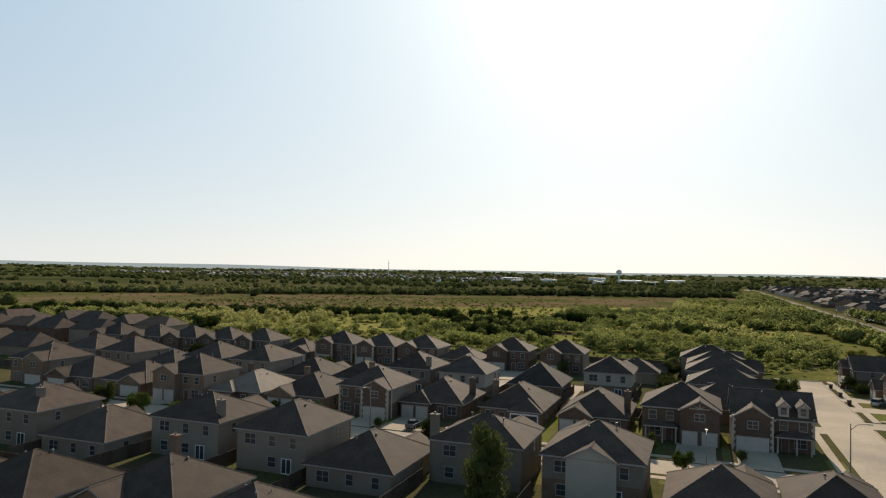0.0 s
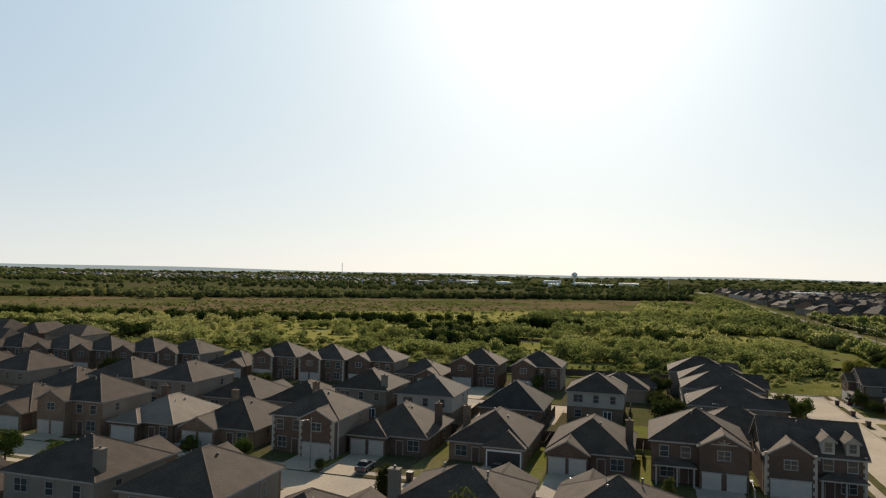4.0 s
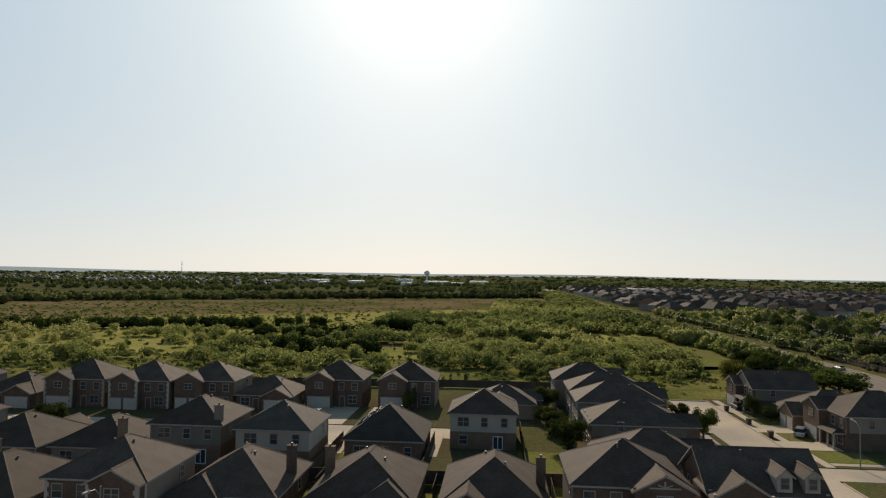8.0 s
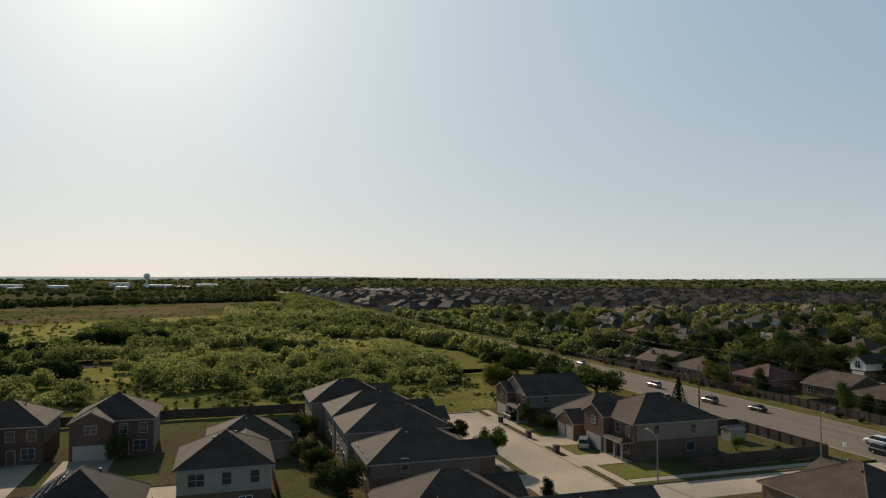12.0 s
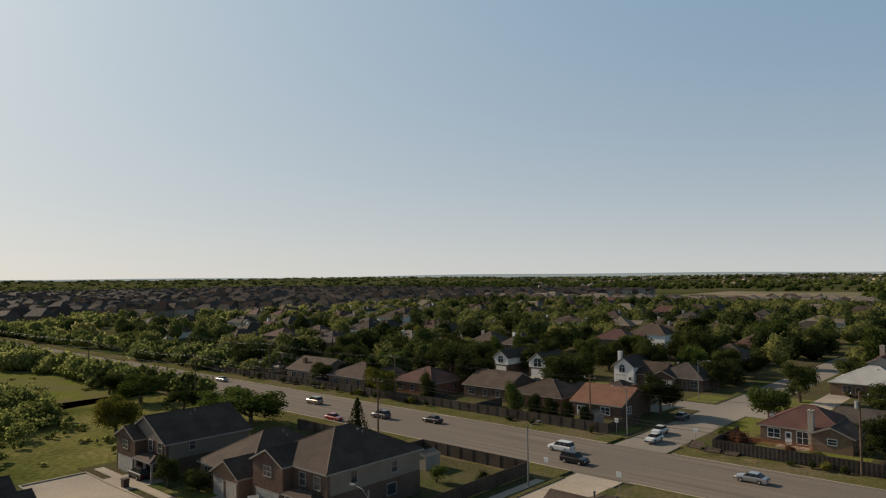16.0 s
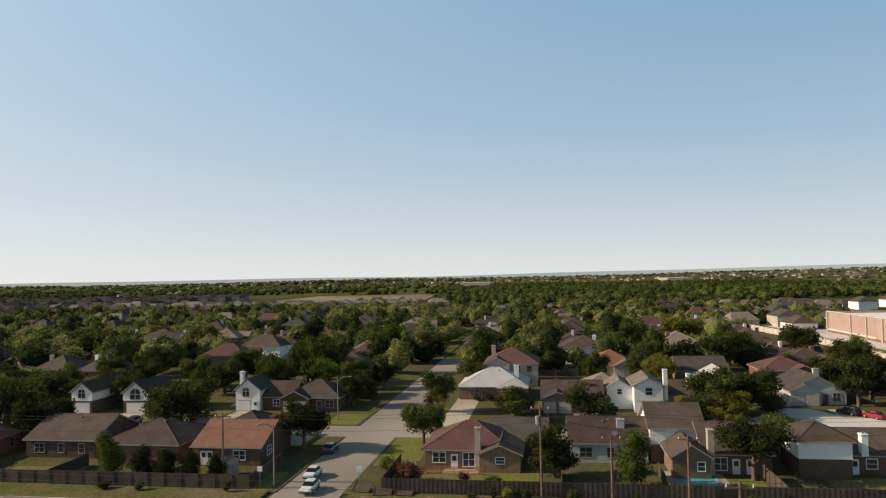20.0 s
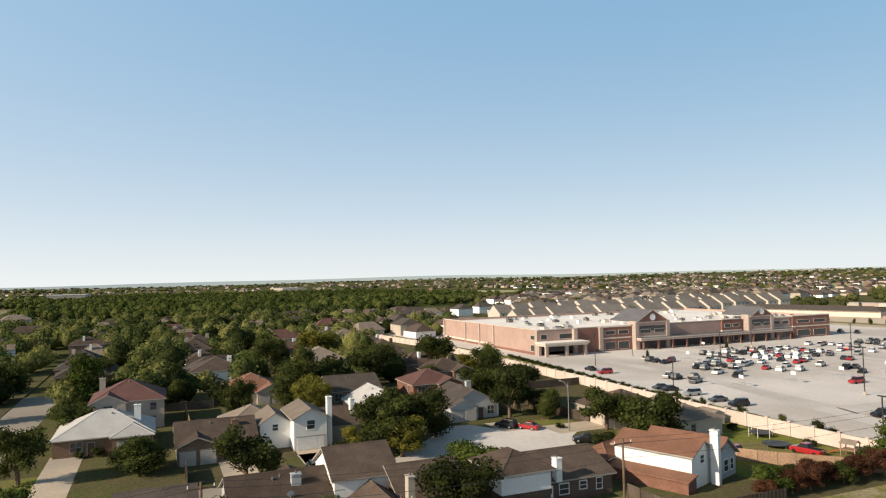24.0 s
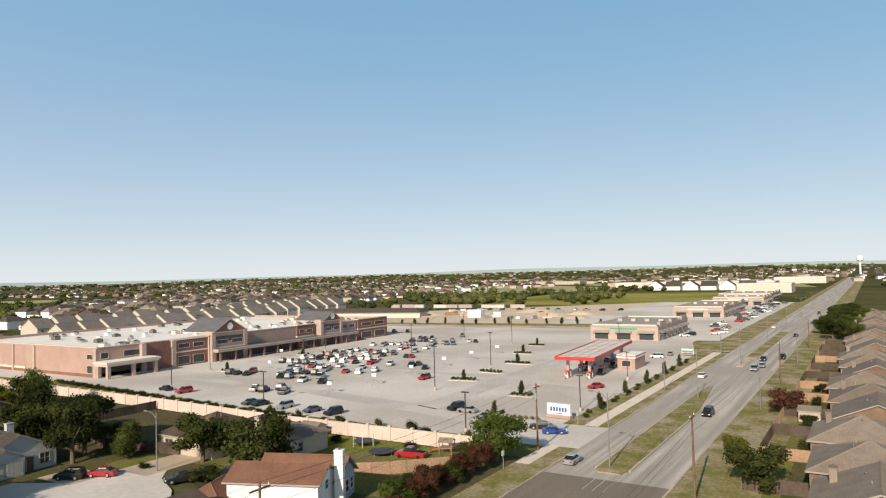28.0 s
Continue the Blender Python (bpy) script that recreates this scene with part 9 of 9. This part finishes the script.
for sx, sy in ((50, 136.5), (49, 150), (19.5, 145), (19.5, 134), (47.3, 24), (47.5, -6)):
    s = thing("road_sign", "small road sign on a steel post", "road sign", pose(sx, sy, 0.1, 0, 0, 90), "road signs")
    part("post", Shape().tube((0, 0, 0), (0, 0, 2.4), 0.04, 0.04, STEEL, 6), s)
    part("plate", Shape().box(-0.35, 0.35, -0.03, 0.03, 2.0, 2.7, WHITE), s)

# the white house by the wall: a brick lean-to and a lower wing
lean = part("lean_to", Shape().box(-6.2, 6.2, 3.05, 5.2, 0, 1.7, BRICK_RED), white_house, "low red brick lean-to")
part("lean_to_roof", Shape().poly([(-6.5, 3.1, 2.2), (6.5, 3.1, 2.2), (6.5, 5.5, 1.7), (-6.5, 5.5, 1.7), (-6.5, 3.1, 2.0), (6.5, 3.1, 2.0), (6.5, 5.5, 1.5), (-6.5, 5.5, 1.5)], [(0, 3, 2, 1), (4, 5, 6, 7), (2, 3, 7, 6), (3, 0, 4, 7), (1, 2, 6, 5)], ORANGE_ROOF), lean)
wing = part("side_wing", Shape().box(5.9, 10.5, -3.2, 4.6, 0, 2.5, BRICK_RED), white_house, "low red brick wing")
wr = Shape()
hip_roof(wr, 5.95, 10.5, -3.2, 4.6, 2.5, 0.5, 0.4, ORANGE_ROOF, TRIM)
part("wing_roof", wr, wing)

of = thing("mesh_fence", "low orange plastic mesh fence round a patio", "fence", pose(56.7, 125.8, 0.11))
for k in range(6):
    part("post", Shape().tube((0, -5 + 2 * k, 0), (0, -5 + 2 * k, 1.1), 0.04, 0.04, ORANGE_NET, 6), of)
for k in range(5):
    part("rail", Shape().box(-0.02, 0.02, -5, 5, 0.15 + 0.2 * k, 0.24 + 0.2 * k, ORANGE_NET), of)
sheet("patio", 56.9, 59.4, 121.5, 126.5, 0.125, CONCRETE, "small concrete patio behind a brick house", 0.06, "patio")

# rough growth and debris along the roadside fence
vrng = random.Random(33)
for k in range(34):
    vy = vrng.choice((vrng.uniform(60, 132), vrng.uniform(152, 300)))
    tree(46.6 + vrng.uniform(-0.4, 0.4), vy, vrng.uniform(0.8, 2.2), vrng.uniform(1.2, 2.6), "shrub", vrng.choice((0, 3, 3, 2)), "against the roadside fence")
for k in range(9):
    lx, ly, la = 45.6 + vrng.uniform(-0.8, 0.8), 124 + vrng.uniform(0, 10), vrng.uniform(40, 120)
    thing("fallen_board", "weathered board fallen from a broken fence", "board", pose(lx, ly, 0.15, 0, vrng.uniform(-3, 3), la), "fallen fence boards", Shape().box(-1.3, 1.3, -0.07, 0.07, 0, 0.03, FENCE if k % 3 else OLD_FENCE))
for bx, by, tilt, turn in ((47.2, 134.6, 62, 80), (46.6, 131.4, 74, 97), (46.4, 128.8, 80, 86)):
    thing("broken_fence_panel", "fallen weathered fence panel lying by the road", "fence panel", pose(bx, by, 0.2, tilt, 0, turn), "fallen fence boards", fence_panel(2.4, 1.8, OLD_FENCE, "fence"))

# the yard behind the boundary wall
ps2 = thing("play_set", "small wooden play set with a red slide on a lawn", "play set", pose(59.2, 20, 0.1, 0, 0, 12))
for px, py in ((-1.0, -0.8), (1.0, -0.8), (-1.0, 0.8), (1.0, 0.8)):
    part("post", Shape().box(px - 0.06, px + 0.06, py - 0.06, py + 0.06, 0, 2.0, FENCE), ps2)
part("deck", Shape().box(-1.1, 1.1, -0.9, 0.9, 0.95, 1.05, FENCE), ps2)
part("canopy", Shape().poly([(-1.2, -1.0, 1.9), (1.2, -1.0, 1.9), (1.2, 0, 2.5), (-1.2, 0, 2.5), (1.2, 1.0, 1.9), (-1.2, 1.0, 1.9), (-1.2, 0, 2.4), (1.2, 0, 2.4)], [(0, 1, 2, 3), (3, 2, 4, 5), (1, 0, 6, 7), (5, 4, 7, 6)], TAN_ROOF), ps2)
part("slide", Shape().poly([(1.1, -0.35, 1.05), (3.0, -0.35, 0.1), (3.0, 0.35, 0.1), (1.1, 0.35, 1.05), (1.1, -0.35, 0.95), (3.0, -0.35, 0.02), (3.0, 0.35, 0.02), (1.1, 0.35, 0.95)], [(0, 1, 2, 3), (7, 6, 5, 4), (0, 4, 5, 1), (2, 6, 7, 3), (1, 5, 6, 2), (3, 7, 4, 0)], RED), ps2, "red plastic slide")
car(63.0, 24.4, 8, "pickup", "red", "on a back yard lawn", 0.12, False)
for kx, ky, kh, kw, kl in ((50.2, 25.5, 4.2, 4.6, 4), (51.8, 28.4, 3.2, 3.8, 4), (50.4, 39.0, 3.4, 4.4, 4), (52.2, 33.5, 2.6, 3.6, 0), (50.2, 42.4, 3.2, 4.0, 4), (53.2, 38.8, 2.6, 3.4, 3), (49.6, 47.6, 2.8, 3.4, 4), (54, 22.4, 3.2, 4.2, 0), (79.6, 22.5, 2.0, 2.6, 3), (66, 20.4, 1.8, 2.6, 3)):
    tree(kx, ky, kh, kw, "round" if kh > 2.5 else "shrub", kl, "in a tangle by the yard fence")
for hx, hy, hh in ((113.4, 127.5, 1.6), (113.4, 124.8, 2.0), (113.4, 121.5, 1.7), (113.6, 118.4, 2.2), (88.4, 100.5, 1.6), (96, 47.6, 1.4), (104.8, 67.8, 1.8), (76.4, 52.2, 2.2), (100.6, 75.6, 2.4)):
    tree(hx, hy, hh, hh * 1.5, "shrub", 3, "in front of a house")
